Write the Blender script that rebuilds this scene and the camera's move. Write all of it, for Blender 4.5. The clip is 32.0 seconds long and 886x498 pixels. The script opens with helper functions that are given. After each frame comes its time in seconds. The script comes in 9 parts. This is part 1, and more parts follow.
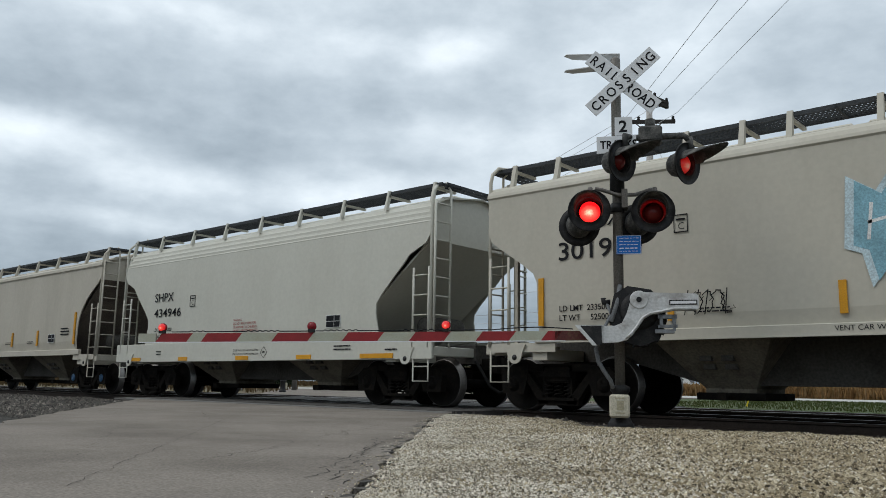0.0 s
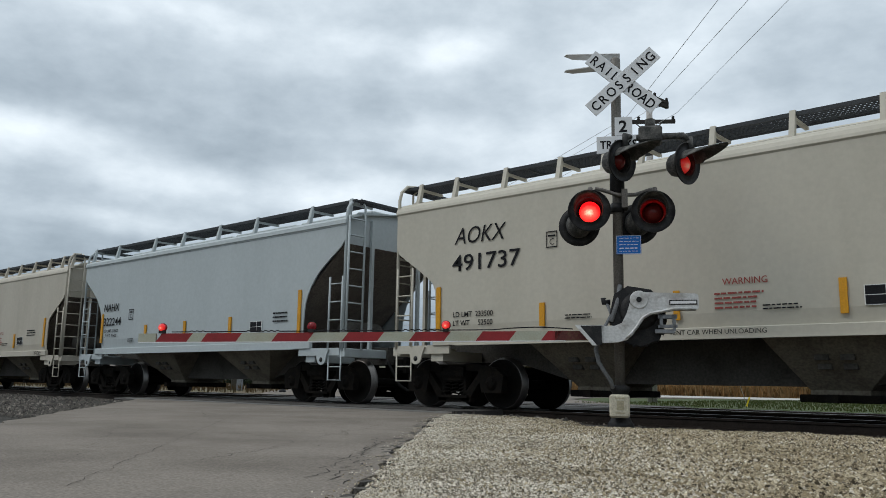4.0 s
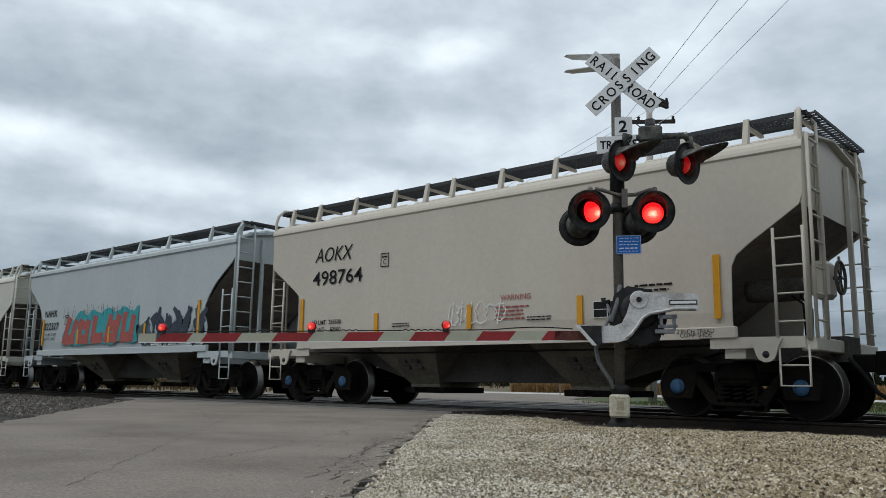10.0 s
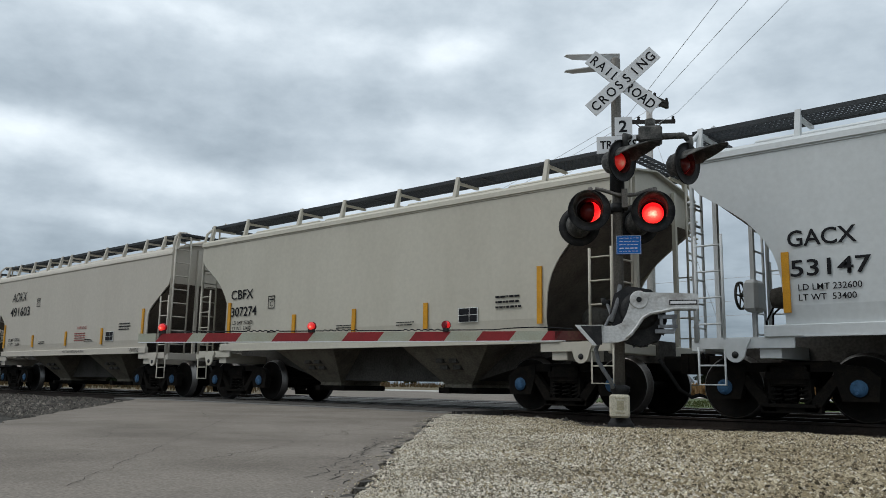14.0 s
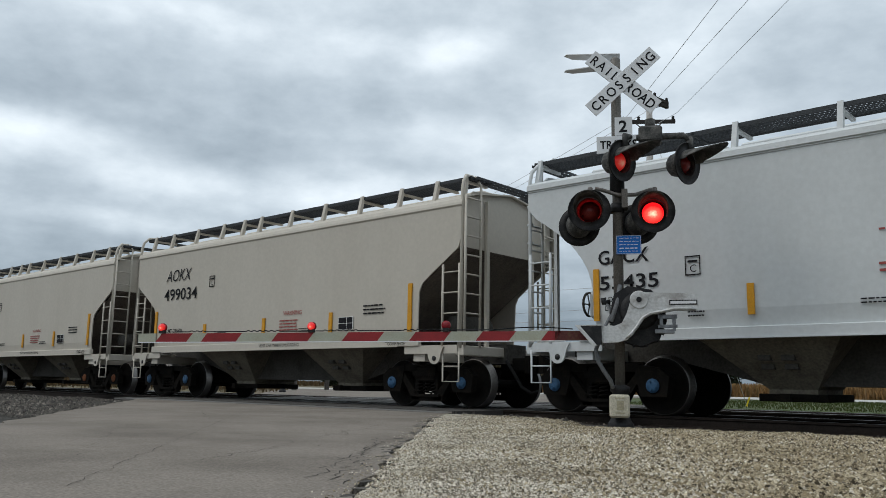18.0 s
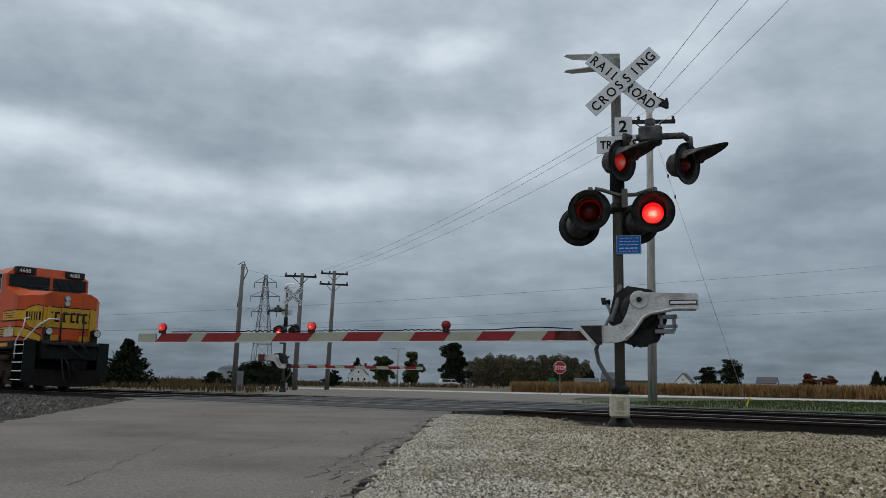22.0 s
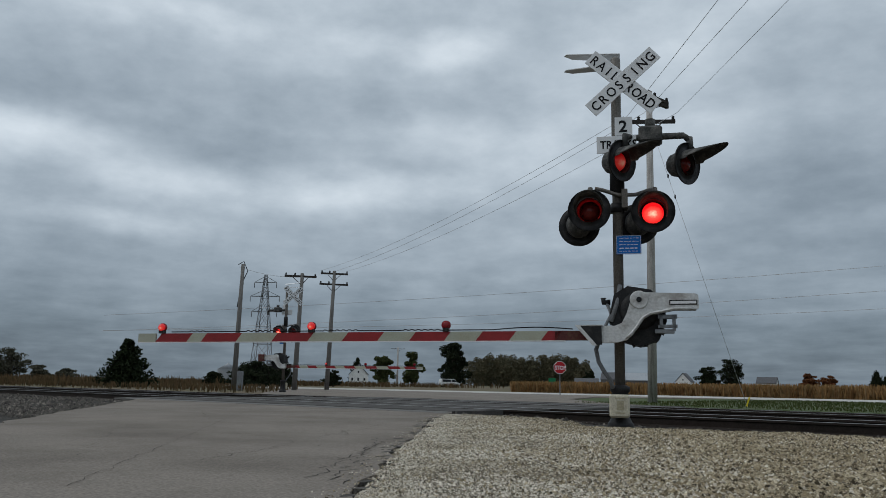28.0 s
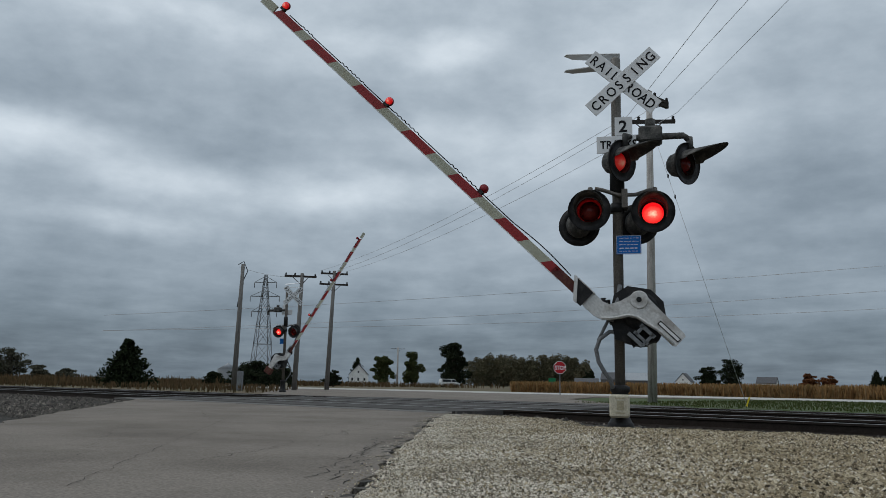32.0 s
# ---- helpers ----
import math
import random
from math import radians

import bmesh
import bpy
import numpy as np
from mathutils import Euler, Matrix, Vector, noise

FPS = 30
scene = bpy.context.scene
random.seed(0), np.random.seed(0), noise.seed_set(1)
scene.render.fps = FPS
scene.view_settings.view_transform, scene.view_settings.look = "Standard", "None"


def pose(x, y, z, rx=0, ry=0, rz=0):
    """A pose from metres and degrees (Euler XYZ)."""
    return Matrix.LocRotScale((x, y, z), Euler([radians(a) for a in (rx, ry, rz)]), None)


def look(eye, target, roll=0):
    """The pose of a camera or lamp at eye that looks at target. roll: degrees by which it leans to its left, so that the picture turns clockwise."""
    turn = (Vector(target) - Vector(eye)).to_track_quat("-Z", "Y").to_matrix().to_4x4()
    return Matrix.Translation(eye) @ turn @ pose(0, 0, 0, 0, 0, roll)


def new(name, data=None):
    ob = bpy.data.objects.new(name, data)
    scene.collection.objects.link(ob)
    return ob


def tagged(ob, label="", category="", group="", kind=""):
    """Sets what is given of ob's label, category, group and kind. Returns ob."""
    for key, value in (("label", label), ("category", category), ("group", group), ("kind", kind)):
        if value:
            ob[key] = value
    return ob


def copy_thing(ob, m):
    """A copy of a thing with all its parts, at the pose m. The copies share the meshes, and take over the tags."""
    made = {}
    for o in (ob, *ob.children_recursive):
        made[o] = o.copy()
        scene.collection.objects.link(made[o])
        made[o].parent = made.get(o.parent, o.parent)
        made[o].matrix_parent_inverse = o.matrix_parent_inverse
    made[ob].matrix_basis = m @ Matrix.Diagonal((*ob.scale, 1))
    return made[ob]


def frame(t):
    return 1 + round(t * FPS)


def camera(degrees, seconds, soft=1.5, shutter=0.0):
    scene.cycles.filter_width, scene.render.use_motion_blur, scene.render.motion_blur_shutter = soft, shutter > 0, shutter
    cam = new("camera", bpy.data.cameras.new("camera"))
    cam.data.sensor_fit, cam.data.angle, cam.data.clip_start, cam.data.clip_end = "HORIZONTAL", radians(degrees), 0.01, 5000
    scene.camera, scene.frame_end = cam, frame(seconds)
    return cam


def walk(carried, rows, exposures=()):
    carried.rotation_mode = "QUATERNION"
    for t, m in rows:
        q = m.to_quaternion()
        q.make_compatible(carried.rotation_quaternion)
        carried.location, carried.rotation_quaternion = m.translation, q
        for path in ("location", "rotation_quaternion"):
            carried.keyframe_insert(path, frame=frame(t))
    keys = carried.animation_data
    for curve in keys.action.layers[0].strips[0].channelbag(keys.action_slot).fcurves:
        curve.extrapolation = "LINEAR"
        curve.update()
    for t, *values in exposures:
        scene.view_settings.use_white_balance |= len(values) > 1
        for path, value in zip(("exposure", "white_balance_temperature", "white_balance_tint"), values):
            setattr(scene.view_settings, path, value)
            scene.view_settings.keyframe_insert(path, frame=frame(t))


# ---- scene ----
cam = camera(57.11, 32.0, soft=0.72)
STAND = pose(0, -13.27, 0.437, 99.47, 0, 41.25) @ pose(0, 0, 0, 0, 0, 0.94)
walk(cam, [(0.0, STAND), (32.0, STAND)],
     exposures=[(0.0, 0.0, 6500, 10), (20.3, 0.0, 6500, 10), (21.0, -0.22, 6430, 10), (23.0, -0.47, 6340, 10), (32.0, -0.47, 6340, 10)])

# ---- daylight: overcast sky, weak wide sun ----
SUN_EL, SUN_AZ = radians(48), radians(215)
world = bpy.data.worlds.new("overcast")
scene.world = world
world.use_nodes = True

# soft cloud masses: compass direction, elevation, width, height (degrees), brighter or greyer
GREY_CLOUDS = [
    (-67.7, 19.9, 16.0, 5.2, -0.068), (-55.6, 16.1, 12.0, 4.0, -0.046), (-48.2, 19.9, 12.0, 2.8, -0.062), (-34.1, 23.1, 8.0, 4.8, -0.015),
    (-18.2, 13.9, 7.2, 2.4, -0.038), (-15.4, 21.8, 8.0, 4.0, -0.046), (-12.5, 12.7, 12.0, 4.4, -0.082), (-16.0, 16.6, 7.6, 3.0, -0.030),
    (-16.4, 9.8, 12.0, 4.4, -0.047),
]
BRIGHT_CLOUDS = [
    (-69.2, 15.2, 8.0, 2.4, 0.148), (-62.9, 13.2, 8.8, 2.0, 0.086), (-41.3, 23.7, 5.2, 1.8, 0.111), (-47.6, 23.9, 4.4, 1.6, 0.055),
    (-45.6, 13.6, 10.4, 2.4, 0.127), (-64.4, 9.9, 10.4, 1.4, 0.085), (-14.4, 10.7, 6.8, 2.2, 0.052), (-23.5, 18.8, 6.4, 6.4, 0.051),
    (-34.6, 16.6, 10.4, 4.0, 0.087), (-50.2, 9.6, 12.0, 2.0, 0.028), (-61.2, 24.1, 12.0, 1.6, 0.072), (-42.6, 7.9, 12.0, 1.6, 0.030),
    (-42.8, 17.8, 7.6, 3.0, 0.063), (-56.4, 13.2, 7.6, 3.0, 0.056), (-24.0, 24.3, 12.0, 4.4, 0.048), (-33.4, 10.3, 12.0, 4.4, 0.042),
    (-60.5, 9.4, 7.6, 3.0, 0.041), (-38.1, 21.7, 12.0, 4.4, 0.030), (-69.5, 21.9, 7.6, 3.0, 0.037), (-52.0, 13.5, 7.6, 3.0, 0.042),
    (-28.7, 21.4, 7.6, 3.0, 0.028), (-65.1, 16.0, 7.6, 3.0, 0.023), (-61.5, 23.4, 7.6, 3.0, 0.023),
]


def build_sky():
    nt = world.node_tree
    nd, lk = nt.nodes, nt.links
    nd.clear()
    out = nd.new("ShaderNodeOutputWorld")
    bg = nd.new("ShaderNodeBackground")
    bg.inputs["Strength"].default_value = 1.0
    sky = nd.new("ShaderNodeTexSky")
    sky.sky_type = "NISHITA"
    sky.sun_disc = False
    sky.sun_elevation, sky.sun_rotation = SUN_EL, SUN_AZ
    dim = nd.new("ShaderNodeMix")
    dim.data_type, dim.blend_type = "RGBA", "MULTIPLY"
    dim.inputs[0].default_value = 1.0
    dim.inputs[7].default_value = (0.10, 0.10, 0.10, 1)
    lk.new(sky.outputs[0], dim.inputs[6])
    co = nd.new("ShaderNodeTexCoord")
    sep = nd.new("ShaderNodeSeparateXYZ")
    lk.new(co.outputs["Generated"], sep.inputs[0])

    def m(op, a, b=None):
        n = nd.new("ShaderNodeMath")
        n.operation = op
        for k, v in enumerate((a, b)):
            if v is None:
                continue
            if isinstance(v, (int, float)):
                n.inputs[k].default_value = v
            else:
                lk.new(v, n.inputs[k])
        return n.outputs[0]

    up = m("MAXIMUM", sep.outputs[2], 0.0)
    den = m("ADD", up, 0.10)
    cu = nd.new("ShaderNodeCombineXYZ")
    lk.new(m("DIVIDE", sep.outputs[0], den), cu.inputs[0])
    lk.new(m("DIVIDE", sep.outputs[1], den), cu.inputs[1])

    def noise_tex(src, scale, detail, rough):
        n = nd.new("ShaderNodeTexNoise")
        n.inputs["Scale"].default_value = scale
        n.inputs["Detail"].default_value = detail
        n.inputs["Roughness"].default_value = rough
        lk.new(src, n.inputs["Vector"])
        return n

    # compass direction and elevation in degrees, ruffled so that the clouds fray
    az = m("MULTIPLY", m("ARCTAN2", sep.outputs[0], sep.outputs[1]), 57.3)
    el = m("MULTIPLY", m("ARCSINE", sep.outputs[2]), 57.3)
    ae = nd.new("ShaderNodeCombineXYZ")
    lk.new(az, ae.inputs[0])
    lk.new(el, ae.inputs[1])
    st = nd.new("ShaderNodeVectorMath")
    st.operation = "MULTIPLY"
    st.inputs[1].default_value = (0.10, 0.17, 1)
    lk.new(ae.outputs[0], st.inputs[0])
    ruffle = noise_tex(st.outputs[0], 1.0, 6, 0.52)
    off = nd.new("ShaderNodeVectorMath")
    off.operation = "MULTIPLY_ADD"
    off.inputs[1].default_value = (7.0, 4.0, 0)
    off.inputs[2].default_value = (-3.5, -2.0, 0)
    lk.new(ruffle.outputs["Color"], off.inputs[0])
    pos = nd.new("ShaderNodeVectorMath")
    pos.operation = "ADD"
    lk.new(ae.outputs[0], pos.inputs[0])
    lk.new(off.outputs[0], pos.inputs[1])
    flat = nd.new("ShaderNodeVectorMath")
    flat.operation = "MULTIPLY"
    flat.inputs[1].default_value = (1, 1, 0)
    lk.new(pos.outputs[0], flat.inputs[0])

    def curve(src, pts):
        r = nd.new("ShaderNodeValToRGB")
        e = r.color_ramp.elements
        while len(e) < len(pts):
            e.new(0.5)
        for k, (p, v) in enumerate(pts):
            e[k].position, e[k].color = p, (v, v, v, 1)
        lk.new(src, r.inputs[0])
        return r.outputs[0]

    # grey under the deck near the horizon, brighter overhead
    tone = curve(m("DIVIDE", el, 90.0), [(0.0, 0.42), (0.035, 0.45), (0.08, 0.55), (0.14, 0.62), (0.3, 0.66), (0.5, 0.76), (1.0, 0.87)])
    for ca, ce, wa, we, amp in GREY_CLOUDS + BRIGHT_CLOUDS:
        q = nd.new("ShaderNodeVectorMath")
        q.operation = "MULTIPLY_ADD"
        q.inputs[1].default_value = (1 / wa, 1 / we, 0)
        q.inputs[2].default_value = (-ca / wa, -ce / we, 0)
        lk.new(flat.outputs[0], q.inputs[0])
        ln = nd.new("ShaderNodeVectorMath")
        ln.operation = "LENGTH"
        lk.new(q.outputs[0], ln.inputs[0])
        mr = nd.new("ShaderNodeMapRange")
        mr.interpolation_type = "SMOOTHSTEP"
        mr.inputs[3].default_value, mr.inputs[4].default_value = amp, 0.0
        lk.new(ln.outputs["Value"], mr.inputs[0])
        tone = m("ADD", tone, mr.outputs[0])
    wisp = noise_tex(cu.outputs[0], 1.7, 7, 0.58)
    tone = m("ADD", tone, m("MULTIPLY", m("SUBTRACT", wisp.outputs["Fac"], 0.5), 0.17))
    wisp = noise_tex(st.outputs[0], 1.7, 6, 0.55)
    tone = m("ADD", tone, m("MULTIPLY", m("SUBTRACT", wisp.outputs["Fac"], 0.5), 0.22))
    tone = m("MINIMUM", m("MAXIMUM", m("MULTIPLY", tone, 1.13), 0.36), 0.98)
    light = m("MULTIPLY", m("POWER", tone, 2.2), 1.36)
    tint = nd.new("ShaderNodeValToRGB")
    te = tint.color_ramp.elements
    te[0].position, te[0].color = 0.45, (0.785, 1.0, 1.20, 1)
    te[1].position, te[1].color = 0.88, (0.91, 1.0, 1.065, 1)
    lk.new(tone, tint.inputs[0])
    grow = nd.new("ShaderNodeVectorMath")
    grow.operation = "SCALE"
    lk.new(tint.outputs[0], grow.inputs[0])
    lk.new(light, grow.inputs["Scale"])
    mix = nd.new("ShaderNodeMix")
    mix.data_type = "RGBA"
    mix.inputs[0].default_value = 0.95
    lk.new(dim.outputs[2], mix.inputs[6])
    lk.new(grow.outputs[0], mix.inputs[7])
    lk.new(mix.outputs[2], bg.inputs[0])
    lk.new(bg.outputs[0], out.inputs[0])


build_sky()
sun_data = bpy.data.lights.new("sun", "SUN")
sun_data.energy, sun_data.angle, sun_data.color = 0.75, radians(25), (1.0, 0.96, 0.9)
sun = new("sun", sun_data)
sun.matrix_world = look((0, 0, 30), (0 - math.sin(SUN_AZ) * math.cos(SUN_EL) * 30,
                                     0 - math.cos(SUN_AZ) * math.cos(SUN_EL) * 30,
                                     30 - math.sin(SUN_EL) * 30))

# ---- materials ----


def material(name, base, rough=0.6, metal=0.0, dark=None, amount=0.5, scale=3.0, stretch=(1, 1, 1),
             grain=40.0, grain_amount=0.25, bump=0.15, lo=0.45, hi=0.7, spec=0.3, coat=0.0, rand=0.0, eaves=None):
    """A paint or surface: a base colour, stains of a second colour at one scale, grain and bump at another."""
    mt = bpy.data.materials.new(name)
    mt.use_nodes = True
    nd, lk = mt.node_tree.nodes, mt.node_tree.links
    p = nd["Principled BSDF"]
    p.inputs["Roughness"].default_value = rough
    p.inputs["Metallic"].default_value = metal
    p.inputs["Specular IOR Level"].default_value = spec
    p.inputs["Coat Weight"].default_value = coat
    co = nd.new("ShaderNodeTexCoord")
    mp = nd.new("ShaderNodeMapping")
    mp.inputs["Scale"].default_value = stretch
    lk.new(co.outputs["Object"], mp.inputs[0])
    n1 = nd.new("ShaderNodeTexNoise")
    n1.inputs["Scale"].default_value = scale
    n1.inputs["Detail"].default_value = 6
    n1.inputs["Roughness"].default_value = 0.62
    lk.new(mp.outputs[0], n1.inputs["Vector"])
    r = nd.new("ShaderNodeMapRange")
    r.inputs[1].default_value, r.inputs[2].default_value = lo, hi
    r.inputs[3].default_value, r.inputs[4].default_value = 0.0, amount
    stain = n1.outputs["Fac"]
    if eaves:
        # rust creeps down from the roof seam
        sp = nd.new("ShaderNodeSeparateXYZ")
        lk.new(co.outputs["Object"], sp.inputs[0])
        ez = nd.new("ShaderNodeMapRange")
        ez.inputs[1].default_value, ez.inputs[2].default_value = eaves[0], eaves[1]
        ez.inputs[3].default_value, ez.inputs[4].default_value = 0.0, eaves[2]
        lk.new(sp.outputs[2], ez.inputs[0])
        ad = nd.new("ShaderNodeMath")
        lk.new(stain, ad.inputs[0])
        lk.new(ez.outputs[0], ad.inputs[1])
        stain = ad.outputs[0]
    lk.new(stain, r.inputs[0])
    n2 = nd.new("ShaderNodeTexNoise")
    n2.inputs["Scale"].default_value = grain
    n2.inputs["Detail"].default_value = 4
    lk.new(co.outputs["Object"], n2.inputs["Vector"])
    mx = nd.new("ShaderNodeMix")
    mx.data_type = "RGBA"
    dark = dark or tuple(c * 0.55 for c in base)
    mx.inputs[6].default_value = (*base, 1)
    mx.inputs[7].default_value = (*dark, 1)
    lk.new(r.outputs[0], mx.inputs[0])
    g = nd.new("ShaderNodeMapRange")
    g.inputs[1].default_value, g.inputs[2].default_value = 0.3, 0.7
    g.inputs[3].default_value, g.inputs[4].default_value = 1 - grain_amount, 1 + grain_amount
    lk.new(n2.outputs["Fac"], g.inputs[0])
    sc = nd.new("ShaderNodeVectorMath")
    sc.operation = "SCALE"
    lk.new(mx.outputs[2], sc.inputs[0])
    lk.new(g.outputs[0], sc.inputs["Scale"])
    last = sc.outputs[0]
    if rand:
        oi = nd.new("ShaderNodeObjectInfo")
        rr = nd.new("ShaderNodeMapRange")
        rr.inputs[3].default_value, rr.inputs[4].default_value = 1 - rand, 1 + rand
        lk.new(oi.outputs["Random"], rr.inputs[0])
        s2 = nd.new("ShaderNodeVectorMath")
        s2.operation = "SCALE"
        lk.new(last, s2.inputs[0])
        lk.new(rr.outputs[0], s2.inputs["Scale"])
        last = s2.outputs[0]
    lk.new(last, p.inputs["Base Color"])
    if bump:
        b = nd.new("ShaderNodeBump")
        b.inputs["Strength"].default_value = bump
        b.inputs["Distance"].default_value = 0.02
        lk.new(n2.outputs["Fac"], b.inputs["Height"])
        lk.new(b.outputs[0], p.inputs["Normal"])
    return mt


def island_material(name, colors, rough=0.9, bump=0.3, grain=90.0, patch=0.0, rough_grain=(0.7, 1.3)):
    """Loose pieces joined in one mesh, each with its own tone out of a short range of colours."""
    mt = bpy.data.materials.new(name)
    mt.use_nodes = True
    nd, lk = mt.node_tree.nodes, mt.node_tree.links
    p = nd["Principled BSDF"]
    p.inputs["Roughness"].default_value = rough
    p.inputs["Specular IOR Level"].default_value = 0.08
    ge = nd.new("ShaderNodeNewGeometry")
    ra = nd.new("ShaderNodeValToRGB")
    el = ra.color_ramp.elements
    while len(el) < len(colors):
        el.new(0.5)
    for k, c in enumerate(colors):
        el[k].position = k / (len(colors) - 1)
        el[k].color = (*c, 1)
    lk.new(ge.outputs["Random Per Island"], ra.inputs[0])
    n2 = nd.new("ShaderNodeTexNoise")
    n2.inputs["Scale"].default_value = grain
    co = nd.new("ShaderNodeTexCoord")
    lk.new(co.outputs["Object"], n2.inputs["Vector"])
    g = nd.new("ShaderNodeMapRange")
    g.inputs[1].default_value, g.inputs[2].default_value = 0.25, 0.75
    g.inputs[3].default_value, g.inputs[4].default_value = rough_grain
    lk.new(n2.outputs["Fac"], g.inputs[0])
    sc = nd.new("ShaderNodeVectorMath")
    sc.operation = "SCALE"
    lk.new(ra.outputs[0], sc.inputs[0])
    lk.new(g.outputs[0], sc.inputs["Scale"])
    last = sc.outputs[0]
    if patch:
        # broad dirtier and cleaner patches
        n3 = nd.new("ShaderNodeTexNoise")
        n3.inputs["Scale"].default_value = patch
        n3.inputs["Detail"].default_value = 5
        lk.new(co.outputs["Object"], n3.inputs["Vector"])
        pr = nd.new("ShaderNodeValToRGB")
        pr.color_ramp.elements[0].position, pr.color_ramp.elements[0].color = 0.34, (0.72, 0.70, 0.66, 1)
        pr.color_ramp.elements[1].position, pr.color_ramp.elements[1].color = 0.58, (0.95, 0.95, 0.95, 1)
        lk.new(n3.outputs["Fac"], pr.inputs[0])
        mul = nd.new("ShaderNodeVectorMath")
        mul.operation = "MULTIPLY"
        lk.new(last, mul.inputs[0])
        lk.new(pr.outputs[0], mul.inputs[1])
        last = mul.outputs[0]
    lk.new(last, p.inputs["Base Color"])
    return mt


def glow(name, color, strength):
    mt = bpy.data.materials.new(name)
    mt.use_nodes = True
    nd, lk = mt.node_tree.nodes, mt.node_tree.links
    p = nd["Principled BSDF"]
    p.inputs["Base Color"].default_value = (*color, 1)
    p.inputs["Emission Color"].default_value = (*color, 1)
    p.inputs["Emission Strength"].default_value = strength
    p.inputs["Roughness"].default_value = 0.3
    return mt


def lit_lens(name, strength, scale=1.0):
    """A lit red lens, brightest low in the middle where the reflector gathers the light."""
    mt = glow(name, (1.0, 0.02, 0.02), 1.0)
    nd, lk = mt.node_tree.nodes, mt.node_tree.links
    p = nd["Principled BSDF"]
    co = nd.new("ShaderNodeTexCoord")
    q = nd.new("ShaderNodeVectorMath")
    q.operation = "MULTIPLY_ADD"
    q.inputs[1].default_value = (scale, 0.0, 1.25 * scale)
    q.inputs[2].default_value = (0.0, 0.0, 0.045)
    lk.new(co.outputs["Object"], q.inputs[0])
    ln = nd.new("ShaderNodeVectorMath")
    ln.operation = "LENGTH"
    lk.new(q.outputs[0], ln.inputs[0])
    ribs = nd.new("ShaderNodeTexNoise")
    ribs.inputs["Scale"].default_value = 45
    lk.new(co.outputs["Object"], ribs.inputs["Vector"])
    ad = nd.new("ShaderNodeMath")
    ad.operation = "MULTIPLY_ADD"
    ad.inputs[1].default_value = 0.06
    lk.new(ribs.outputs["Fac"], ad.inputs[0])
    lk.new(ln.outputs["Value"], ad.inputs[2])
    ramp = nd.new("ShaderNodeValToRGB")
    el = ramp.color_ramp.elements
    el[0].position, el[0].color = 0.045, (1.0, 0.42, 0.28, 1)
    el[1].position, el[1].color = 0.17, (0.62, 0.006, 0.008, 1)
    e = el.new(0.095)
    e.color = (1.0, 0.07, 0.05, 1)
    lk.new(ad.outputs[0], ramp.inputs[0])
    lk.new(ramp.outputs[0], p.inputs["Emission Color"])
    p.inputs["Emission Strength"].default_value = strength
    p.inputs["Base Color"].default_value = (0.25, 0.01, 0.01, 1)
    return mt


def car_paint(name, base, streak, amount=0.5):
    return material(name, base, rough=0.55, dark=streak, amount=amount * 0.8, scale=0.8, stretch=(1.3, 1, 0.28),
                    grain=14, grain_amount=0.04, bump=0.04, lo=0.42, hi=0.78, spec=0.35)


M = {}
M["cream"] = car_paint("cream_car_paint", (0.505, 0.475, 0.40), (0.35, 0.32, 0.255), 0.5)
M["white"] = car_paint("white_car_paint", (0.535, 0.525, 0.46), (0.39, 0.37, 0.31), 0.4)
M["beige"] = car_paint("beige_car_paint", (0.465, 0.43, 0.36), (0.30, 0.262, 0.205), 0.6)
M["tan"] = car_paint("tan_car_paint", (0.505, 0.465, 0.40), (0.35, 0.31, 0.25), 0.35)
M["bluegrey"] = car_paint("blue_grey_car_paint", (0.42, 0.462, 0.472), (0.29, 0.32, 0.325), 0.35)
M["palegrey"] = car_paint("pale_grey_car_paint", (0.58, 0.60, 0.60), (0.40, 0.41, 0.40), 0.35)
M["rusty"] = material("rusty_cream_car_paint", (0.72, 0.69, 0.60), rough=0.7, dark=(0.42, 0.17, 0.05), amount=0.85,
                      scale=1.5, stretch=(1.5, 1, 0.6), grain=18, grain_amount=0.08, bump=0.1, lo=0.56, hi=0.72, eaves=(3.2, 4.2, 0.13))
# underbody and bays: dirty paint, darkened further for the shade beneath the cars
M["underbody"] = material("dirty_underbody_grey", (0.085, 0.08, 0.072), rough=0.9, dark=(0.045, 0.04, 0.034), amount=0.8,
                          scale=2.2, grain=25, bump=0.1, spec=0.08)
M["bay_dirt_shade"] = material("dusty_discharge_bay_paint", (0.185, 0.165, 0.13), rough=0.85, dark=(0.10, 0.085, 0.065), amount=0.7, scale=1.8,
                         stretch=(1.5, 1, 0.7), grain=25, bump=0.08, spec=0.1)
# truck and wheel bases go near black: shade under the train is in the colour
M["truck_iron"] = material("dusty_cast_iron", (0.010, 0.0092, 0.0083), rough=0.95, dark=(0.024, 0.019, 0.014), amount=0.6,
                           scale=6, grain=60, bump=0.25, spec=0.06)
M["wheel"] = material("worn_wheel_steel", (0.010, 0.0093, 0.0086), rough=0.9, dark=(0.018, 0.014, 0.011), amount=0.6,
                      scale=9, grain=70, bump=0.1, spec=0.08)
M["tread"] = material("polished_tread_steel", (0.22, 0.21, 0.20), rough=0.42, metal=1.0, grain=60, bump=0.02)
M["blue_cap"] = material("blue_bearing_cap_paint", (0.04, 0.11, 0.21), rough=0.6, grain=60, bump=0.05)
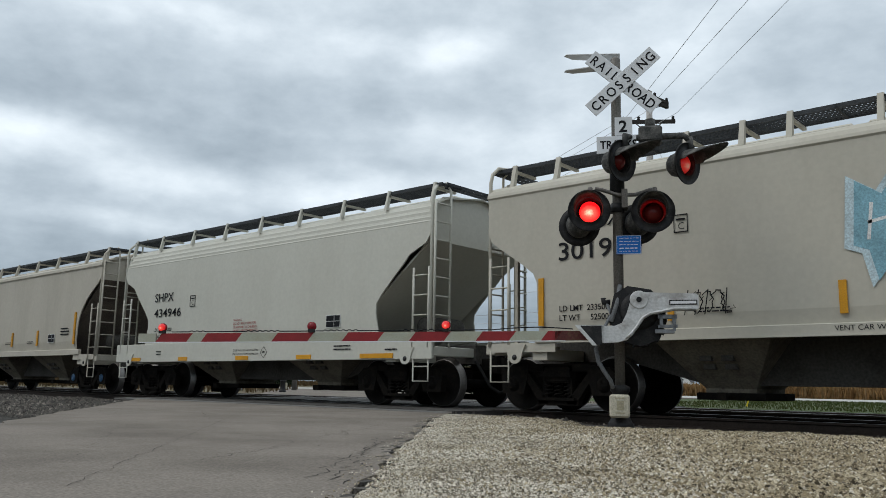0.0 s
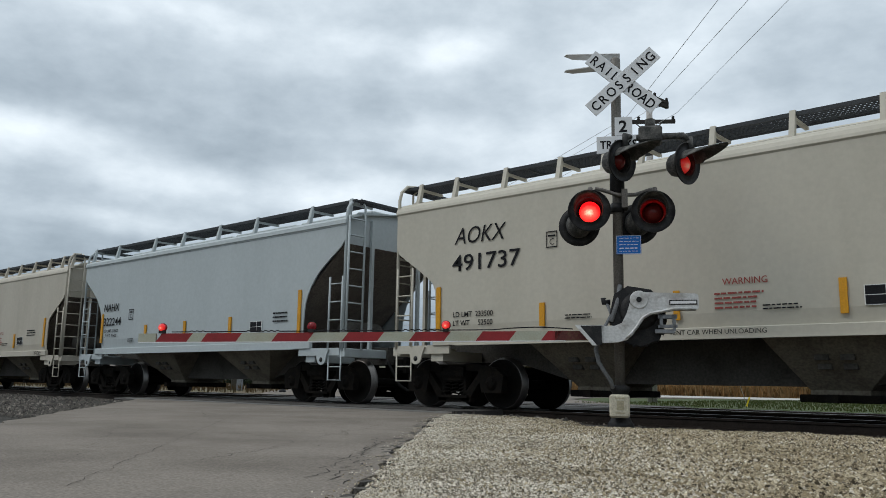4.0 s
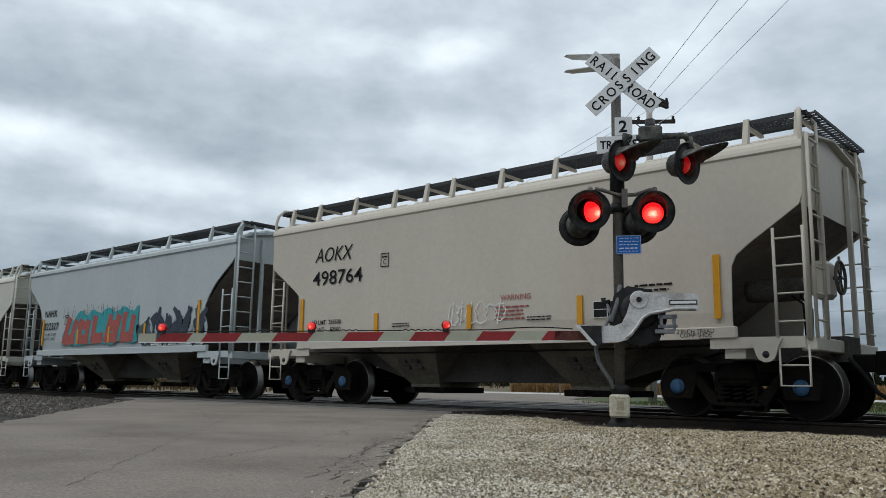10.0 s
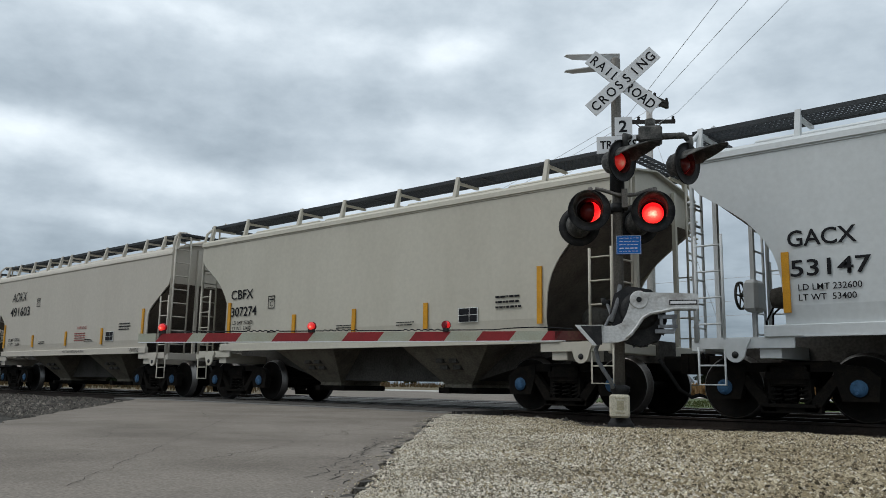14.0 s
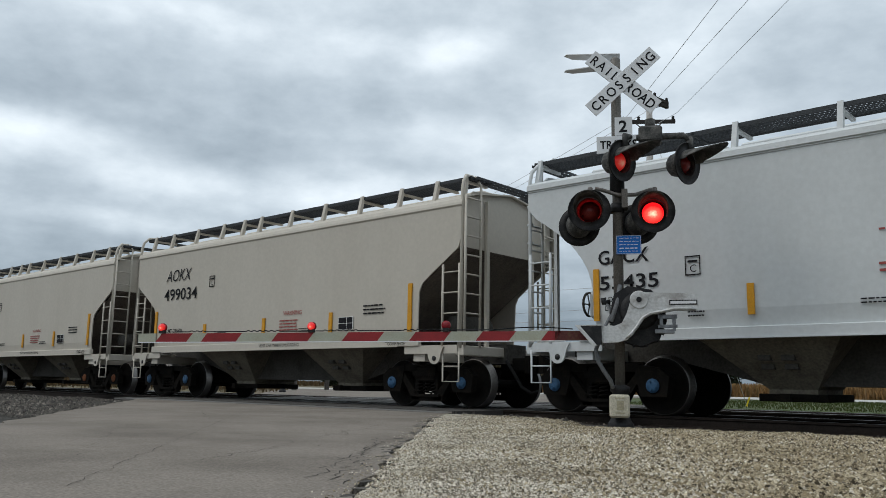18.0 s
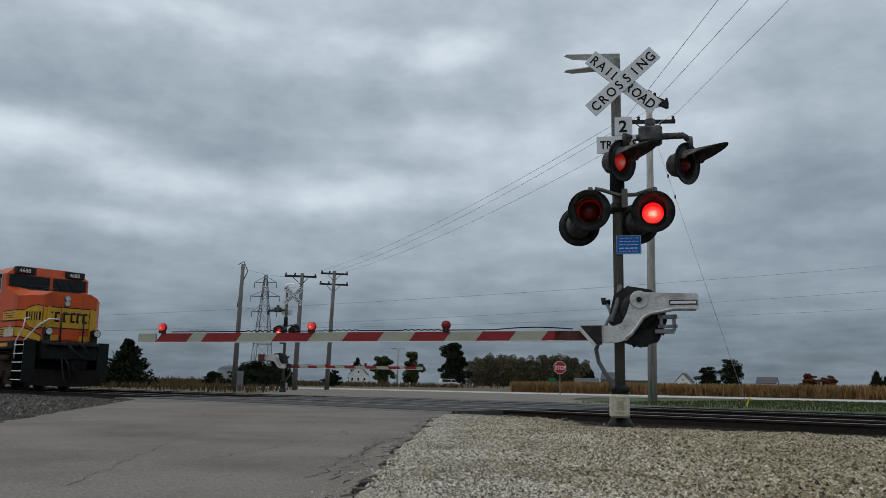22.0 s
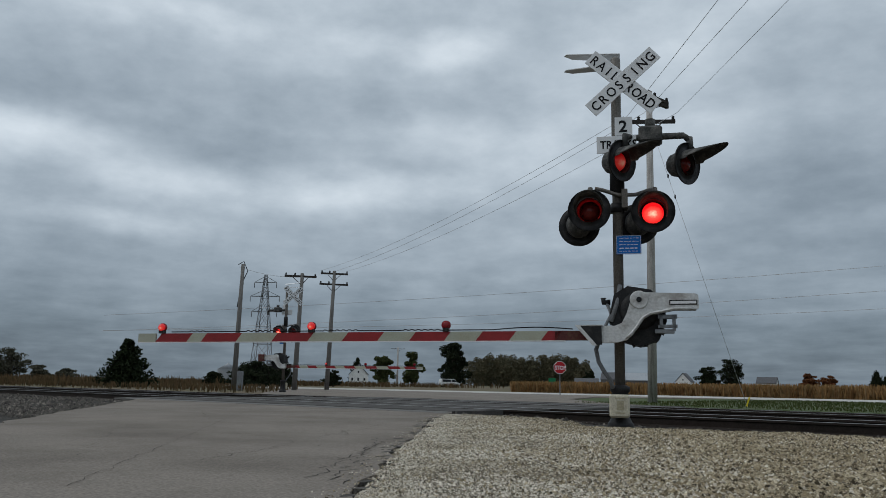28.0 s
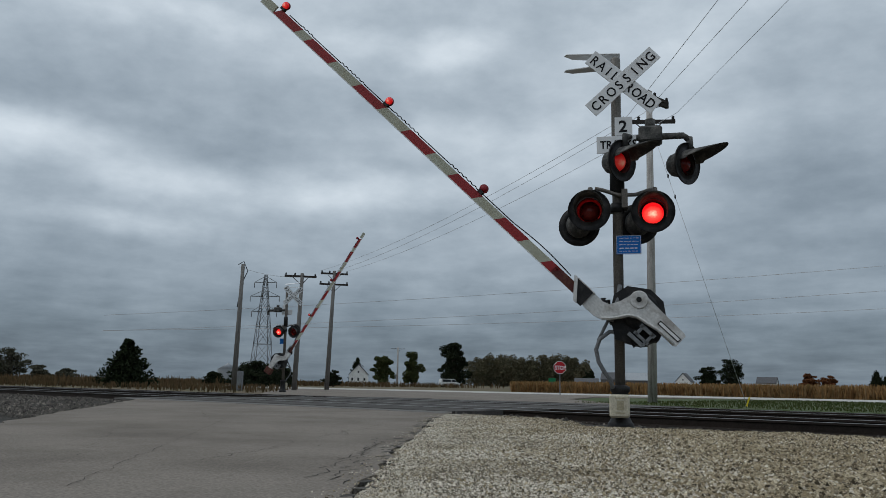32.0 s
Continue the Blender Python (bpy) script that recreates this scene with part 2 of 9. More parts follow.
M["orange_cap"] = material("rust_bearing_cap", (0.20, 0.07, 0.03), rough=0.8, grain=60, bump=0.05)
M["grating"] = material("galvanised_walkway_grating", (0.06, 0.064, 0.068), rough=0.6, metal=0.4, grain=60, bump=0.1, spec=0.1)
M["yellow_mark"] = material("amber_reflective_tape", (0.62, 0.29, 0.015), rough=0.4, grain=60, grain_amount=0.1, bump=0)
M["number_brown"] = material("weathered_dark_number_paint", (0.035, 0.024, 0.018), rough=0.6, grain=50, bump=0)
M["black_paint"] = material("black_stencil_paint", (0.016, 0.016, 0.018), rough=0.6, grain=50, bump=0, spec=0.1)
M["red_stencil"] = material("faded_red_stencil_paint", (0.32, 0.07, 0.06), rough=0.6, grain=50, bump=0)
M["white_paint"] = material("white_stencil_paint", (0.72, 0.72, 0.70), rough=0.5, grain=50, bump=0)
M["tag_blue"] = material("pale_blue_spray_paint", (0.22, 0.42, 0.50), rough=0.6, amount=0.6, scale=3, grain=40, bump=0)
M["tag_pale"] = material("pale_sprayed_rim_paint", (0.50, 0.62, 0.66), rough=0.6, amount=0.4, scale=3, grain=40, bump=0)
M["tag_teal"] = material("teal_spray_paint", (0.03, 0.30, 0.33), rough=0.6, amount=0.5, scale=3, grain=40, bump=0)
M["tag_red"] = material("red_spray_paint", (0.36, 0.085, 0.07), rough=0.6, amount=0.5, scale=3, grain=40, bump=0)
M["tag_grey"] = material("pale_grey_spray_paint", (0.30, 0.36, 0.38), rough=0.6, amount=0.5, scale=3, grain=40, bump=0)
M["tag_teal_dark"] = material("dull_teal_spray_paint", (0.06, 0.10, 0.115), rough=0.6, amount=0.5, scale=3, grain=40, bump=0)
M["tag_dark"] = material("dark_blue_spray_paint", (0.03, 0.04, 0.06), rough=0.6, amount=0.5, scale=3, grain=40, bump=0)
M["orange"] = material("orange_locomotive_paint", (0.56, 0.080, 0.016), rough=0.45, dark=(0.22, 0.045, 0.02), amount=0.75,
                       scale=1.1, stretch=(2.2, 1, 0.6), grain=16, grain_amount=0.07, bump=0.04, lo=0.45, hi=0.75)
M["loco_yellow"] = material("yellow_locomotive_paint", (0.60, 0.33, 0.025), rough=0.45, dark=(0.24, 0.125, 0.025),
                            amount=0.5, scale=2, stretch=(2, 1, 0.6), grain=16, grain_amount=0.08, bump=0.04)
M["loco_green"] = material("dark_green_locomotive_paint", (0.010, 0.014, 0.012), rough=0.7, dark=(0.026, 0.025, 0.021),
                           amount=0.5, scale=2, grain=20, bump=0.05, spec=0.12)
M["loco_brown"] = material("road_dirt_on_truck_frames", (0.034, 0.026, 0.020), rough=0.9, dark=(0.018, 0.015, 0.012),
                           amount=0.8, scale=3, grain=40, bump=0.25, spec=0.08)
M["tank_tan"] = material("dusty_tan_fuel_tank", (0.19, 0.118, 0.062), rough=0.75, dark=(0.065, 0.043, 0.03), amount=0.9,
                         scale=1.6, stretch=(2, 1, 0.5), grain=30, bump=0.1, spec=0.15)
M["vent_black"] = material("black_vent_mesh", (0.010, 0.010, 0.010), rough=0.8, grain=90, bump=0.4, spec=0.05)
M["rail_steel"] = material("worn_rail_steel", (0.035, 0.028, 0.024), rough=0.7, metal=0.3, dark=(0.02, 0.016, 0.013),
                           amount=0.7, scale=4, grain=60, bump=0.15, spec=0.1)
M["rail_top"] = material("polished_rail_head", (0.22, 0.215, 0.21), rough=0.42, metal=1.0, grain=50, grain_amount=0.1, bump=0.02)
M["tie_wood"] = material("creosoted_tie_wood", (0.028, 0.023, 0.020), rough=0.95, dark=(0.055, 0.046, 0.038), amount=0.6,
                         scale=5, stretch=(0.5, 4, 4), grain=60, bump=0.5, rand=0.25, spec=0.06)
M["asphalt"] = material("weathered_asphalt", (0.200, 0.175, 0.149), rough=0.92, dark=(0.115, 0.098, 0.082), amount=0.8,
                        scale=0.7, grain=75, grain_amount=0.30, bump=0.35, lo=0.40, hi=0.70, spec=0.15)
M["asphalt_patch"] = material("dark_asphalt_patch", (0.135, 0.13, 0.122), rough=0.9, dark=(0.15, 0.14, 0.13), amount=0.6,
                              scale=1.2, grain=120, grain_amount=0.35, bump=0.5, spec=0.25)
M["asphalt_broken"] = material("dark_broken_asphalt", (0.075, 0.07, 0.064), rough=0.95, dark=(0.16, 0.145, 0.125), amount=0.8, scale=9, grain=110,
                               grain_amount=0.4, bump=0.6, spec=0.1)
M["crack"] = material("black_crack_filler", (0.05, 0.047, 0.044), rough=0.95, grain=90, bump=0.4, spec=0.05)
M["crossing_rubber"] = material("worn_crossing_panel", (0.085, 0.08, 0.075), rough=0.9, dark=(0.045, 0.042, 0.04),
                                amount=0.7, scale=1.5, grain=80, grain_amount=0.3, bump=0.35, spec=0.1)
M["concrete_road"] = material("pale_concrete_highway", (0.42, 0.41, 0.38), rough=0.9, dark=(0.30, 0.29, 0.27), amount=0.6,
                              scale=0.4, grain=40, bump=0.2)
M["ballast_bed"] = material("grey_ballast_bed", (0.07, 0.066, 0.06), rough=0.98, dark=(0.035, 0.033, 0.03), amount=0.8,
                            scale=7, grain=38, grain_amount=0.5, bump=0.9, spec=0.05)
M["gravel_bed"] = material("limestone_gravel_bed", (0.17, 0.145, 0.108), rough=0.98, dark=(0.05, 0.042, 0.03), amount=0.9,
                           scale=5, grain=110, grain_amount=0.6, bump=1.0, spec=0.05)
M["soil"] = material("field_soil_and_stubble", (0.105, 0.08, 0.048), rough=0.98, dark=(0.10, 0.10, 0.04), amount=0.8,
                     scale=0.12, grain=8, grain_amount=0.3, bump=0.5)
M["grass"] = material("mown_grass_verge", (0.05, 0.072, 0.022), rough=0.95, dark=(0.095, 0.088, 0.038), amount=0.7,
                      scale=0.5, grain=20, grain_amount=0.4, bump=0.6)
M["stones"] = island_material("weathered_limestone_stones", [(0.021, 0.017, 0.012), (0.257, 0.206, 0.131), (0.433, 0.363, 0.245), (0.093, 0.073, 0.046), (0.618, 0.542, 0.404),
                                                             (0.330, 0.267, 0.168), (0.494, 0.422, 0.298), (0.206, 0.162, 0.102), (0.036, 0.029, 0.020)],
                              grain=150.0, patch=1.6, rough_grain=(0.45, 1.4))
M["stones_pale"] = island_material("dusty_limestone_stones", [(0.145, 0.125, 0.096), (0.556, 0.502, 0.414), (0.721, 0.664, 0.557), (0.391, 0.346, 0.274), (0.824, 0.764, 0.654),
                                                              (0.515, 0.463, 0.375), (0.072, 0.061, 0.045)], grain=150.0, patch=1.6, rough_grain=(0.6, 1.3))
M["ballast"] = island_material("grey_ballast_stones", [(0.022, 0.020, 0.018), (0.065, 0.060, 0.053), (0.11, 0.10, 0.088),
                                                       (0.045, 0.040, 0.036), (0.20, 0.18, 0.155)])
M["mast_steel"] = material("weathered_mast_aluminium", (0.165, 0.153, 0.138), rough=0.6, metal=0.35, dark=(0.10, 0.085, 0.07),
                           amount=0.7, scale=3, stretch=(3, 3, 0.6), grain=50, bump=0.08)
M["cast_alu"] = material("scuffed_silver_paint", (0.56, 0.56, 0.55), rough=0.55, metal=0.25, dark=(0.30, 0.28, 0.26), amount=0.8,
                         scale=3.0, stretch=(1, 1, 1.6), grain=30, grain_amount=0.15, bump=0.12, lo=0.5, hi=0.66)
M["black_enamel"] = material("black_enamel", (0.017, 0.017, 0.018), rough=0.5, dark=(0.07, 0.065, 0.06), amount=0.4, scale=9,
                             grain=60, bump=0.06, spec=0.18)
M["hood_grey"] = material("weathered_black_hood", (0.05, 0.05, 0.048), rough=0.65, dark=(0.20, 0.19, 0.175), amount=0.7, scale=9,
                          grain=60, bump=0.1, spec=0.15)
M["sign_white"] = material("reflective_white_sheeting", (0.70, 0.71, 0.72), rough=0.45, dark=(0.55, 0.55, 0.54), amount=0.4,
                           scale=5, grain=80, grain_amount=0.05, bump=0.02)
M["sign_blue"] = material("blue_sign_sheeting", (0.006, 0.15, 0.52), rough=0.4, grain=80, grain_amount=0.05, bump=0)
M["sign_red"] = material("red_sign_sheeting", (0.42, 0.015, 0.02), rough=0.4, grain=80, grain_amount=0.05, bump=0)
M["sign_green"] = material("green_sign_sheeting", (0.01, 0.18, 0.07), rough=0.4, grain=80, grain_amount=0.05, bump=0)
M["arm_white"] = material("aged_white_arm_sheeting", (0.37, 0.375, 0.30), rough=0.5, dark=(0.33, 0.31, 0.22), amount=0.6, scale=5,
                          grain=60, grain_amount=0.08, bump=0.03)
M["arm_red"] = material("aged_red_arm_sheeting", (0.26, 0.022, 0.025), rough=0.5, dark=(0.16, 0.02, 0.02), amount=0.6, scale=5,
                        grain=60, grain_amount=0.08, bump=0.03)
M["arm_brown"] = material("rusty_brown_arm_root", (0.085, 0.022, 0.02), rough=0.7, dark=(0.14, 0.10, 0.05), amount=0.6, scale=9,
                          grain=60, bump=0.1)
M["cable"] = material("black_cable_jacket", (0.02, 0.02, 0.022), rough=0.6, grain=60, bump=0, spec=0.1)
M["conduit"] = material("grey_flexible_conduit", (0.15, 0.155, 0.16), rough=0.6, grain=60, bump=0.1)
M["beige_box"] = material("faded_beige_box_paint", (0.50, 0.46, 0.36), rough=0.6, dark=(0.28, 0.24, 0.17), amount=0.6, scale=7,
                          grain=60, bump=0.06)
M["pole_wood"] = material("weathered_grey_pole_wood", (0.42, 0.40, 0.375), rough=0.95, dark=(0.11, 0.095, 0.08), amount=0.8,
                          scale=3, stretch=(6, 6, 0.4), grain=50, bump=0.5, spec=0.1)
M["pole_dark"] = material("dark_weathered_pole_wood", (0.18, 0.173, 0.163), rough=0.95, dark=(0.08, 0.074, 0.068), amount=0.8, scale=3,
                          stretch=(6, 6, 0.4), grain=50, bump=0.5, spec=0.1)
M["wood_dark"] = material("dark_crossarm_wood", (0.05, 0.045, 0.042), rough=0.95, grain=40, bump=0.3, spec=0.05)
M["bare_frame"] = material("bare_aluminium_window_frame", (0.50, 0.50, 0.49), rough=0.5, metal=0.3, grain=30, bump=0.02)
M["galv"] = material("galvanised_lattice_steel", (0.20, 0.21, 0.22), rough=0.6, metal=0.5, grain=20, bump=0.05)
M["wire"] = material("aluminium_wire", (0.50, 0.51, 0.52), rough=0.6, metal=0.0, grain=10, bump=0)
M["lamp_on"] = lit_lens("lit_red_lens", 2.1)
M["lamp_side"] = lit_lens("lit_red_side_lens", 0.32)
M["lamp_off"] = material("dark_red_lens_half", (0.15, 0.012, 0.010), rough=0.25, grain=60, bump=0.05)
# mottled brown, darker than the car paints
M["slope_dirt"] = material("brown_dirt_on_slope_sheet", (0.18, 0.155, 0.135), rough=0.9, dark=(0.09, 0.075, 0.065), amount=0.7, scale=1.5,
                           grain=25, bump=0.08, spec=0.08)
M["bulb_on"] = lit_lens("lit_red_marker_globe", 0.8, 2.6)
M["globe_red"] = material("unlit_red_marker_globe", (0.22, 0.012, 0.018), rough=0.25, grain=60, bump=0)
M["cab_glass"] = material("dark_cab_glass", (0.012, 0.016, 0.019), rough=0.15, grain=20, bump=0, spec=0.2)
M["headlight"] = material("headlight_glass", (0.55, 0.55, 0.52), rough=0.1, grain=20, bump=0, spec=0.7)
M["cedar"] = island_material("dark_cedar_foliage", [(0.010, 0.015, 0.008), (0.020, 0.028, 0.012), (0.014, 0.020, 0.010)], grain=8)
M["leaf"] = island_material("late_summer_foliage", [(0.028, 0.040, 0.014), (0.052, 0.066, 0.024), (0.075, 0.078, 0.030), (0.040, 0.046, 0.020)], grain=4)
M["leaf_dark"] = island_material("dark_evergreen_foliage", [(0.012, 0.017, 0.010), (0.024, 0.030, 0.015)], grain=4)
M["leaf_rust"] = island_material("rust_red_autumn_foliage", [(0.13, 0.045, 0.020), (0.17, 0.07, 0.03), (0.10, 0.05, 0.025)], grain=4)
M["leaf_grey"] = island_material("grey_green_scrub", [(0.06, 0.062, 0.045), (0.09, 0.085, 0.06), (0.05, 0.05, 0.035)], grain=4)
M["corn"] = island_material("dry_corn_stalks", [(0.25, 0.135, 0.055), (0.33, 0.20, 0.085), (0.19, 0.10, 0.04), (0.29, 0.19, 0.095), (0.15, 0.10, 0.04)], grain=3)
M["weeds"] = island_material("dry_roadside_weeds", [(0.11, 0.10, 0.04), (0.20, 0.15, 0.07), (0.08, 0.10, 0.03), (0.16, 0.11, 0.05)], grain=3)
# paler than the other leaves: distance haze is mixed into these colours
M["leaf_far"] = island_material("dull_autumn_woods_foliage", [(0.065, 0.066, 0.042), (0.10, 0.094, 0.056), (0.135, 0.112, 0.068), (0.08, 0.072, 0.045)], grain=2)
M["weeds_dry"] = island_material("dark_dry_field_weeds", [(0.09, 0.06, 0.032), (0.13, 0.085, 0.045), (0.06, 0.05, 0.025)], grain=3)
M["sticker"] = material("faded_paper_sticker", (0.36, 0.32, 0.22), rough=0.7, grain=60, bump=0)
M["bark"] = material("grey_bark", (0.07, 0.06, 0.05), rough=0.95, grain=30, bump=0.5, spec=0.05)
M["house_white"] = material("white_clapboard", (0.68, 0.68, 0.66), rough=0.7, scale=1, grain=10, bump=0.1, amount=0.3)
M["roof_grey"] = material("grey_shingle_roof", (0.10, 0.10, 0.105), rough=0.9, grain=10, bump=0.2)
M["barn_red"] = material("faded_red_barn_paint", (0.16, 0.035, 0.03), rough=0.8, grain=10, bump=0.1)
M["barn_grey"] = material("weathered_barn_board", (0.13, 0.12, 0.115), rough=0.9, grain=10, bump=0.2)
M["bin_steel"] = material("galvanised_grain_bin", (0.34, 0.36, 0.38), rough=0.5, metal=0.4, grain=10, bump=0.05)
M["post_yellow"] = material("yellow_marker_plastic", (0.62, 0.48, 0.02), rough=0.5, grain=40, bump=0)
M["window_dark"] = material("dark_window_glass", (0.03, 0.035, 0.04), rough=0.1, grain=10, bump=0)
M["vehicle_white"] = material("white_vehicle_paint", (0.62, 0.63, 0.63), rough=0.35, grain=10, bump=0)
M["rubber"] = material("black_rubber", (0.02, 0.02, 0.02), rough=0.85, grain=60, bump=0.1, spec=0.1)

# ---- mesh helpers ----


def box(bm, x0, x1, y0, y1, z0, z1, mi=0, bevel=0.0, at=None):
    vs = [bm.verts.new((x, y, z)) for x in (x0, x1) for y in (y0, y1) for z in (z0, z1)]
    if at is not None:
        for v in vs:
            v.co = at @ v.co
    fs = []
    for q in ((0, 1, 3, 2), (4, 6, 7, 5), (0, 4, 5, 1), (2, 3, 7, 6), (0, 2, 6, 4), (1, 5, 7, 3)):
        f = bm.faces.new([vs[k] for k in q])
        f.material_index = mi
        fs.append(f)
    if bevel:
        es = list({e for f in fs for e in f.edges})
        r = bmesh.ops.bevel(bm, geom=es, offset=bevel, segments=1, affect="EDGES", profile=0.5)
        for f in r["faces"]:
            f.material_index = mi


def ring_frame(d):
    d = d.normalized()
    a = Vector((0, 0, 1)) if abs(d.z) < 0.9 else Vector((1, 0, 0))
    u = d.cross(a).normalized()
    return u, d.cross(u).normalized()


def tube(bm, pts, r, seg=8, mi=0, caps=True, radii=None, smooth=True):
    """A round bar along a line of points."""
    pts = [Vector(p) for p in pts]
    rings = []
    for k, p in enumerate(pts):
        d = pts[min(k + 1, len(pts) - 1)] - pts[max(k - 1, 0)]
        if k == 0:
            u, w = ring_frame(d)
        else:
            dn = d.normalized()
            u = (u - dn * u.dot(dn)).normalized()
            w = dn.cross(u)
        rr = radii[k] if radii else r
        rings.append([bm.verts.new(p + rr * (math.cos(2 * math.pi * j / seg) * u + math.sin(2 * math.pi * j / seg) * w))
                      for j in range(seg)])
    for a, b in zip(rings, rings[1:]):
        for j in range(seg):
            f = bm.faces.new((a[j], a[(j + 1) % seg], b[(j + 1) % seg], b[j]))
            f.material_index, f.smooth = mi, smooth
    if caps:
        for rg, flip in ((rings[0], True), (rings[-1], False)):
            f = bm.faces.new(rg[::-1] if flip else rg)
            f.material_index = mi


def prism(bm, pts, axis, a, b, mi=0):
    """A flat outline pushed from a to b along an axis. Outline pairs are the other two axes in order."""
    def put(p, s):
        if axis == "x":
            return (s, p[0], p[1])
        if axis == "y":
            return (p[0], s, p[1])
        return (p[0], p[1], s)
    lo = [bm.verts.new(put(p, a)) for p in pts]
    hi = [bm.verts.new(put(p, b)) for p in pts]
    n = len(pts)
    fs = [bm.faces.new(lo), bm.faces.new(hi[::-1])]
    for k in range(n):
        fs.append(bm.faces.new((lo[k], hi[k], hi[(k + 1) % n], lo[(k + 1) % n])))
    for f in fs:
        f.material_index = mi
    bmesh.ops.recalc_face_normals(bm, faces=fs)


def lathe(bm, prof, seg=24, axis="y", at=(0, 0, 0), mi=0, mis=None, close=True):
    """A profile of (radius, along) pairs turned round an axis."""
    rings = []
    o = Vector(at)
    for r, s in prof:
        rg = []
        for j in range(seg):
            c, n = math.cos(2 * math.pi * j / seg) * r, math.sin(2 * math.pi * j / seg) * r
            p = {"y": (c, s, n), "z": (c, n, s), "x": (s, c, n)}[axis]
            rg.append(bm.verts.new(o + Vector(p)))
        rings.append(rg)
    fs = []
    for k, (a, b) in enumerate(zip(rings, rings[1:])):
        for j in range(seg):
            f = bm.faces.new((a[j], a[(j + 1) % seg], b[(j + 1) % seg], b[j]))
            f.material_index = mis[k] if mis else mi
            f.smooth = True
            fs.append(f)
    if close:
        for rg, k in ((rings[0], 0), (rings[-1], -1)):
            f = bm.faces.new(rg)
            f.material_index = mis[k] if mis else mi
            fs.append(f)
    bmesh.ops.recalc_face_normals(bm, faces=fs)


def part(name, bm, mats, parent=None, label="", m=None):
    """Links a bmesh as one mesh object under a thing or under a part."""
    me = bpy.data.meshes.new(name)
    bm.to_mesh(me)
    bm.free()
    for k in (mats if isinstance(mats, (list, tuple)) else [mats]):
        me.materials.append(M[k])
    ob = new(name, me)
    ob.parent = parent
    if m is not None:
        ob.matrix_basis = m
    if label:
        tagged(ob, label)
    return ob


def again(ob, parent, m, label=""):
    """Another part on the same mesh."""
    o = new(ob.name.split(".")[0], ob.data)
    o.parent = parent
    o.matrix_basis = m
    if label:
        tagged(o, label)
    return o


def thing(name, m, label, category, group=""):
    e = new(name)
    e.empty_display_size = 0.2
    e.matrix_basis = m
    return tagged(e, label, category, group)


def B():
    return bmesh.new()


TEXTS = {}


def lettering(body, height, bold=0.0, shear=0.0, squeeze=1.0):
    """The built-in font's letters as a flat mesh in the x-z plane, facing -y, left bottom at the origin."""
    key = (body, height, bold, shear, squeeze)
    if key not in TEXTS:
        cu = bpy.data.curves.new("letters", "FONT")
        cu.body, cu.size, cu.offset, cu.shear = body, height / 0.729, bold, shear
        cu.resolution_u = 3
        cu.extrude = 0.0
        ob = new("letters", cu)
        bpy.context.view_layer.update()
        me = bpy.data.meshes.new_from_object(ob.evaluated_get(bpy.context.evaluated_depsgraph_get()))
        bpy.data.objects.remove(ob)
        me.transform(Matrix(((squeeze, 0, 0, 0), (0, 0, 1, 0), (0, 1, 0, 0), (0, 0, 0, 1))))
        me.transform(Matrix.Diagonal((1, -1, 1, 1)))
        me.flip_normals()
        TEXTS[key] = me
    return TEXTS[key]


def words(body, height, x, y, z, mat, parent, bold=0.0, shear=0.0, squeeze=1.0, name="lettering", m=None):
    me = lettering(body, height, bold, shear, squeeze)
    if not me.materials:
        me.materials.append(M[mat])
    elif me.materials[0] != M[mat]:
        me = me.copy()
        me.materials[0] = M[mat]
    ob = new(name, me)
    ob.parent = parent
    ob.matrix_basis = (m if m is not None else Matrix()) @ pose(x, y, z)
    return ob


def words_to(body, height, x, x1, z, mat, parent, bold=0.0, shear=0.0):
    """Letters on a car's side that run from x to x1."""
    wide = max(v.co.x for v in lettering(body, height, bold, shear).vertices)
    return words(body, height, x, -1.628, z, mat, parent, bold, shear, (x1 - x) / wide)

# ---- ground, track and road ----


def ground_height(y):
    if y < -3.9:
        return -0.20
    if y < -2.7:
        return -0.20 - 0.10 * (y + 3.9) / 1.2
    if y < 6.9:
        return -0.30
    if y < 8.2:
        return -0.30 + 0.2 * (y - 6.9) / 1.3
    return -0.10


def make_ground():
    ys = [-3000, -400, -60, -20, -8, -3.9, -3.5, -3.1, -2.7, 2, 6.9, 7.5, 8.2, 12, 30, 60, 120, 400, 1200, 3800]
    xs = [-3500, -800, -200, -60, -30, -15, -5, 0, 15, 60, 200, 800, 3500]
    bm = B()
    g = [[bm.verts.new((x, y, ground_height(y))) for x in xs] for y in ys]
    for j in range(len(ys) - 1):
        for i in range(len(xs) - 1):
            bm.faces.new((g[j][i], g[j][i + 1], g[j + 1][i + 1], g[j + 1][i]))
    tagged(part("ground", bm, "soil"), "flat brown field soil with stubble", kind="structure")


make_ground()
TRACK_Y = (0.0, 4.35)
X_LEFT, X_RIGHT = -330.0, 70.0
CROSS = (-20.5, -9.3)


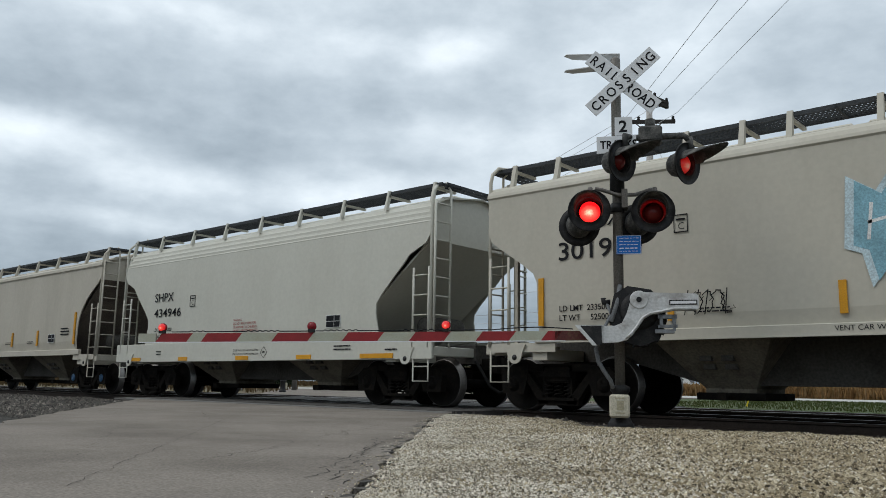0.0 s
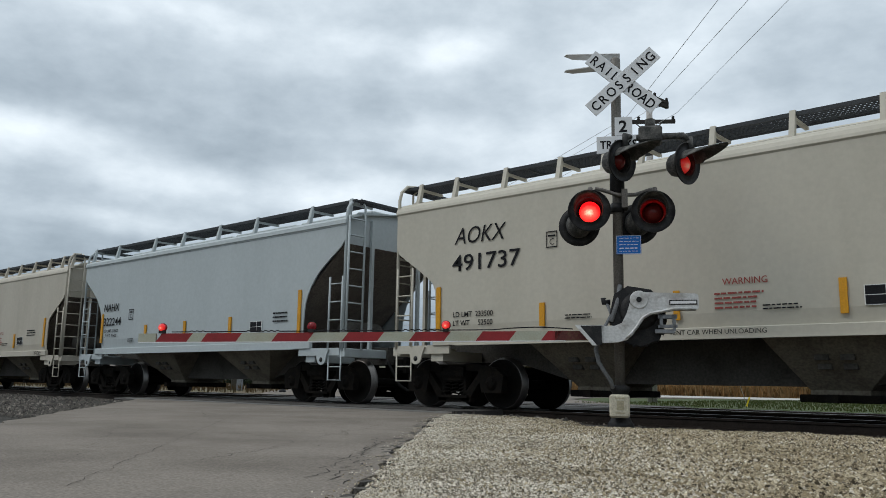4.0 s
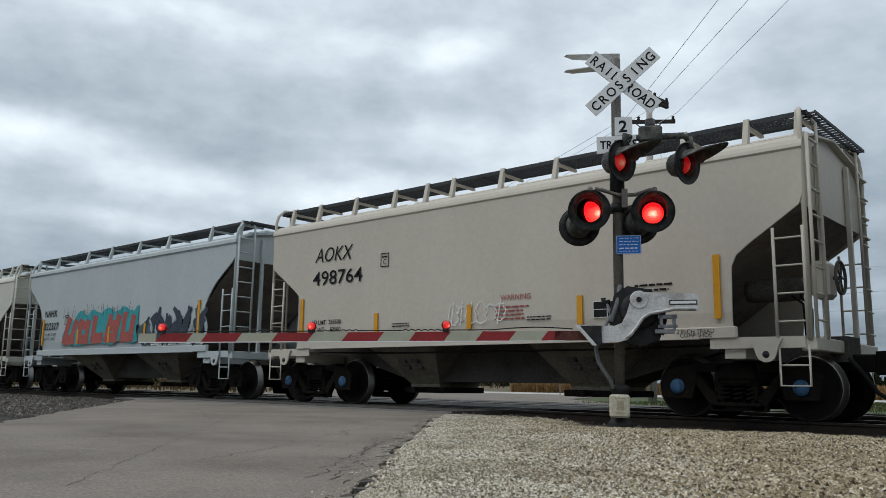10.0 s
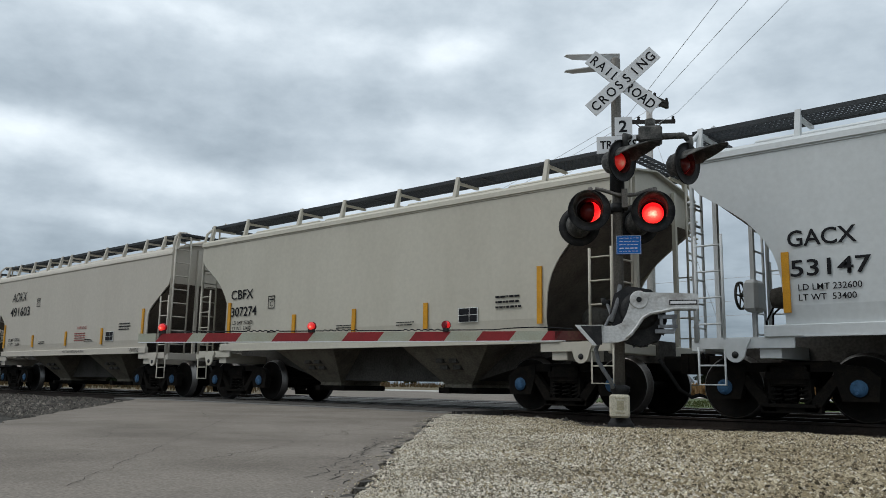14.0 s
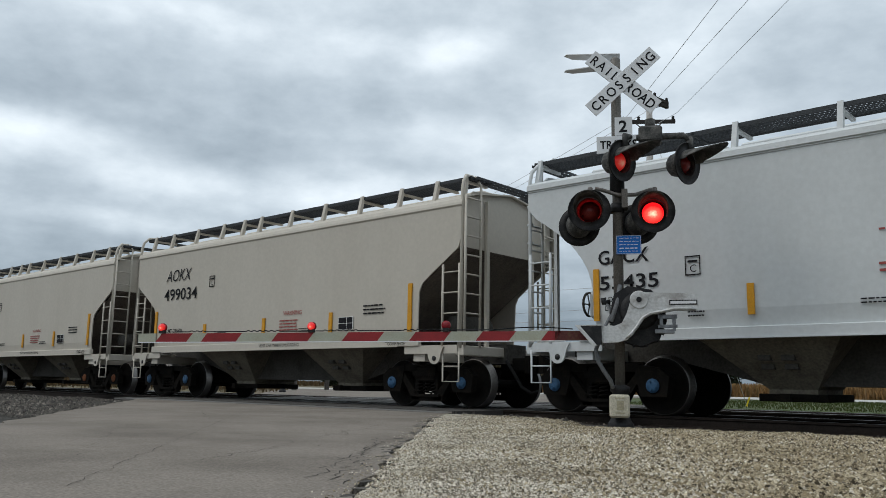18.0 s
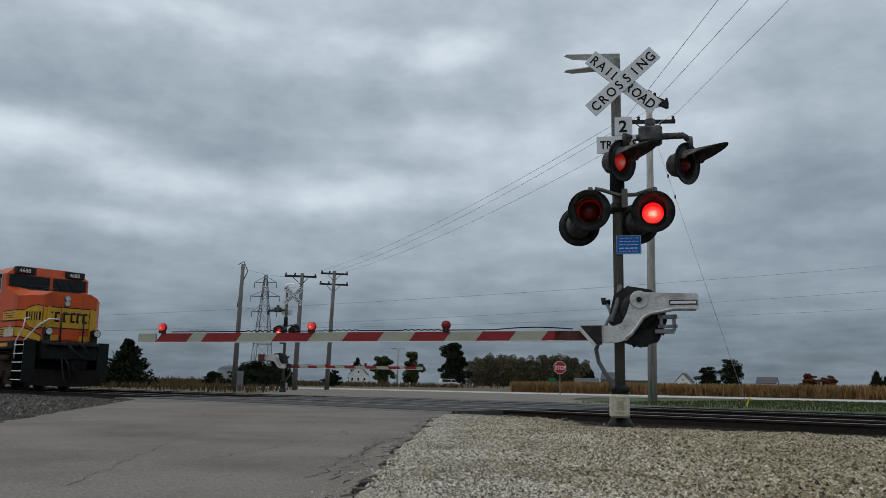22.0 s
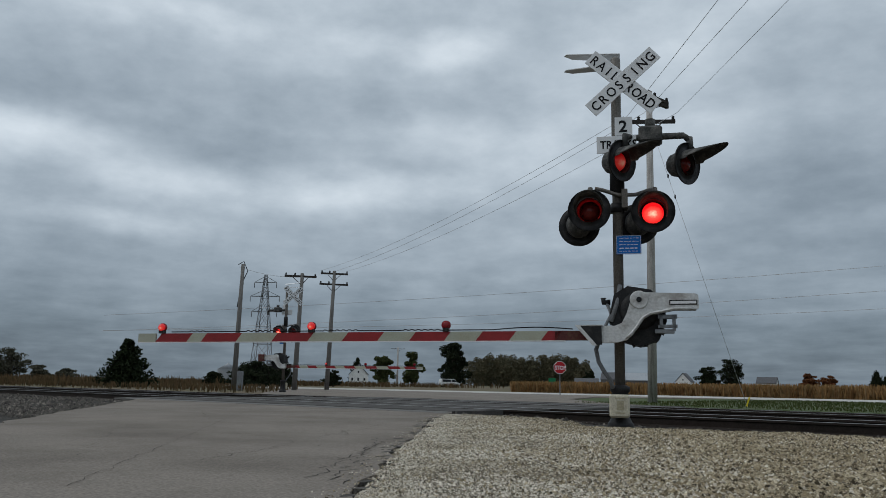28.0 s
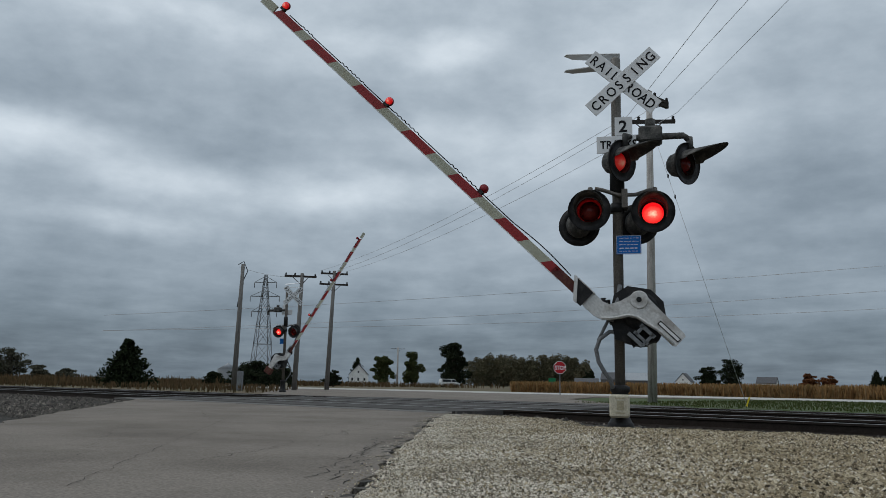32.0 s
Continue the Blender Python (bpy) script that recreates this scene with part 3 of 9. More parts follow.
def ballast_bed():
    bm = B()
    prof = [(-2.75, -0.34), (-2.35, -0.20), (-1.5, -0.17), (2.2, -0.19), (5.9, -0.17), (6.7, -0.2), (7.2, -0.34)]
    xs = np.linspace(X_LEFT, X_RIGHT, 120)
    rows = [[bm.verts.new((x, y, z + 0.02 * noise.noise((x * 0.9, y, 0)))) for y, z in prof] for x in xs]
    for a, b in zip(rows, rows[1:]):
        for k in range(len(prof) - 1):
            bm.faces.new((a[k], b[k], b[k + 1], a[k + 1]))
    bmesh.ops.recalc_face_normals(bm, faces=bm.faces[:])
    tagged(part("ballast", bm, "ballast_bed"), "dark grey crushed stone ballast under the tracks", kind="structure")


ballast_bed()


def rail_profile():
    return [(-0.075, -0.18), (0.075, -0.18), (0.075, -0.165), (0.012, -0.14), (0.012, -0.05), (0.037, -0.035),
            (0.037, -0.004), (0.030, 0.0), (-0.030, 0.0), (-0.037, -0.004), (-0.037, -0.035), (-0.012, -0.05),
            (-0.012, -0.14), (-0.075, -0.165)]


def make_track(y0):
    root = thing("railway_track", pose(0, y0, 0), "steel rails spiked to dark creosoted wooden ties in ballast", "railway track",
                 "the two tracks")
    for s in (-1, 1):
        bm = B()
        pr = rail_profile()
        lo = [bm.verts.new((X_LEFT, s * 0.78 + p[0], p[1])) for p in pr]
        hi = [bm.verts.new((X_RIGHT, s * 0.78 + p[0], p[1])) for p in pr]
        n = len(pr)
        for k in range(n):
            f = bm.faces.new((lo[k], lo[(k + 1) % n], hi[(k + 1) % n], hi[k]))
            f.material_index = 1 if k in (6, 7, 8) else 0
        bm.faces.new(lo[::-1])
        bm.faces.new(hi)
        bmesh.ops.recalc_face_normals(bm, faces=bm.faces[:])
        part("rail", bm, ["rail_steel", "rail_top"], root, "worn steel rail with a bright head")
    bm = B()
    box(bm, -0.115, 0.115, -1.3, 1.3, -0.30, -0.155, bevel=0.012)
    first = part("tie", bm, "tie_wood", root, m=pose(-60, 0, 0))
    rnd = random.Random(3)
    k = -59.45
    near = []
    while k < 22:
        near.append(k)
        k += 0.55
    for k in near:
        if CROSS[0] < k < CROSS[1]:
            continue
        again(first, root, pose(k, rnd.uniform(-0.03, 0.03), rnd.uniform(-0.012, 0.004), 0, 0, rnd.uniform(-1, 1)))
    bm = B()
    k = X_LEFT + 1
    while k < X_RIGHT - 1:
        if k < -60.5 or k > 22:
            box(bm, k - 0.115, k + 0.115, -1.3, 1.3, -0.30, -0.155)
        k += 0.55
    tagged(part("ties", bm, "tie_wood", root), "rows of wooden ties further along the line", kind="stuff")
    return root


for ty in TRACK_Y:
    make_track(ty)


def crossing_panels():
    """Worn panels between and beside the rails where the road crosses."""
    rnd = random.Random(5)
    strips = [(-2.3, -0.86), (-0.69, 0.69), (0.86, 3.49), (3.66, 5.04), (5.21, 6.9)]
    for a, b in strips:
        x = CROSS[0] - 0.0
        skew = -0.62
        while x < CROSS[1] - 0.5:
            w = min(2.45, CROSS[1] - x)
            bm = B()
            z = -0.012 + rnd.uniform(-0.006, 0.004)
            prism(bm, [(x + skew * (a + 2.3) * 0.0, a), (x + w - 0.02, a), (x + w - 0.02, b), (x, b)], "z", -0.16, z)
            tagged(part("crossing_panel", bm, "crossing_rubber"), "worn dark grey crossing panel between the rails", kind="structure")
            x += w


crossing_panels()

ROAD_NEAR = [(7.5, -24.0), (-0.56, -13.27), (-2.64, -10.77), (-3.99, -9.17), (-5.7, -7.05), (-7.45, -4.94), (-8.5, -3.4), (-9.3, -2.32),
             (-20.3, -2.32), (-18.38, -3.27), (-15.2, -5.5), (-12.0, -7.78), (-9.07, -9.81), (-8.2, -13.0), (-4.0, -24.0)]


def wobble(pts, amp, step, seed):
    rnd = random.Random(seed)
    out = []
    for p, q in zip(pts, pts[1:] + pts[:1]):
        d = math.hypot(q[0] - p[0], q[1] - p[1])
        n = max(1, int(d / step))
        for k in range(n):
            t = k / n
            out.append((p[0] + (q[0] - p[0]) * t + rnd.uniform(-amp, amp), p[1] + (q[1] - p[1]) * t + rnd.uniform(-amp, amp)))
    return out


def make_road():
    bm = B()
    prism(bm, wobble(ROAD_NEAR, 0.05, 0.35, 4), "z", -0.24, -0.022)
    tagged(part("road", bm, "asphalt"), "weathered grey asphalt road with cracks and a broken edge", kind="structure")
    far = [(-9.6, 7.0), (-12.5, 9.0), (-17.7, 14.5), (-20.5, 21.0), (-16.0, 29.3), (-52.0, 29.3), (-45.0, 22.0), (-36.0, 14.0),
           (-27.5, 7.0)]
    bm = B()
    prism(bm, wobble(far, 0.05, 0.6, 5), "z", -0.16, -0.035)
    tagged(part("road", bm, "asphalt"), "pale asphalt road leading from the tracks to the highway", kind="structure")
    bm = B()
    prism(bm, [(-900, 29.2), (500, 29.2), (500, 40.5), (-900, 40.5)], "z", -0.2, -0.045)
    tagged(part("highway", bm, "concrete_road"), "pale concrete highway running beside the railway", kind="structure")
    # grass verges
    bm = B()
    prism(bm, [(-9.6, 8.0), (60, 8.0), (60, 29.0), (-15.6, 29.0), (-20.2, 21), (-17.4, 14.7), (-12.4, 9.2)], "z", -0.14, -0.055)
    tagged(part("verge", bm, "grass"), "short green grass verge between tracks and highway", kind="structure")
    # gravel shoulder surface beside the road, mounded towards the track
    bm = B()
    xs = np.linspace(-9.3, 9.0, 74)
    ys = np.linspace(-22, -2.55, 78)
    g = []
    for y in ys:
        g.append([bm.verts.new((x, y, gravel_height(x, y))) for x in xs])
    for j in range(len(ys) - 1):
        for i in range(len(xs) - 1):
            f = bm.faces.new((g[j][i], g[j][i + 1], g[j + 1][i + 1], g[j + 1][i]))
            f.smooth = True
    tagged(part("gravel_shoulder", bm, "gravel_bed"), "pale crushed limestone shoulder beside the road", kind="structure")


def right_edge(y):
    """x of the road's right edge at y."""
    pts = ROAD_NEAR[:8]
    for p, q in zip(pts, pts[1:]):
        if p[1] <= y <= q[1]:
            return p[0] + (q[0] - p[0]) * (y - p[1]) / (q[1] - p[1])
    return pts[0][0] if y < pts[0][1] else pts[-1][0]


def gravel_end(x):
    """y at which the pale gravel gives way to the dark ballast."""
    return -3.35 - 0.30 * max(0.0, x + 6.2) + 0.22 * noise.noise((x * 1.3, 3.0, 0)) + 0.08 * noise.noise((x * 5.0, 8.0, 0))


def gravel_height(x, y):
    e = right_edge(y)
    h = -0.026 + 0.028 * min(1.0, max(0.0, (x - e - 0.1) / 1.4))
    h -= 0.10 * min(1.0, max(0.0, (e + 0.12 * noise.noise((x * 3.0, y * 3.0, 7.0)) - x) / 0.5))
    h += 0.025 * noise.noise((x * 0.8, y * 0.8, 1.0)) + 0.014 * noise.noise((x * 2.6, y * 2.6, 2.0))
    # a hollow round the signal's foot
    h -= 0.115 * math.exp(-((x + 5.1) ** 2 / 1.5 + (y + 3.7) ** 2 / 1.1))
    d = y - gravel_end(x)
    if d > -0.1:
        h -= 0.24 * min(1.0, (d + 0.1) / 0.7)
    return h


make_road()


def stone_field(name, label, mat, spots, smin, smax, seed):
    """Many small broken stones in one mesh. spots: (x, y, z) of each."""
    rnd = np.random.RandomState(seed)
    n = len(spots)
    base = np.array([(0.35, 0.1, 0.95), (-0.4, -0.15, 0.8), (0.95, 0.1, 0.0), (0.2, 0.95, -0.1), (-0.9, 0.4, 0.0), (-0.4, -0.9, -0.1),
                     (0.65, -0.7, 0.0)], float)
    tri = np.array([(0, 2, 3), (0, 3, 1), (1, 3, 4), (1, 4, 5), (1, 5, 6), (0, 1, 6), (0, 6, 2)])
    v = base[None] * (1 + rnd.uniform(-0.4, 0.4, (n, 7, 3))) + rnd.uniform(-0.18, 0.18, (n, 7, 3))
    a = rnd.uniform(0, 6.283, n)
    c, s = np.cos(a), np.sin(a)
    x = v[:, :, 0] * c[:, None] - v[:, :, 1] * s[:, None]
    y = v[:, :, 0] * s[:, None] + v[:, :, 1] * c[:, None]
    size = smin + (smax - smin) * rnd.rand(n) ** 1.8
    spots = np.asarray(spots)
    if spots.shape[1] > 3:
        size = size * spots[:, 3]
        spots = spots[:, :3]
    tall = rnd.uniform(0.55, 1.1, n)
    out = np.stack([x * size[:, None], y * size[:, None] * 0.8, v[:, :, 2] * size[:, None] * tall[:, None]], -1)
    out += spots[:, None, :]
    faces = (tri[None] + (np.arange(n) * 7)[:, None, None]).reshape(-1, 3)
    me = bpy.data.meshes.new(name)
    me.vertices.add(n * 7)
    me.vertices.foreach_set("co", out.reshape(-1))
    me.loops.add(len(faces) * 3)
    me.loops.foreach_set("vertex_index", faces.reshape(-1).astype(np.int32))
    me.polygons.add(len(faces))
    me.polygons.foreach_set("loop_start", np.arange(0, len(faces) * 3, 3, dtype=np.int32))
    me.polygons.foreach_set("loop_total", np.full(len(faces), 3, dtype=np.int32))
    me.update()
    me.validate()
    me.materials.append(M[mat])
    tagged(new(name, me), label, "gravel", "", "stuff")


def scatter_gravel():
    rnd = random.Random(11)
    pale, brown = [], []
    while len(pale) + len(brown) < 185000:
        y = -11.4 + 8.6 * rnd.random() ** 1.35
        e = right_edge(y)
        x = rnd.uniform(e - 0.75, e + 8.0)
        if x < e and rnd.random() < 0.66 + 1.5 * (e - x) - 0.35 * noise.noise((x * 2.0, y * 2.0, 5.0)):
            continue
        if x > 0.4 - 0.2 * (y + 13.27) or y > gravel_end(x) + rnd.uniform(-0.2, 0.15):
            continue
        z = gravel_height(x, y) if x > e - 0.05 else -0.021
        # dusty fines beside the road, coarser and browner stones away from it
        away = min(1.0, max(0.0, (x - e - 0.3) / 2.4 + 0.5 * noise.noise((x * 0.7, y * 0.7, 9.0))))
        if x < e:
            (brown if rnd.random() < 0.6 else pale).append((x, y, z, rnd.uniform(0.2, 0.45)))
            continue
        spot = (x, y, z + rnd.uniform(-0.004, 0.006), (0.60 + 0.34 * away) * rnd.uniform(0.7, 1.2))
        (brown if rnd.random() < 0.15 + 0.75 * away else pale).append(spot)
    while len(brown) < 120000 and len(pale) + len(brown) < 200000:
        y = rnd.uniform(-21.5, -11.0)
        e = right_edge(y)
        x = rnd.uniform(e - 0.1, 8.5)
        brown.append((x, y, gravel_height(x, y) + rnd.uniform(-0.005, 0.006), 1.2))
    stone_field("gravel", "dusty pale limestone gravel beside the road", "stones_pale", pale, 0.005, 0.0165, 2)
    stone_field("gravel", "weathered tan limestone gravel below the signal", "stones", brown, 0.005, 0.0175, 12)
    spots = []
    while len(spots) < 30000:
        x = -9 - 37 * rnd.random() ** 1.5
        y = rnd.uniform(-8.5, -1.2)
        # left of the road: a grey bank of ballast
        d = (x + 9.07) * -0.57 + (y + 9.81) * -0.82
        if d < 0.05 or x < -46:
            continue
        if y > -2.3 and x > -20.5:
            continue
        z = -0.09 + 0.05 * noise.noise((x * 0.7, y * 0.7, 4))
        if y > -2.6:
            z = -0.19
        spots.append((x, y, z))
    stone_field("ballast_stones", "dark grey ballast stones beside the track", "ballast", spots, 0.014, 0.042, 3)
    spots = []
    while len(spots) < 16000:
        x = rnd.uniform(-9.2, 7.0)
        y = rnd.uniform(-3.5, 6.6)
        if abs(abs(y) - 0.78) < 0.1 or abs(abs(y - 4.35) - 0.78) < 0.1:
            continue
        z = -0.185 if y > -2.4 else -0.20 - 0.12 * max(0, (-2.4 - y))
        spots.append((x, y, max(z, gravel_height(x, y)) if y < -2.6 else z))
    stone_field("ballast_stones", "dark grey ballast stones between and beside the rails", "ballast", spots, 0.018, 0.05, 4)


scatter_gravel()


def left_bank():
    bm = B()
    xs = np.linspace(-60, -8, 60)
    g = []
    for y in np.linspace(-12, -2.2, 26):
        row = []
        for x in xs:
            d = (x + 9.07) * -0.57 + (y + 9.81) * -0.82
            z = -0.11 + 0.05 * noise.noise((x * 0.7, y * 0.7, 4)) if d > 0 else -0.2
            row.append(bm.verts.new((x, y, z)))
        g.append(row)
    for a, b in zip(g, g[1:]):
        for k in range(len(xs) - 1):
            bm.faces.new((a[k], a[k + 1], b[k + 1], b[k]))
    tagged(part("ballast_shoulder", bm, "ballast_bed"), "grey ballast shoulder beside the road and track", kind="structure")


left_bank()


def road_marks():
    """Long cracks and a darker, broken strip along the edge of the asphalt."""
    rnd = random.Random(21)

    def crack(p, q, w, seg, amp):
        bm = B()
        px, py = p
        last = None
        for k in range(seg + 1):
            t = k / seg
            x = p[0] + (q[0] - p[0]) * t + rnd.uniform(-amp, amp)
            y = p[1] + (q[1] - p[1]) * t + rnd.uniform(-amp, amp)
            ww = w * rnd.uniform(0.35, 1.3)
            a, b = bm.verts.new((x - ww, y, -0.0195)), bm.verts.new((x + ww, y + ww * 0.5, -0.0195))
            if last:
                bm.faces.new((last[0], last[1], b, a))
            last = (a, b)
        tagged(part("crack", bm, "crack"), "dark crack in the asphalt", kind="structure")

    crack((-3.6, -11.6), (-9.6, -6.6), 0.0022, 60, 0.02)
    crack((-9.3, -6.2), (-7.6, -5.4), 0.005, 20, 0.03)
    crack((-13.5, -6.0), (-10.2, -5.6), 0.006, 24, 0.04)
    crack((-5.2, -9.0), (-6.9, -6.4), 0.003, 26, 0.05)
    crack((-4.4, -9.3), (-5.8, -9.0), 0.003, 14, 0.05)
    crack((-3.2, -10.6), (-6.4, -6.2), 0.003, 60, 0.06)
    crack((-3.7, -9.9), (-5.1, -8.2), 0.004, 44, 0.07)
    for p, q, w in (((-5.0, -10.9), (-7.6, -9.3), 0.0018), ((-7.9, -8.6), (-6.2, -7.2), 0.002), ((-8.6, -7.6), (-11.2, -6.1), 0.003), ((-6.6, -10.2), (-6.0, -8.0), 0.0015),
                    ((-4.3, -10.5), (-4.9, -9.4), 0.003), ((-5.4, -8.3), (-6.2, -7.7), 0.003), ((-6.3, -6.9), (-7.6, -6.3), 0.003), ((-10.5, -4.8), (-8.3, -4.4), 0.005)):
        crack(p, q, w, 36, 0.045)
    crack((-2.9, -10.7), (-4.4, -9.0), 0.004, 40, 0.06)
    # crumbled dark pieces along the broken edge
    for k in range(90):
        y = rnd.uniform(-10.9, -4.2)
        x = right_edge(y) + 0.04 - 0.20 * rnd.random() ** 1.5
        size = 0.012 + 0.07 * rnd.random() ** 2
        n = 9
        bm = B()
        a0 = rnd.uniform(0, 6.28)
        prism(bm, [(x + size * rnd.uniform(0.4, 1.0) * math.cos(a0 + 6.283 * q / n) * 0.8, y + size * rnd.uniform(0.5, 1.3) * math.sin(a0 + 6.283 * q / n)) for q in range(n)],
              "z", -0.05, -0.0207 + rnd.uniform(-0.0003, 0.0006))
        tagged(part("asphalt_crumb", bm, "asphalt_broken"), "dark broken piece of asphalt at the road's edge", kind="structure")
    # dark tarred strip next to the crossing panels
    bm = B()
    prism(bm, wobble([(-20.0, -3.0), (-8.9, -3.0), (-9.3, -2.36), (-20.3, -2.36)], 0.04, 0.4, 8), "z", -0.05, -0.018)
    tagged(part("asphalt_patch", bm, "asphalt_patch"), "darker asphalt strip along the crossing", kind="structure")


road_marks()

# ---- the hopper cars ----
CAR = 12.05
HUB_Y = 1.2


def clip_x(kind, z):
    """How far in from its end the side sheet begins at height z."""
    if kind == "angular":
        pts = [(1.0, 1.12), (2.28, 1.08), (2.42, 0.98), (3.06, 0.03), (5, 0.0)]
    elif kind == "rounded":
        pts = [(1.0, 1.34), (1.6, 1.34), (2.0, 1.31), (2.3, 1.25), (2.6, 1.08), (2.86, 0.85), (3.1, 0.55), (3.3, 0.25), (3.45, 0.03), (5, 0.0)]
    elif kind == "smooth":
        pts = [(1.0, 1.42), (1.5, 1.40), (1.8, 1.52), (2.1, 1.50), (2.5, 1.10), (2.92, 0.66), (3.0, 0.60), (3.22, 0.12), (3.27, 0.03), (5, 0.0)]
    else:
        pts = [(1.0, 1.55), (2.5, 1.42), (3.75, 0.03), (5, 0.0)]
    for (za, a), (zb, b) in zip(pts, pts[1:]):
        if za <= z <= zb:
            return a + (b - a) * (z - za) / (zb - za)
    return pts[0][1]


def side_sheet(kind, prof, cols=14):
    """One side of the car body: a curved sheet with cut-away ends and a real thickness."""
    bm = B()
    zs = []
    for (ya, za), (yb, zb) in zip(prof, prof[1:]):
        n = max(1, int((zb - za) / 0.16))
        zs += [(ya + (yb - ya) * k / n, za + (zb - za) * k / n) for k in range(n)]
    zs.append(prof[-1])
    layers = []
    for inset in (0.0, 0.03):
        rows = []
        for y, z in zs:
            c = clip_x(kind, z)
            rows.append([bm.verts.new((c + (CAR - 2 * c) * k / cols, y + inset, z)) for k in range(cols + 1)])
        layers.append(rows)
    for li, rows in enumerate(layers):
        for a, b in zip(rows, rows[1:]):
            for k in range(cols):
                f = bm.faces.new((a[k], a[k + 1], b[k + 1], b[k]) if li == 0 else (a[k], b[k], b[k + 1], a[k + 1]))
                f.smooth = False
    o, i = layers
    for r in range(len(zs) - 1):
        for k in (0, cols):
            bm.faces.new((o[r][k], o[r + 1][k], i[r + 1][k], i[r][k]))
    for r in (0, len(zs) - 1):
        for k in range(cols):
            bm.faces.new((o[r][k], i[r][k], i[r][k + 1], o[r][k + 1]))
    bmesh.ops.recalc_face_normals(bm, faces=bm.faces[:])
    return bm


def mirror_y(bm):
    bmesh.ops.scale(bm, vec=(1, -1, 1), verts=bm.verts[:])
    bmesh.ops.reverse_faces(bm, faces=bm.faces[:])
    return bm


def hopper_bay(x0, x1, xb0, xb1, top=1.24, bot=0.45, yt=1.42, yb=0.62):
    bm = B()
    r = [[bm.verts.new(p) for p in ((a, -y, z), (b, -y, z), (b, y, z), (a, y, z))]
         for a, b, y, z in ((x0, x1, yt, top), (x0 + 0.1, x1 - 0.1, yt - 0.02, top - 0.06), (xb0, xb1, yb, bot), (xb0, xb1, yb, bot - 0.07))]
    for a, b in zip(r, r[1:]):
        for k in range(4):
            bm.faces.new((a[k], a[(k + 1) % 4], b[(k + 1) % 4], b[k]))
    bm.faces.new(r[0])
    bm.faces.new(r[-1][::-1])
    # vibrator brackets on the near and far slope
    for s in (-1, 1):
        ym = s * (yt + yb) / 2
        xm = (x0 + x1 + xb0 + xb1) / 4
        for dx in (-0.17, 0.17):
            for dz in (-0.07, 0.07):
                box(bm, xm + dx - 0.09, xm + dx + 0.09, ym - 0.08 + s * dz, ym + 0.08 + s * dz, 0.80 + dz * 0.9, 0.88 + dz * 0.9, mi=1)
    bmesh.ops.recalc_face_normals(bm, faces=bm.faces[:])
    return bm


def wheelset_mesh():
    bm = B()
    for s in (-1, 1):
        prof = [(0.10, 0.70), (0.30, 0.71), (0.36, 0.69), (0.505, 0.685), (0.505, 0.715), (0.475, 0.73), (0.47, 0.83), (0.453, 0.837), (0.40, 0.835),
                (0.36, 0.80), (0.20, 0.775), (0.13, 0.85), (0.10, 0.86)]
        lathe(bm, [(r, s * y) for r, y in prof], 30, "y", mis=[0, 0, 0, 1, 1, 1, 1, 0, 0, 0, 0, 0])
        lathe(bm, [(0.11, s * 1.02), (0.15, s * 1.03), (0.15, s * 1.17), (0.115, s * 1.19), (0.115, s * HUB_Y), (0.03, s * (HUB_Y + 0.012))],
              16, "y", mis=[0, 0, 0, 2, 2])
        for k in range(3):
            a = 2 * math.pi * k / 3
            lathe(bm, [(0.022, s * HUB_Y), (0.022, s * (HUB_Y + 0.025))], 6, "y", at=(0.07 * math.cos(a), 0, 0.07 * math.sin(a)), mi=2)
    tube(bm, [(0, -1.02, 0), (0, 1.02, 0)], 0.085, 12)
    return bm


def sideframe(s):
    """The cast side frame of a freight-car truck."""
    bm = B()
    outer = [(-1.18, 0.60), (-1.15, 0.42), (-1.02, 0.33), (-0.80, 0.36), (-0.66, 0.50), (-0.45, 0.22), (-0.30, 0.15), (0.30, 0.15), (0.45, 0.22),
             (0.66, 0.50), (0.80, 0.36), (1.02, 0.33), (1.15, 0.42), (1.18, 0.60), (1.02, 0.72), (0.55, 0.80), (-0.55, 0.80), (-1.02, 0.72)]
    # built of bars so that the frame's windows stay open
    y0, y1 = (1.02, 1.16)
    for sx in (-1, 1):
        prism(bm, [(sx * x, z) for x, z in [(0.62, 0.60), (0.70, 0.30), (1.16, 0.30), (1.20, 0.62), (1.02, 0.76), (0.60, 0.82)]], "y", s * y0, s * (y1 + 0.02))
        prism(bm, [(sx * x, z) for x, z in [(0.72, 0.62), (0.60, 0.66), (0.20, 0.20), (0.36, 0.13)]], "y", s * y0, s * y1)
        prism(bm, [(sx * x, z) for x, z in [(0.20, 0.14), (0.30, 0.14), (0.30, 0.80), (0.20, 0.80)]], "y", s * y0, s * y1)
    box(bm, -0.66, 0.66, s * y0, s * y1, 0.70, 0.83)
    box(bm, -0.42, 0.42, s * y0, s * y1, 0.12, 0.21)
    box(bm, -0.36, 0.36, s * 0.96, s * 1.21, 0.20, 0.25)
    box(bm, -0.30, 0.30, s * 0.98, s * 1.24, 0.60, 0.70)
    bmesh.ops.recalc_face_normals(bm, faces=bm.faces[:])
    return bm


def spring(s):
    bm = B()
    n = 44
    tube(bm, [(0.075 * math.cos(k * 0.72), s * 1.1 + 0.075 * math.sin(k * 0.72), 0.262 + 0.33 * k / n) for k in range(n + 1)], 0.018, 5)
    return bm


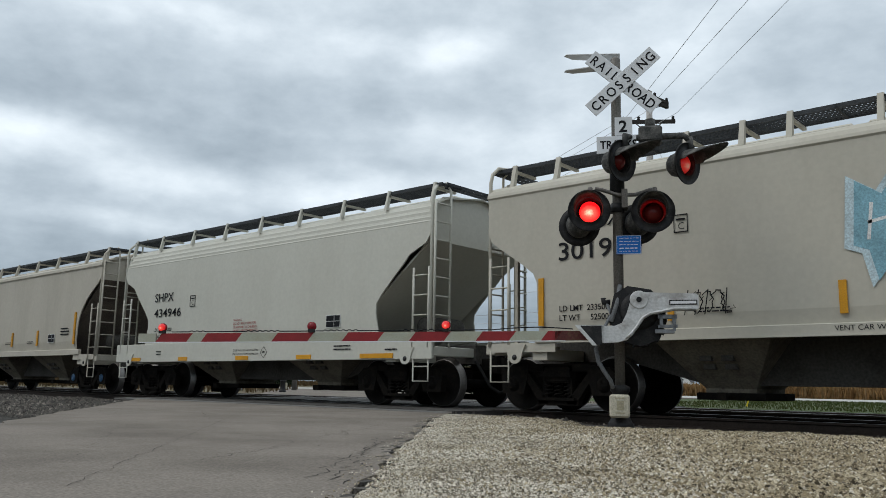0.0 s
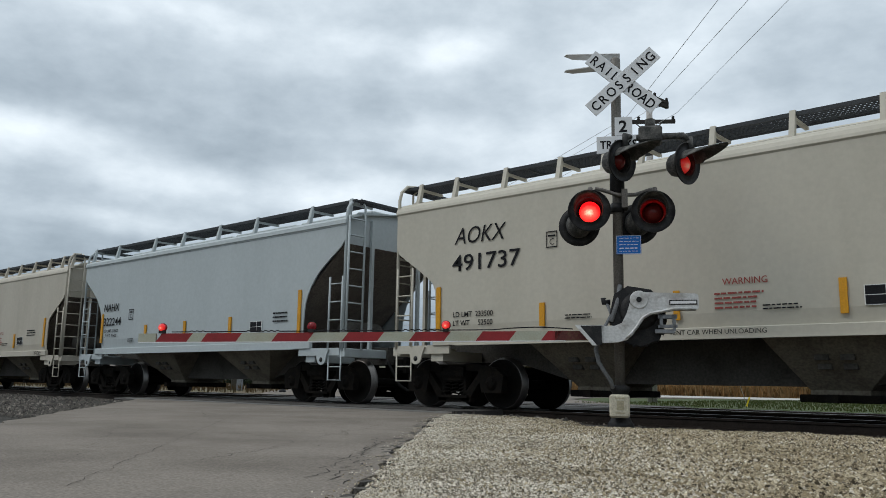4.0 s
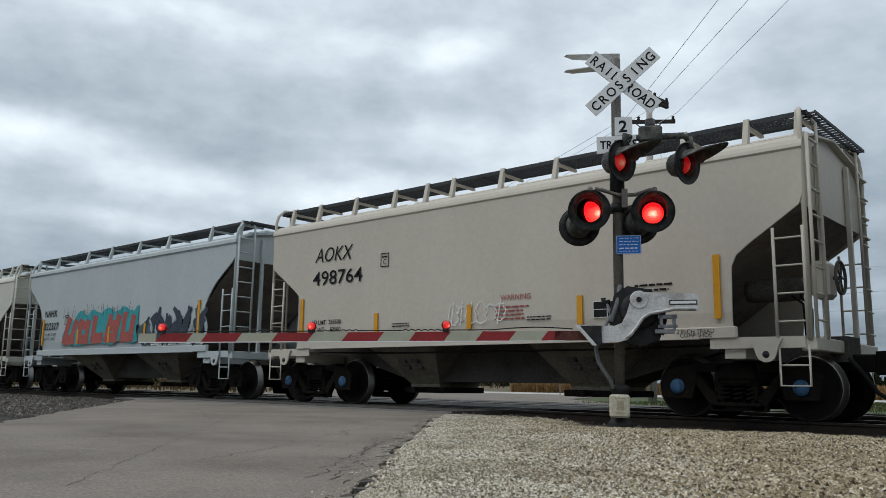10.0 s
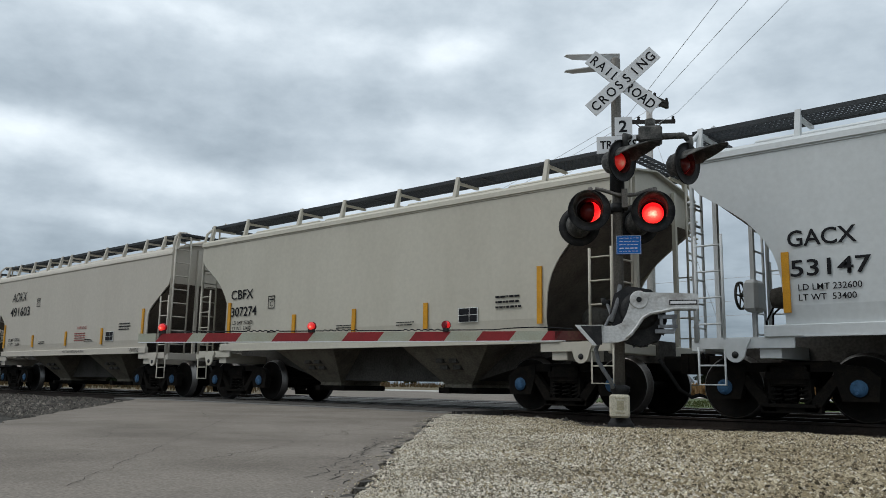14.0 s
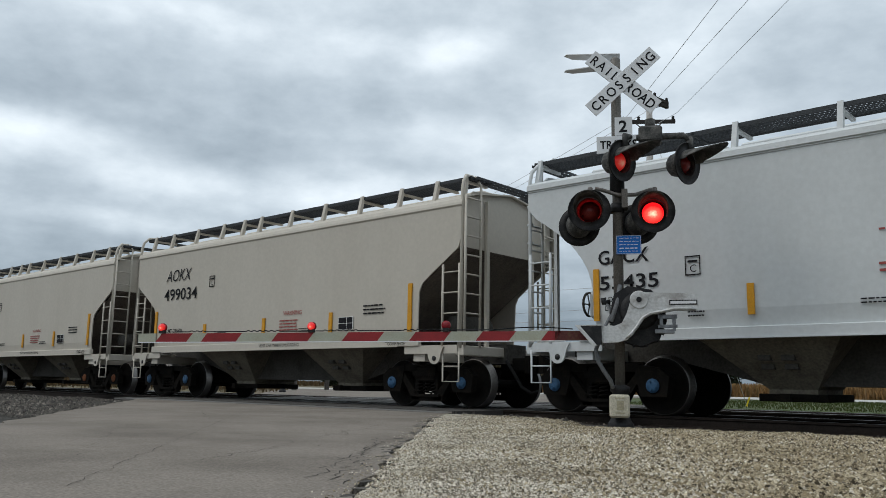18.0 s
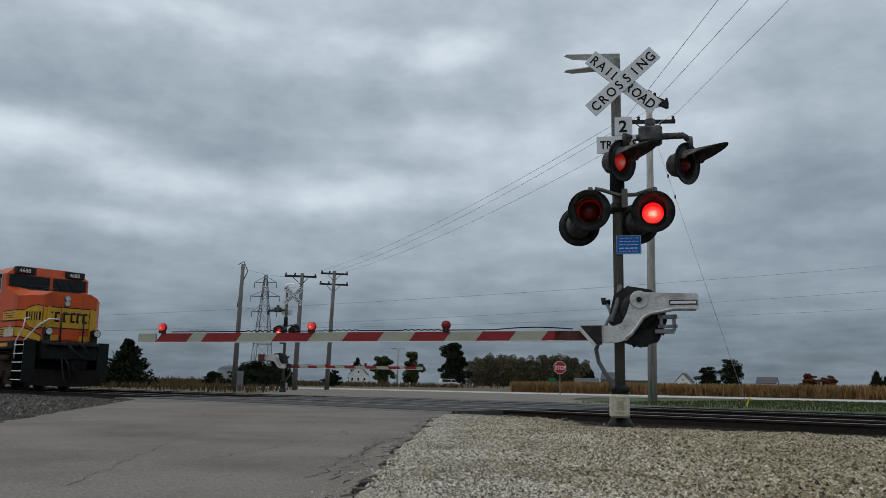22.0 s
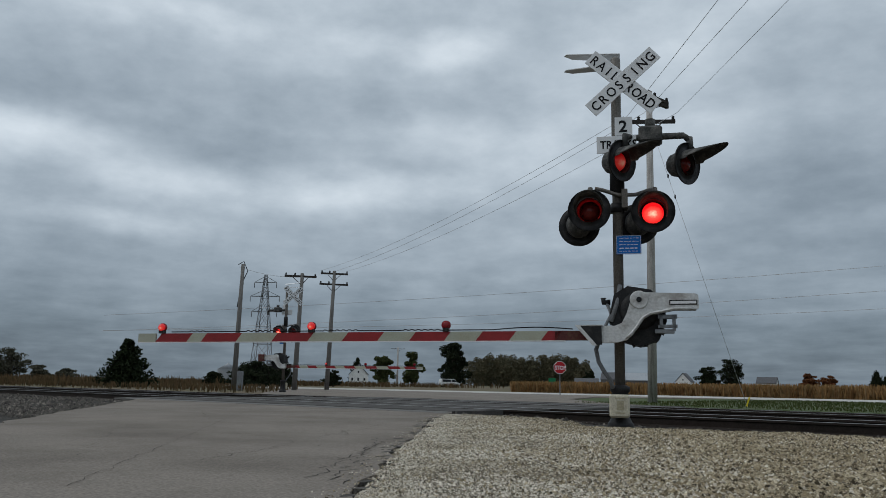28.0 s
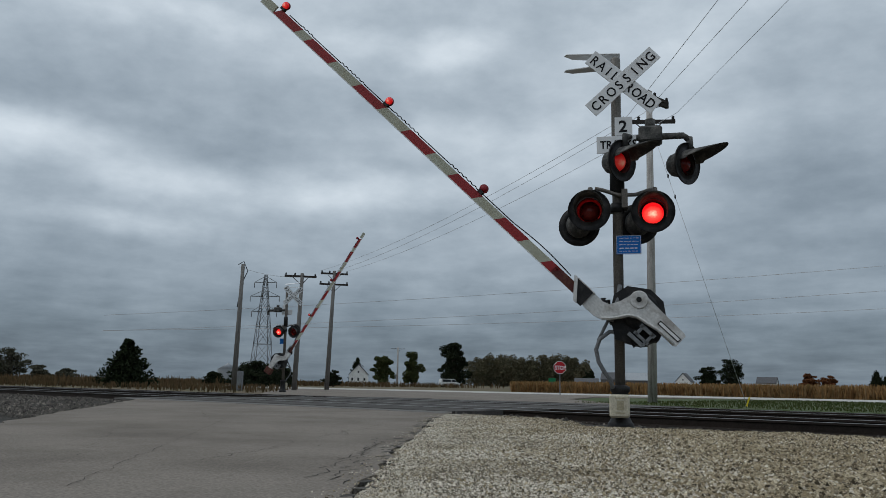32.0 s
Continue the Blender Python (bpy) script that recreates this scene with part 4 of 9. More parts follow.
def make_truck(car, x, shared):
    bm = B()
    box(bm, -0.26, 0.26, -1.2, 1.2, 0.50, 0.78, bevel=0.03)
    box(bm, -0.35, 0.35, -0.4, 0.4, 0.75, 0.88)
    tube(bm, [(-0.55, -0.9, 0.35), (-0.55, 0.9, 0.35)], 0.05, 8)
    tube(bm, [(0.55, -0.9, 0.35), (0.55, 0.9, 0.35)], 0.05, 8)
    if "truck" in shared:
        tr = again(shared["truck"], car, pose(x, 0, 0), "dark dusty two-axle freight truck")
    else:
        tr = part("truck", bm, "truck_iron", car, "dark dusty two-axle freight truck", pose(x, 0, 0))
        shared["truck"] = tr
    for nm, fn, spots in (("side_frame", sideframe, (0.0,)), ("spring", spring, (-0.2, 0.0, 0.2))):
        for s in (-1, 1):
            for x in spots:
                if (nm, s) in shared:
                    again(shared[nm, s], tr, pose(x, 0, 0))
                else:
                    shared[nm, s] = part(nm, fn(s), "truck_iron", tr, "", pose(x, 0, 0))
    for dx in (-0.925, 0.925):
        if "wheelset" in shared:
            again(shared["wheelset"], tr, pose(dx, 0, 0.475), "worn steel wheelset with painted bearing caps")
        else:
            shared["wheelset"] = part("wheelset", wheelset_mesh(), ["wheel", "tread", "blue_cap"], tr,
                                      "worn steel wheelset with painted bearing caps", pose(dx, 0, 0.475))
    return tr


SHARED = {}


def running_board(n_bars, w0=-1.36, w1=-0.74):
    bm = B()
    x0, x1 = -0.02, CAR + 0.02
    for y in (w0, w1 - 0.03):
        box(bm, x0, x1, y, y + 0.025, 4.385, 4.45)
    for k in range(1, 9):
        y = w0 + (w1 - w0) * k / 9
        box(bm, x0, x1, y, y + 0.012, 4.414, 4.424)
    step = (x1 - x0 - 0.35) / n_bars
    for k in range(n_bars):
        x = x0 + step * k
        vs = [bm.verts.new(p) for p in ((x, w0, 4.408), (x + 0.012, w0, 4.408), (x + 0.312, w1, 4.408), (x + 0.30, w1, 4.408),
                                        (x, w0, 4.43), (x + 0.012, w0, 4.43), (x + 0.312, w1, 4.43), (x + 0.30, w1, 4.43))]
        for q in ((0, 1, 2, 3), (7, 6, 5, 4), (0, 3, 7, 4), (1, 5, 6, 2)):
            bm.faces.new([vs[j] for j in q])
    for x in np.linspace(x0, x1 - 0.05, 5):
        box(bm, x, x + 0.04, w0, w1, 4.385, 4.448)
    bmesh.ops.recalc_face_normals(bm, faces=bm.faces[:])
    return bm


def cross_board():
    """The short walkway over the end of the roof."""
    bm = B()
    for x in (-0.12, 0.02, 0.16):
        box(bm, x, x + 0.02, -1.3, 1.3, 4.395, 4.44)
    for k in range(20):
        y = -1.3 + 2.56 * k / 19
        box(bm, -0.12, 0.17, y, y + 0.014, 4.40, 4.43)
    return bm


def ladder(bm, x0, x1, y, z0, z1, rungs, r=0.015, tall=None):
    tube(bm, [(x0, y, z0), (x0, y, tall or z1)], 0.024, 8)
    tube(bm, [(x1, y, z0), (x1, y, z1)], 0.024, 8)
    for k in range(rungs):
        z = z0 + (z1 - z0) * (k + 0.6) / rungs
        tube(bm, [(x0, y, z), (x1, y, z)], r, 6)


def end_parts(car, kind, flip, body_mat):
    """Everything at one end of the car; flip mirrors it to the other end (turned half round)."""
    m = Matrix() if not flip else pose(CAR, 0, 0, 0, 0, 180)

    def put(name, bm, mats, label="", side=0):
        key = (kind, name, side)
        if key in SHARED:
            bm.free()
            return again(SHARED[key], car, m, label)
        SHARED[key] = part(name, bm, mats, car, label, m)
        return SHARED[key]

    zt = {"angular": 3.06, "rounded": 3.45, "smooth": 3.27, "ribbed": 3.75}[kind]
    half = 1.52
    # end sheet under the roof
    bm = B()
    prism(bm, [(-half, zt), (half, zt), (half, 3.9), (1.15, 4.2), (0, 4.33), (-1.15, 4.2), (-half, 3.9)], "x", 0.10, 0.14)
    put("end_sheet", bm, body_mat, "dust-greyed end sheet")
    # slope sheet
    bm = B()
    a, b = (0.10, zt), (2.75, 1.20)
    dx, dz = 0.03, 0.03
    prism(bm, [(a[0], a[1]), (b[0], b[1]), (b[0] + dx, b[1] + dz), (a[0] + dx, a[1] + dz)], "y", -1.50, 1.50)
    put("slope_sheet", bm, body_mat if kind == "smooth" else "slope_dirt", "slope sheet below the end of the roof")
    # platform and end sill
    bm = B()
    box(bm, -0.05, 0.16, -1.58, 1.58, 0.98, 1.17, bevel=0.015)
    box(bm, 0.16, 1.25, -1.55, -1.15, 1.08, 1.12)
    box(bm, 0.16, 1.25, 1.15, 1.55, 1.08, 1.12)
    box(bm, 0.10, 1.45, -1.60, -1.56, 1.02, 1.18)
    box(bm, 0.10, 1.45, 1.56, 1.60, 1.02, 1.18)
    put("end_platform", bm, body_mat)
    # jacking pad at the bolster
    for s in (-1, 1):
        bm = B()
        arc = [(0.63 + 0.145 * math.cos(math.radians(a)), 0.965 + 0.145 * math.sin(math.radians(a))) for a in range(-20, -161, -20)]
        prism(bm, [(0.40, 1.15), (0.86, 1.15), (0.80, 1.04)] + arc + [(0.46, 1.04)], "y", s * 1.61, s * 1.64)
        lathe(bm, [(0.05, s * 1.638), (0.05, s * 1.645), (0.002, s * 1.646)], 14, "y", at=(0.63, 0, 0.93), mi=1)
        box(bm, 0.95, 1.25, s * 0.35, s * 1.545, 0.88, 1.075)
        put("jacking_pad", bm, [body_mat, "black_enamel"], "", s)
    # corner posts and end frame
    for s, nm in ((-1, "corner_post"), (1, "far_corner_post")):
        bm = B()
        top = 4.05 if kind == "angular" else 3.95
        tube(bm, [(0.03, s * 1.57, 1.12), (0.03, s * 1.57, top + 0.1), (0.04, s * 1.53, top + 0.28), (0.08, s * 1.40, top + 0.42), (0.12, s * 1.15, top + 0.44)], 0.034, 10)
        put(nm, bm, body_mat)
    if kind != "smooth":
        for s, nm in ((-1, "end_post"), (1, "far_end_post")):
            bm = B()
            box(bm, 0.02, 0.09, s * 0.72, s * 0.80, 1.12, 4.05)
            put(nm, bm, body_mat)
    # side ladder, on the near corner of each end
    bm = B()
    ladder(bm, 0.47, 0.06, -1.60, 1.15, 2.72, 4)
    put("side_ladder", bm, body_mat)
    for k in range(4):
        bm = B()
        z = 2.95 + k * 0.33
        tube(bm, [(0.06, -1.52, z), (-0.05, -1.52, z), (-0.05, -1.13, z)], 0.02, 6)
        put(("grab_iron", "upper_grab_iron", "high_grab_iron", "top_grab_iron")[k], bm, body_mat)
    bm = B()
    tube(bm, [(-0.02, -1.12, 1.15), (-0.02, -1.12, 4.35), (0.25, -1.12, 4.55)], 0.024, 8)
    for k in range(8):
        z = 1.35 + k * 0.37
        tube(bm, [(-0.02, -1.56, z), (-0.02, -1.12, z)], 0.015, 6)
    put("end_ladder", bm, body_mat)
    bm = B()
    tube(bm, [(-0.05, 1.10, 1.15), (-0.05, 1.10, 4.30), (0.1, 1.10, 4.50)], 0.026, 8)
    tube(bm, [(-0.05, 1.56, 1.15), (-0.05, 1.56, 4.05)], 0.026, 8)
    for k in range(8):
        z = 1.40 + k * 0.37
        tube(bm, [(-0.05, 1.56, z), (-0.05, 1.10, z)], 0.018, 6)
    put("tall_end_ladder", bm, body_mat)
    # far side ladder
    bm = B()
    ladder(bm, 0.47, 0.06, 1.60, 1.15, 2.72, 4)
    put("far_ladder", bm, body_mat)
    # stirrup steps
    for s in (-1, 1):
        bm = B()
        tube(bm, [(0.06, s * 1.58, 1.05), (0.06, s * 1.58, 0.50), (0.46, s * 1.58, 0.50), (0.46, s * 1.58, 1.05)], 0.018, 6)
        tube(bm, [(0.06, s * 1.58, 0.78), (0.46, s * 1.58, 0.78)], 0.014, 6)
        put("stirrup_step", bm, body_mat, "", s)
    # coupler
    bm = B()
    box(bm, -0.42, 0.2, -0.12, 0.12, 0.72, 0.98, bevel=0.02)
    prism(bm, [(-0.74, -0.20), (-0.60, -0.26), (-0.42, -0.14), (-0.42, 0.16), (-0.58, 0.24), (-0.66, 0.12), (-0.60, 0.02), (-0.74, -0.04)], "z", 0.68, 1.02)
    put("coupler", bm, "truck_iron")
    bm = B()
    tube(bm, [(-0.1, 0.32, 0.92), (-0.28, 0.34, 0.70), (-0.45, 0.30, 0.42), (-0.62, 0.22, 0.30), (-0.73, 0.16, 0.34)], 0.032, 8)
    tube(bm, [(-0.05, -1.2, 1.0), (-0.25, -0.7, 0.95), (-0.45, -0.2, 0.95)], 0.018, 6)
    put("air_hose", bm, "rubber")


def brake_gear(car, kind, body_mat):
    """Brake wheel, reservoir and cylinder, at the trailing end."""
    e = CAR - 12.05
    m = pose(CAR, 0, 0, 0, 0, 180)
    bm = B()
    lathe(bm, [(0.22, -0.02), (0.25, -0.02), (0.25, 0.02), (0.22, 0.02), (0.22, -0.02)], 20, "x", at=(12.22 + e, -0.75, 2.05), close=False)
    for k in range(5):
        a = 2 * math.pi * k / 5
        tube(bm, [(12.22 + e, -0.75, 2.05), (12.22 + e, -0.75 + 0.23 * math.cos(a), 2.05 + 0.23 * math.sin(a))], 0.014, 5)
    tube(bm, [(12.0 + e, -0.75, 2.05), (12.24 + e, -0.75, 2.05)], 0.03, 8)
    part("brake_wheel", bm, "underbody", car, "grey hand-brake wheel", m)
    bm = B()
    box(bm, 11.86 + e, 12.12 + e, -0.98, -0.55, 1.75, 2.3, bevel=0.06)
    part("brake_housing", bm, body_mat, car, "", m)
    bm = B()
    lathe(bm, [(0.02, -0.45), (0.16, -0.40), (0.18, -0.3), (0.18, 0.3), (0.16, 0.40), (0.02, 0.45)], 16, "x", at=(11.2, -0.55, 1.95))
    part("brake_cylinder", bm, "underbody", car, "", m)
    bm = B()
    lathe(bm, [(0.02, -0.6), (0.2, -0.55), (0.22, -0.45), (0.22, 0.45), (0.2, 0.55), (0.02, 0.6)], 16, "y", at=(0.95, 0.2, 1.62))
    part("air_reservoir", bm, "underbody", car, "", m)
    bm = B()
    tube(bm, [(11.4, -0.6, 1.9), (11.7, -0.8, 1.7), (11.72, -0.8, 1.15)], 0.018, 6)
    tube(bm, [(11.5, -0.5, 1.95), (11.85, -0.9, 1.6), (11.87, -1.0, 1.15)], 0.018, 6)
    tube(bm, [(1.0, -1.0, 1.12), (4.0, -1.48, 1.05), (9.0, -1.48, 1.05), (11.0, -1.0, 1.12)], 0.02, 6)
    part("brake_pipe", bm, "truck_iron", car, "", m)


def build_car(kind, label, paint):
    car = thing("hopper_car", pose(0, 0, 0), label, "hopper car", "cars of the train")
    if kind == "angular":
        prof = [(-1.575, 1.33), (-1.605, 1.55), (-1.61, 1.9), (-1.61, 3.82)]
        eave = [(-1.61, 3.82), (-1.635, 3.85), (-1.625, 3.90), (-1.595, 3.97), (-1.53, 4.03), (-1.40, 4.08), (-1.1, 4.16), (0, 4.32)]
    elif kind == "rounded":
        prof = [(-1.56, 1.32), (-1.60, 1.6), (-1.61, 2.2), (-1.60, 3.85)]
        eave = [(-1.60, 3.85), (-1.64, 3.87), (-1.63, 3.96), (-1.55, 4.02), (-1.42, 4.06), (-1.1, 4.16), (0, 4.32)]
    elif kind == "smooth":
        prof = [(-1.60, 1.40), (-1.612, 1.7), (-1.612, 2.6), (-1.60, 3.2), (-1.58, 3.62)]
        eave = [(-1.58, 3.62), (-1.585, 3.635), (-1.565, 3.66), (-1.565, 3.72), (-1.55, 3.735), (-1.535, 3.78), (-1.53, 3.84), (-1.51, 3.855),
                (-1.49, 3.90), (-1.48, 3.96), (-1.45, 3.98), (-1.40, 4.06), (-1.1, 4.18), (0, 4.34)]
    else:
        prof = [(-1.55, 1.48), (-1.55, 4.02)]
        eave = [(-1.55, 4.02), (-1.62, 4.03), (-1.62, 4.12), (-1.55, 4.16), (-1.1, 4.22), (0, 4.34)]
    for s in (-1, 1):
        bm = side_sheet(kind, prof)
        if s > 0:
            mirror_y(bm)
        part("side_panel", bm, paint, car)
    bm = B()
    full = eave + [(-y, z) for y, z in eave[-2::-1]]
    lo = [bm.verts.new((0.0, y, z)) for y, z in full]
    hi = [bm.verts.new((CAR, y, z)) for y, z in full]
    for k in range(len(full) - 1):
        bm.faces.new((lo[k], hi[k], hi[k + 1], lo[k + 1])).smooth = False
    lo2 = [bm.verts.new((0.0, y * 0.985, z - 0.03)) for y, z in full]
    hi2 = [bm.verts.new((CAR, y * 0.985, z - 0.03)) for y, z in full]
    for k in range(len(full) - 1):
        bm.faces.new((lo2[k], lo2[k + 1], hi2[k + 1], hi2[k]))
        bm.faces.new((lo[k], lo[k + 1], lo2[k + 1], lo2[k]))
        bm.faces.new((hi[k], hi2[k], hi2[k + 1], hi[k + 1]))
    bmesh.ops.recalc_face_normals(bm, faces=bm.faces[:])
    part("roof", bm, paint, car)
    # trough hatches along the middle of the roof
    bm = B()
    for k in range(4):
        box(bm, 0.6 + k * 2.8, 3.2 + k * 2.8, -0.42, 0.42, 4.30, 4.42, bevel=0.03)
    part("hatch_cover", bm, paint, car)
    # running boards
    bars = 170
    walk_key, cross_key = ("board", CAR), ("cross", CAR)
    if walk_key not in SHARED:
        SHARED[walk_key] = part("running_board", running_board(bars), "grating", car, "dark see-through steel walkway grating")
    else:
        again(SHARED[walk_key], car, Matrix(), "dark see-through steel walkway grating")
    again(SHARED[walk_key], car, pose(CAR, 0, 0, 0, 0, 180), "dark see-through steel walkway grating")
    if cross_key not in SHARED:
        SHARED[cross_key] = part("end_walkway", cross_board(), "grating", car)
    else:
        again(SHARED[cross_key], car, Matrix())
    again(SHARED[cross_key], car, pose(CAR, 0, 0, 0, 0, 180))
    xs = {"angular": [0.45, 1.4, 2.6, 3.8, 4.7, 5.4, 6.6, 7.8, 9.0, 10.2, 11.2, 11.95], "rounded": [0.12, 1.6, 3.7, 5.2, 6.9, 8.5, 10.6, 11.93],
          "smooth": [0.15, 1.6, 3.2, 4.7, 6.2, 7.7, 9.2, 10.6, 11.9], "ribbed": [0.3, 4.0, 7.8, 11.5]}[kind]
    bk = None
    bw = {"angular": 0.042, "rounded": 0.04, "smooth": 0.03, "ribbed": 0.025}[kind]
    for s in (-1, 1):
        for x in xs:
            mm = pose(x, 0, 0) if s < 0 else pose(x, 0, 0, 0, 0, 180)
            if bk is None:
                bm = B()
                prism(bm, [(-1.50, 4.02), (-1.40, 4.05), (-1.325, 4.47), (-1.39, 4.47)], "x", -bw, bw)
                box(bm, -0.03, 0.03, -1.40, -0.74, 4.33, 4.375)
                bk = part("bracket", bm, paint, car, m=mm)
            else:
                again(bk, car, mm)
    # underframe
    bm = B()
    box(bm, -0.1, CAR + 0.1, -0.33, 0.33, 0.86, 1.24)
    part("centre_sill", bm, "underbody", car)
    for s in (-1, 1):
        bm = B()
        if kind == "smooth":
            box(bm, -0.13, CAR + 0.05, s * 1.545, s * 1.615, 0.92, 1.41, bevel=0.01)
        elif kind == "ribbed":
            box(bm, 1.5, CAR - 1.5, s * 1.5, s * 1.60, 1.36, 1.50)
        else:
            box(bm, 1.05, CAR - 1.05, s * 1.535, s * 1.635, 1.17, 1.34, bevel=0.012)
            box(bm, 1.6, CAR - 1.6, s * 1.53, s * 1.65, 1.165, 1.185)
        part("side_sill", bm, paint, car)
    bays = {"angular": ((3.05, 5.08, 3.65, 4.45), (7.1, 9.3, 7.6, 8.4)), "rounded": ((2.9, 5.12, 3.75, 4.45), (7.0, 9.4, 7.6, 8.3)),
            "smooth": ((2.6, 5.2, 3.6, 4.4), (6.85, 9.45, 7.65, 8.45)), "ribbed": ((2.2, 5.9, 3.7, 4.6), (6.15, 9.85, 7.45, 8.35))}[kind]
    for a, b, c, d in bays:
        part("hopper_bay", hopper_bay(a, b, c, d, top=1.40 if kind == "ribbed" else 1.24), ["bay_dirt_shade", "underbody"], car,
             "sloping discharge hopper, dusty and with underside shade in its paint")
        bm = B()
        box(bm, c - 0.15, d + 0.15, -0.66, 0.66, 0.27, 0.385, bevel=0.015)
        tube(bm, [((c + d) / 2, -0.95, 0.33), ((c + d) / 2, 0.95, 0.33)], 0.035, 8)
        box(bm, (c + d) / 2 - 0.07, (c + d) / 2 + 0.07, -1.0, -0.9, 0.27, 0.39)
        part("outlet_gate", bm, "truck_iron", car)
    (a1, b1, c1, d1), (a2, b2, c2, d2) = bays
    for nm, xa, xb, xm in (("cross_ridge", d1, c2, None), ("end_pocket", 1.75, c1, a1), ("end_pocket", d2, CAR - 1.75, b2)):
        bm = B()
        if xm is None:
            prism(bm, [(xa - 0.1, 0.50), (xb + 0.1, 0.50), (xb + 0.1, 1.22), (xa - 0.1, 1.22)], "y", -0.56, 0.56)
        else:
            lo, hi = (xb, xa) if xm == a1 else (xa, xb)
            prism(bm, [(lo, 0.50), (lo, 1.22), (hi, 1.22), (hi, 1.02)], "y", -0.56, 0.56)
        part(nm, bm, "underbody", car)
    if kind == "ribbed":
        rib = None
        for x in (1.58, 2.56, 3.49, 4.52, 5.43, 6.45, 7.46, 8.42, 9.42, 10.42):
            for s in (-1, 1):
                if rib is None:
                    bm = B()
                    prism(bm, [(-0.07, -1.55), (-0.03, -1.625), (0.03, -1.625), (0.07, -1.55)], "z", 1.50, 4.05)
                    rib = part("rib", bm, paint, car, m=pose(x, 0, 0))
                else:
                    again(rib, car, pose(x, 0, 0) if s < 0 else pose(x, 0, 0, 0, 0, 180))
    for flip in (False, True):
        end_parts(car, kind, flip, paint)
    brake_gear(car, kind, paint)
    for x in (1.2, 10.8):
        make_truck(car, x, SHARED)
    return car


BODY_PARTS = ("side_panel", "end_sheet", "end_post", "far_end_post", "roof", "hatch_cover", "bracket", "side_sill", "end_platform", "jacking_pad", "corner_post", "side_ladder",
              "end_ladder", "tall_end_ladder", "far_ladder", "far_corner_post", "grab_iron", "upper_grab_iron", "high_grab_iron", "top_grab_iron", "stirrup_step", "brake_housing", "rib")


def repaint(car, paint, caps=None):
    """Gives a copy its own paint; its meshes stay shared."""
    for o in car.children_recursive:
        base = o.name.split(".")[0]
        if base in BODY_PARTS:
            o.material_slots[0].link = "OBJECT"
            o.material_slots[0].material = M[paint]
        if base == "wheelset":
            o.material_slots[2].link = "OBJECT"
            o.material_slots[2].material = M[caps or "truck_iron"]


FACE = -1.628


def mark(car, x, z, w, h, mat="yellow_mark", y=FACE, name="reflector"):
    bm = B()
    box(bm, x - w / 2, x + w / 2, y - (0.016 if name == "reflector" else 0.004), y + 0.012, z - h / 2, z + h / 2)
    return part(name, bm, mat, car)


def small_print(car, x, z, w, h, rows, mat="black_paint", seed=0, name="stencil"):
    """Writing too small to read: rows of plain bars."""
    rnd = random.Random(seed)
    bm = B()
    rh = h / rows
    for k in range(rows):
        c = x - w / 2
        end = x + w / 2 * rnd.uniform(0.6, 1.0)
        while c < end:
            n = rnd.uniform(0.06, 0.2) * w
            zz = z + h / 2 - (k + 0.5) * rh
            box(bm, c, min(c + n, end), FACE - 0.002, FACE + 0.006, zz - rh * 0.19, zz + rh * 0.19)
            c += n + w * 0.035
    return tagged(part(name, bm, mat, car), "rows of small faded stencil print", kind="stuff")


def consol(car, x, z, w=0.46, h=0.27):
    """The black stencil panel with a white frame."""
    bm = B()
    box(bm, x - w / 2, x + w / 2, FACE - 0.003, FACE + 0.01, z - h / 2, z + h / 2, 0)
    for a, b in ((-0.47, 0.06), (0.09, 0.47)):
        for c, d in ((-0.46, -0.02), (0.02, 0.46)):
            box(bm, x + a * w, x + b * w, FACE - 0.006, FACE - 0.002, z + c * h, z + d * h, 1)
    return part("data_panel", bm, ["white_paint", "black_paint"], car, "black and white service data panel")


def plate_c(car, x, z, s=0.2):
    bm = B()
    for a, b, c, d in ((-1, 1, 0.88, 1), (-1, 1, -1, -0.88), (-1, -0.9, -1, 1), (0.9, 1, -1, 1)):
        box(bm, x + a * s / 2, x + b * s / 2, FACE - 0.002, FACE + 0.006, z + c * s * 0.62, z + d * s * 0.62)
    box(bm, x - 0.32 * s, x + 0.32 * s, FACE - 0.002, FACE + 0.006, z + 0.22 * s, z + 0.34 * s)
    part("plate_stencil", bm, "black_paint", car)
    words("C", s * 0.5, x - s * 0.2, FACE - 0.003, z - s * 0.42, "black_paint", car)


def ribbon(bm, pts, w, y, mi=0, taper=True):
    """A flat painted stroke on the car's side."""
    last = None
    n = len(pts)
    for k, (x, z) in enumerate(pts):
        a, b = pts[max(0, k - 1)], pts[min(n - 1, k + 1)]
        dx, dz = b[0] - a[0], b[1] - a[1]
        l = math.hypot(dx, dz) or 1
        ww = w * (0.4 + 0.6 * math.sin(math.pi * (k + 0.5) / n)) if taper else w
        p = bm.verts.new((x - dz / l * ww, y, z + dx / l * ww))
        q = bm.verts.new((x + dz / l * ww, y, z - dx / l * ww))
        if last:
            f = bm.faces.new((last[0], last[1], q, p))
            f.material_index = mi
        last = (p, q)


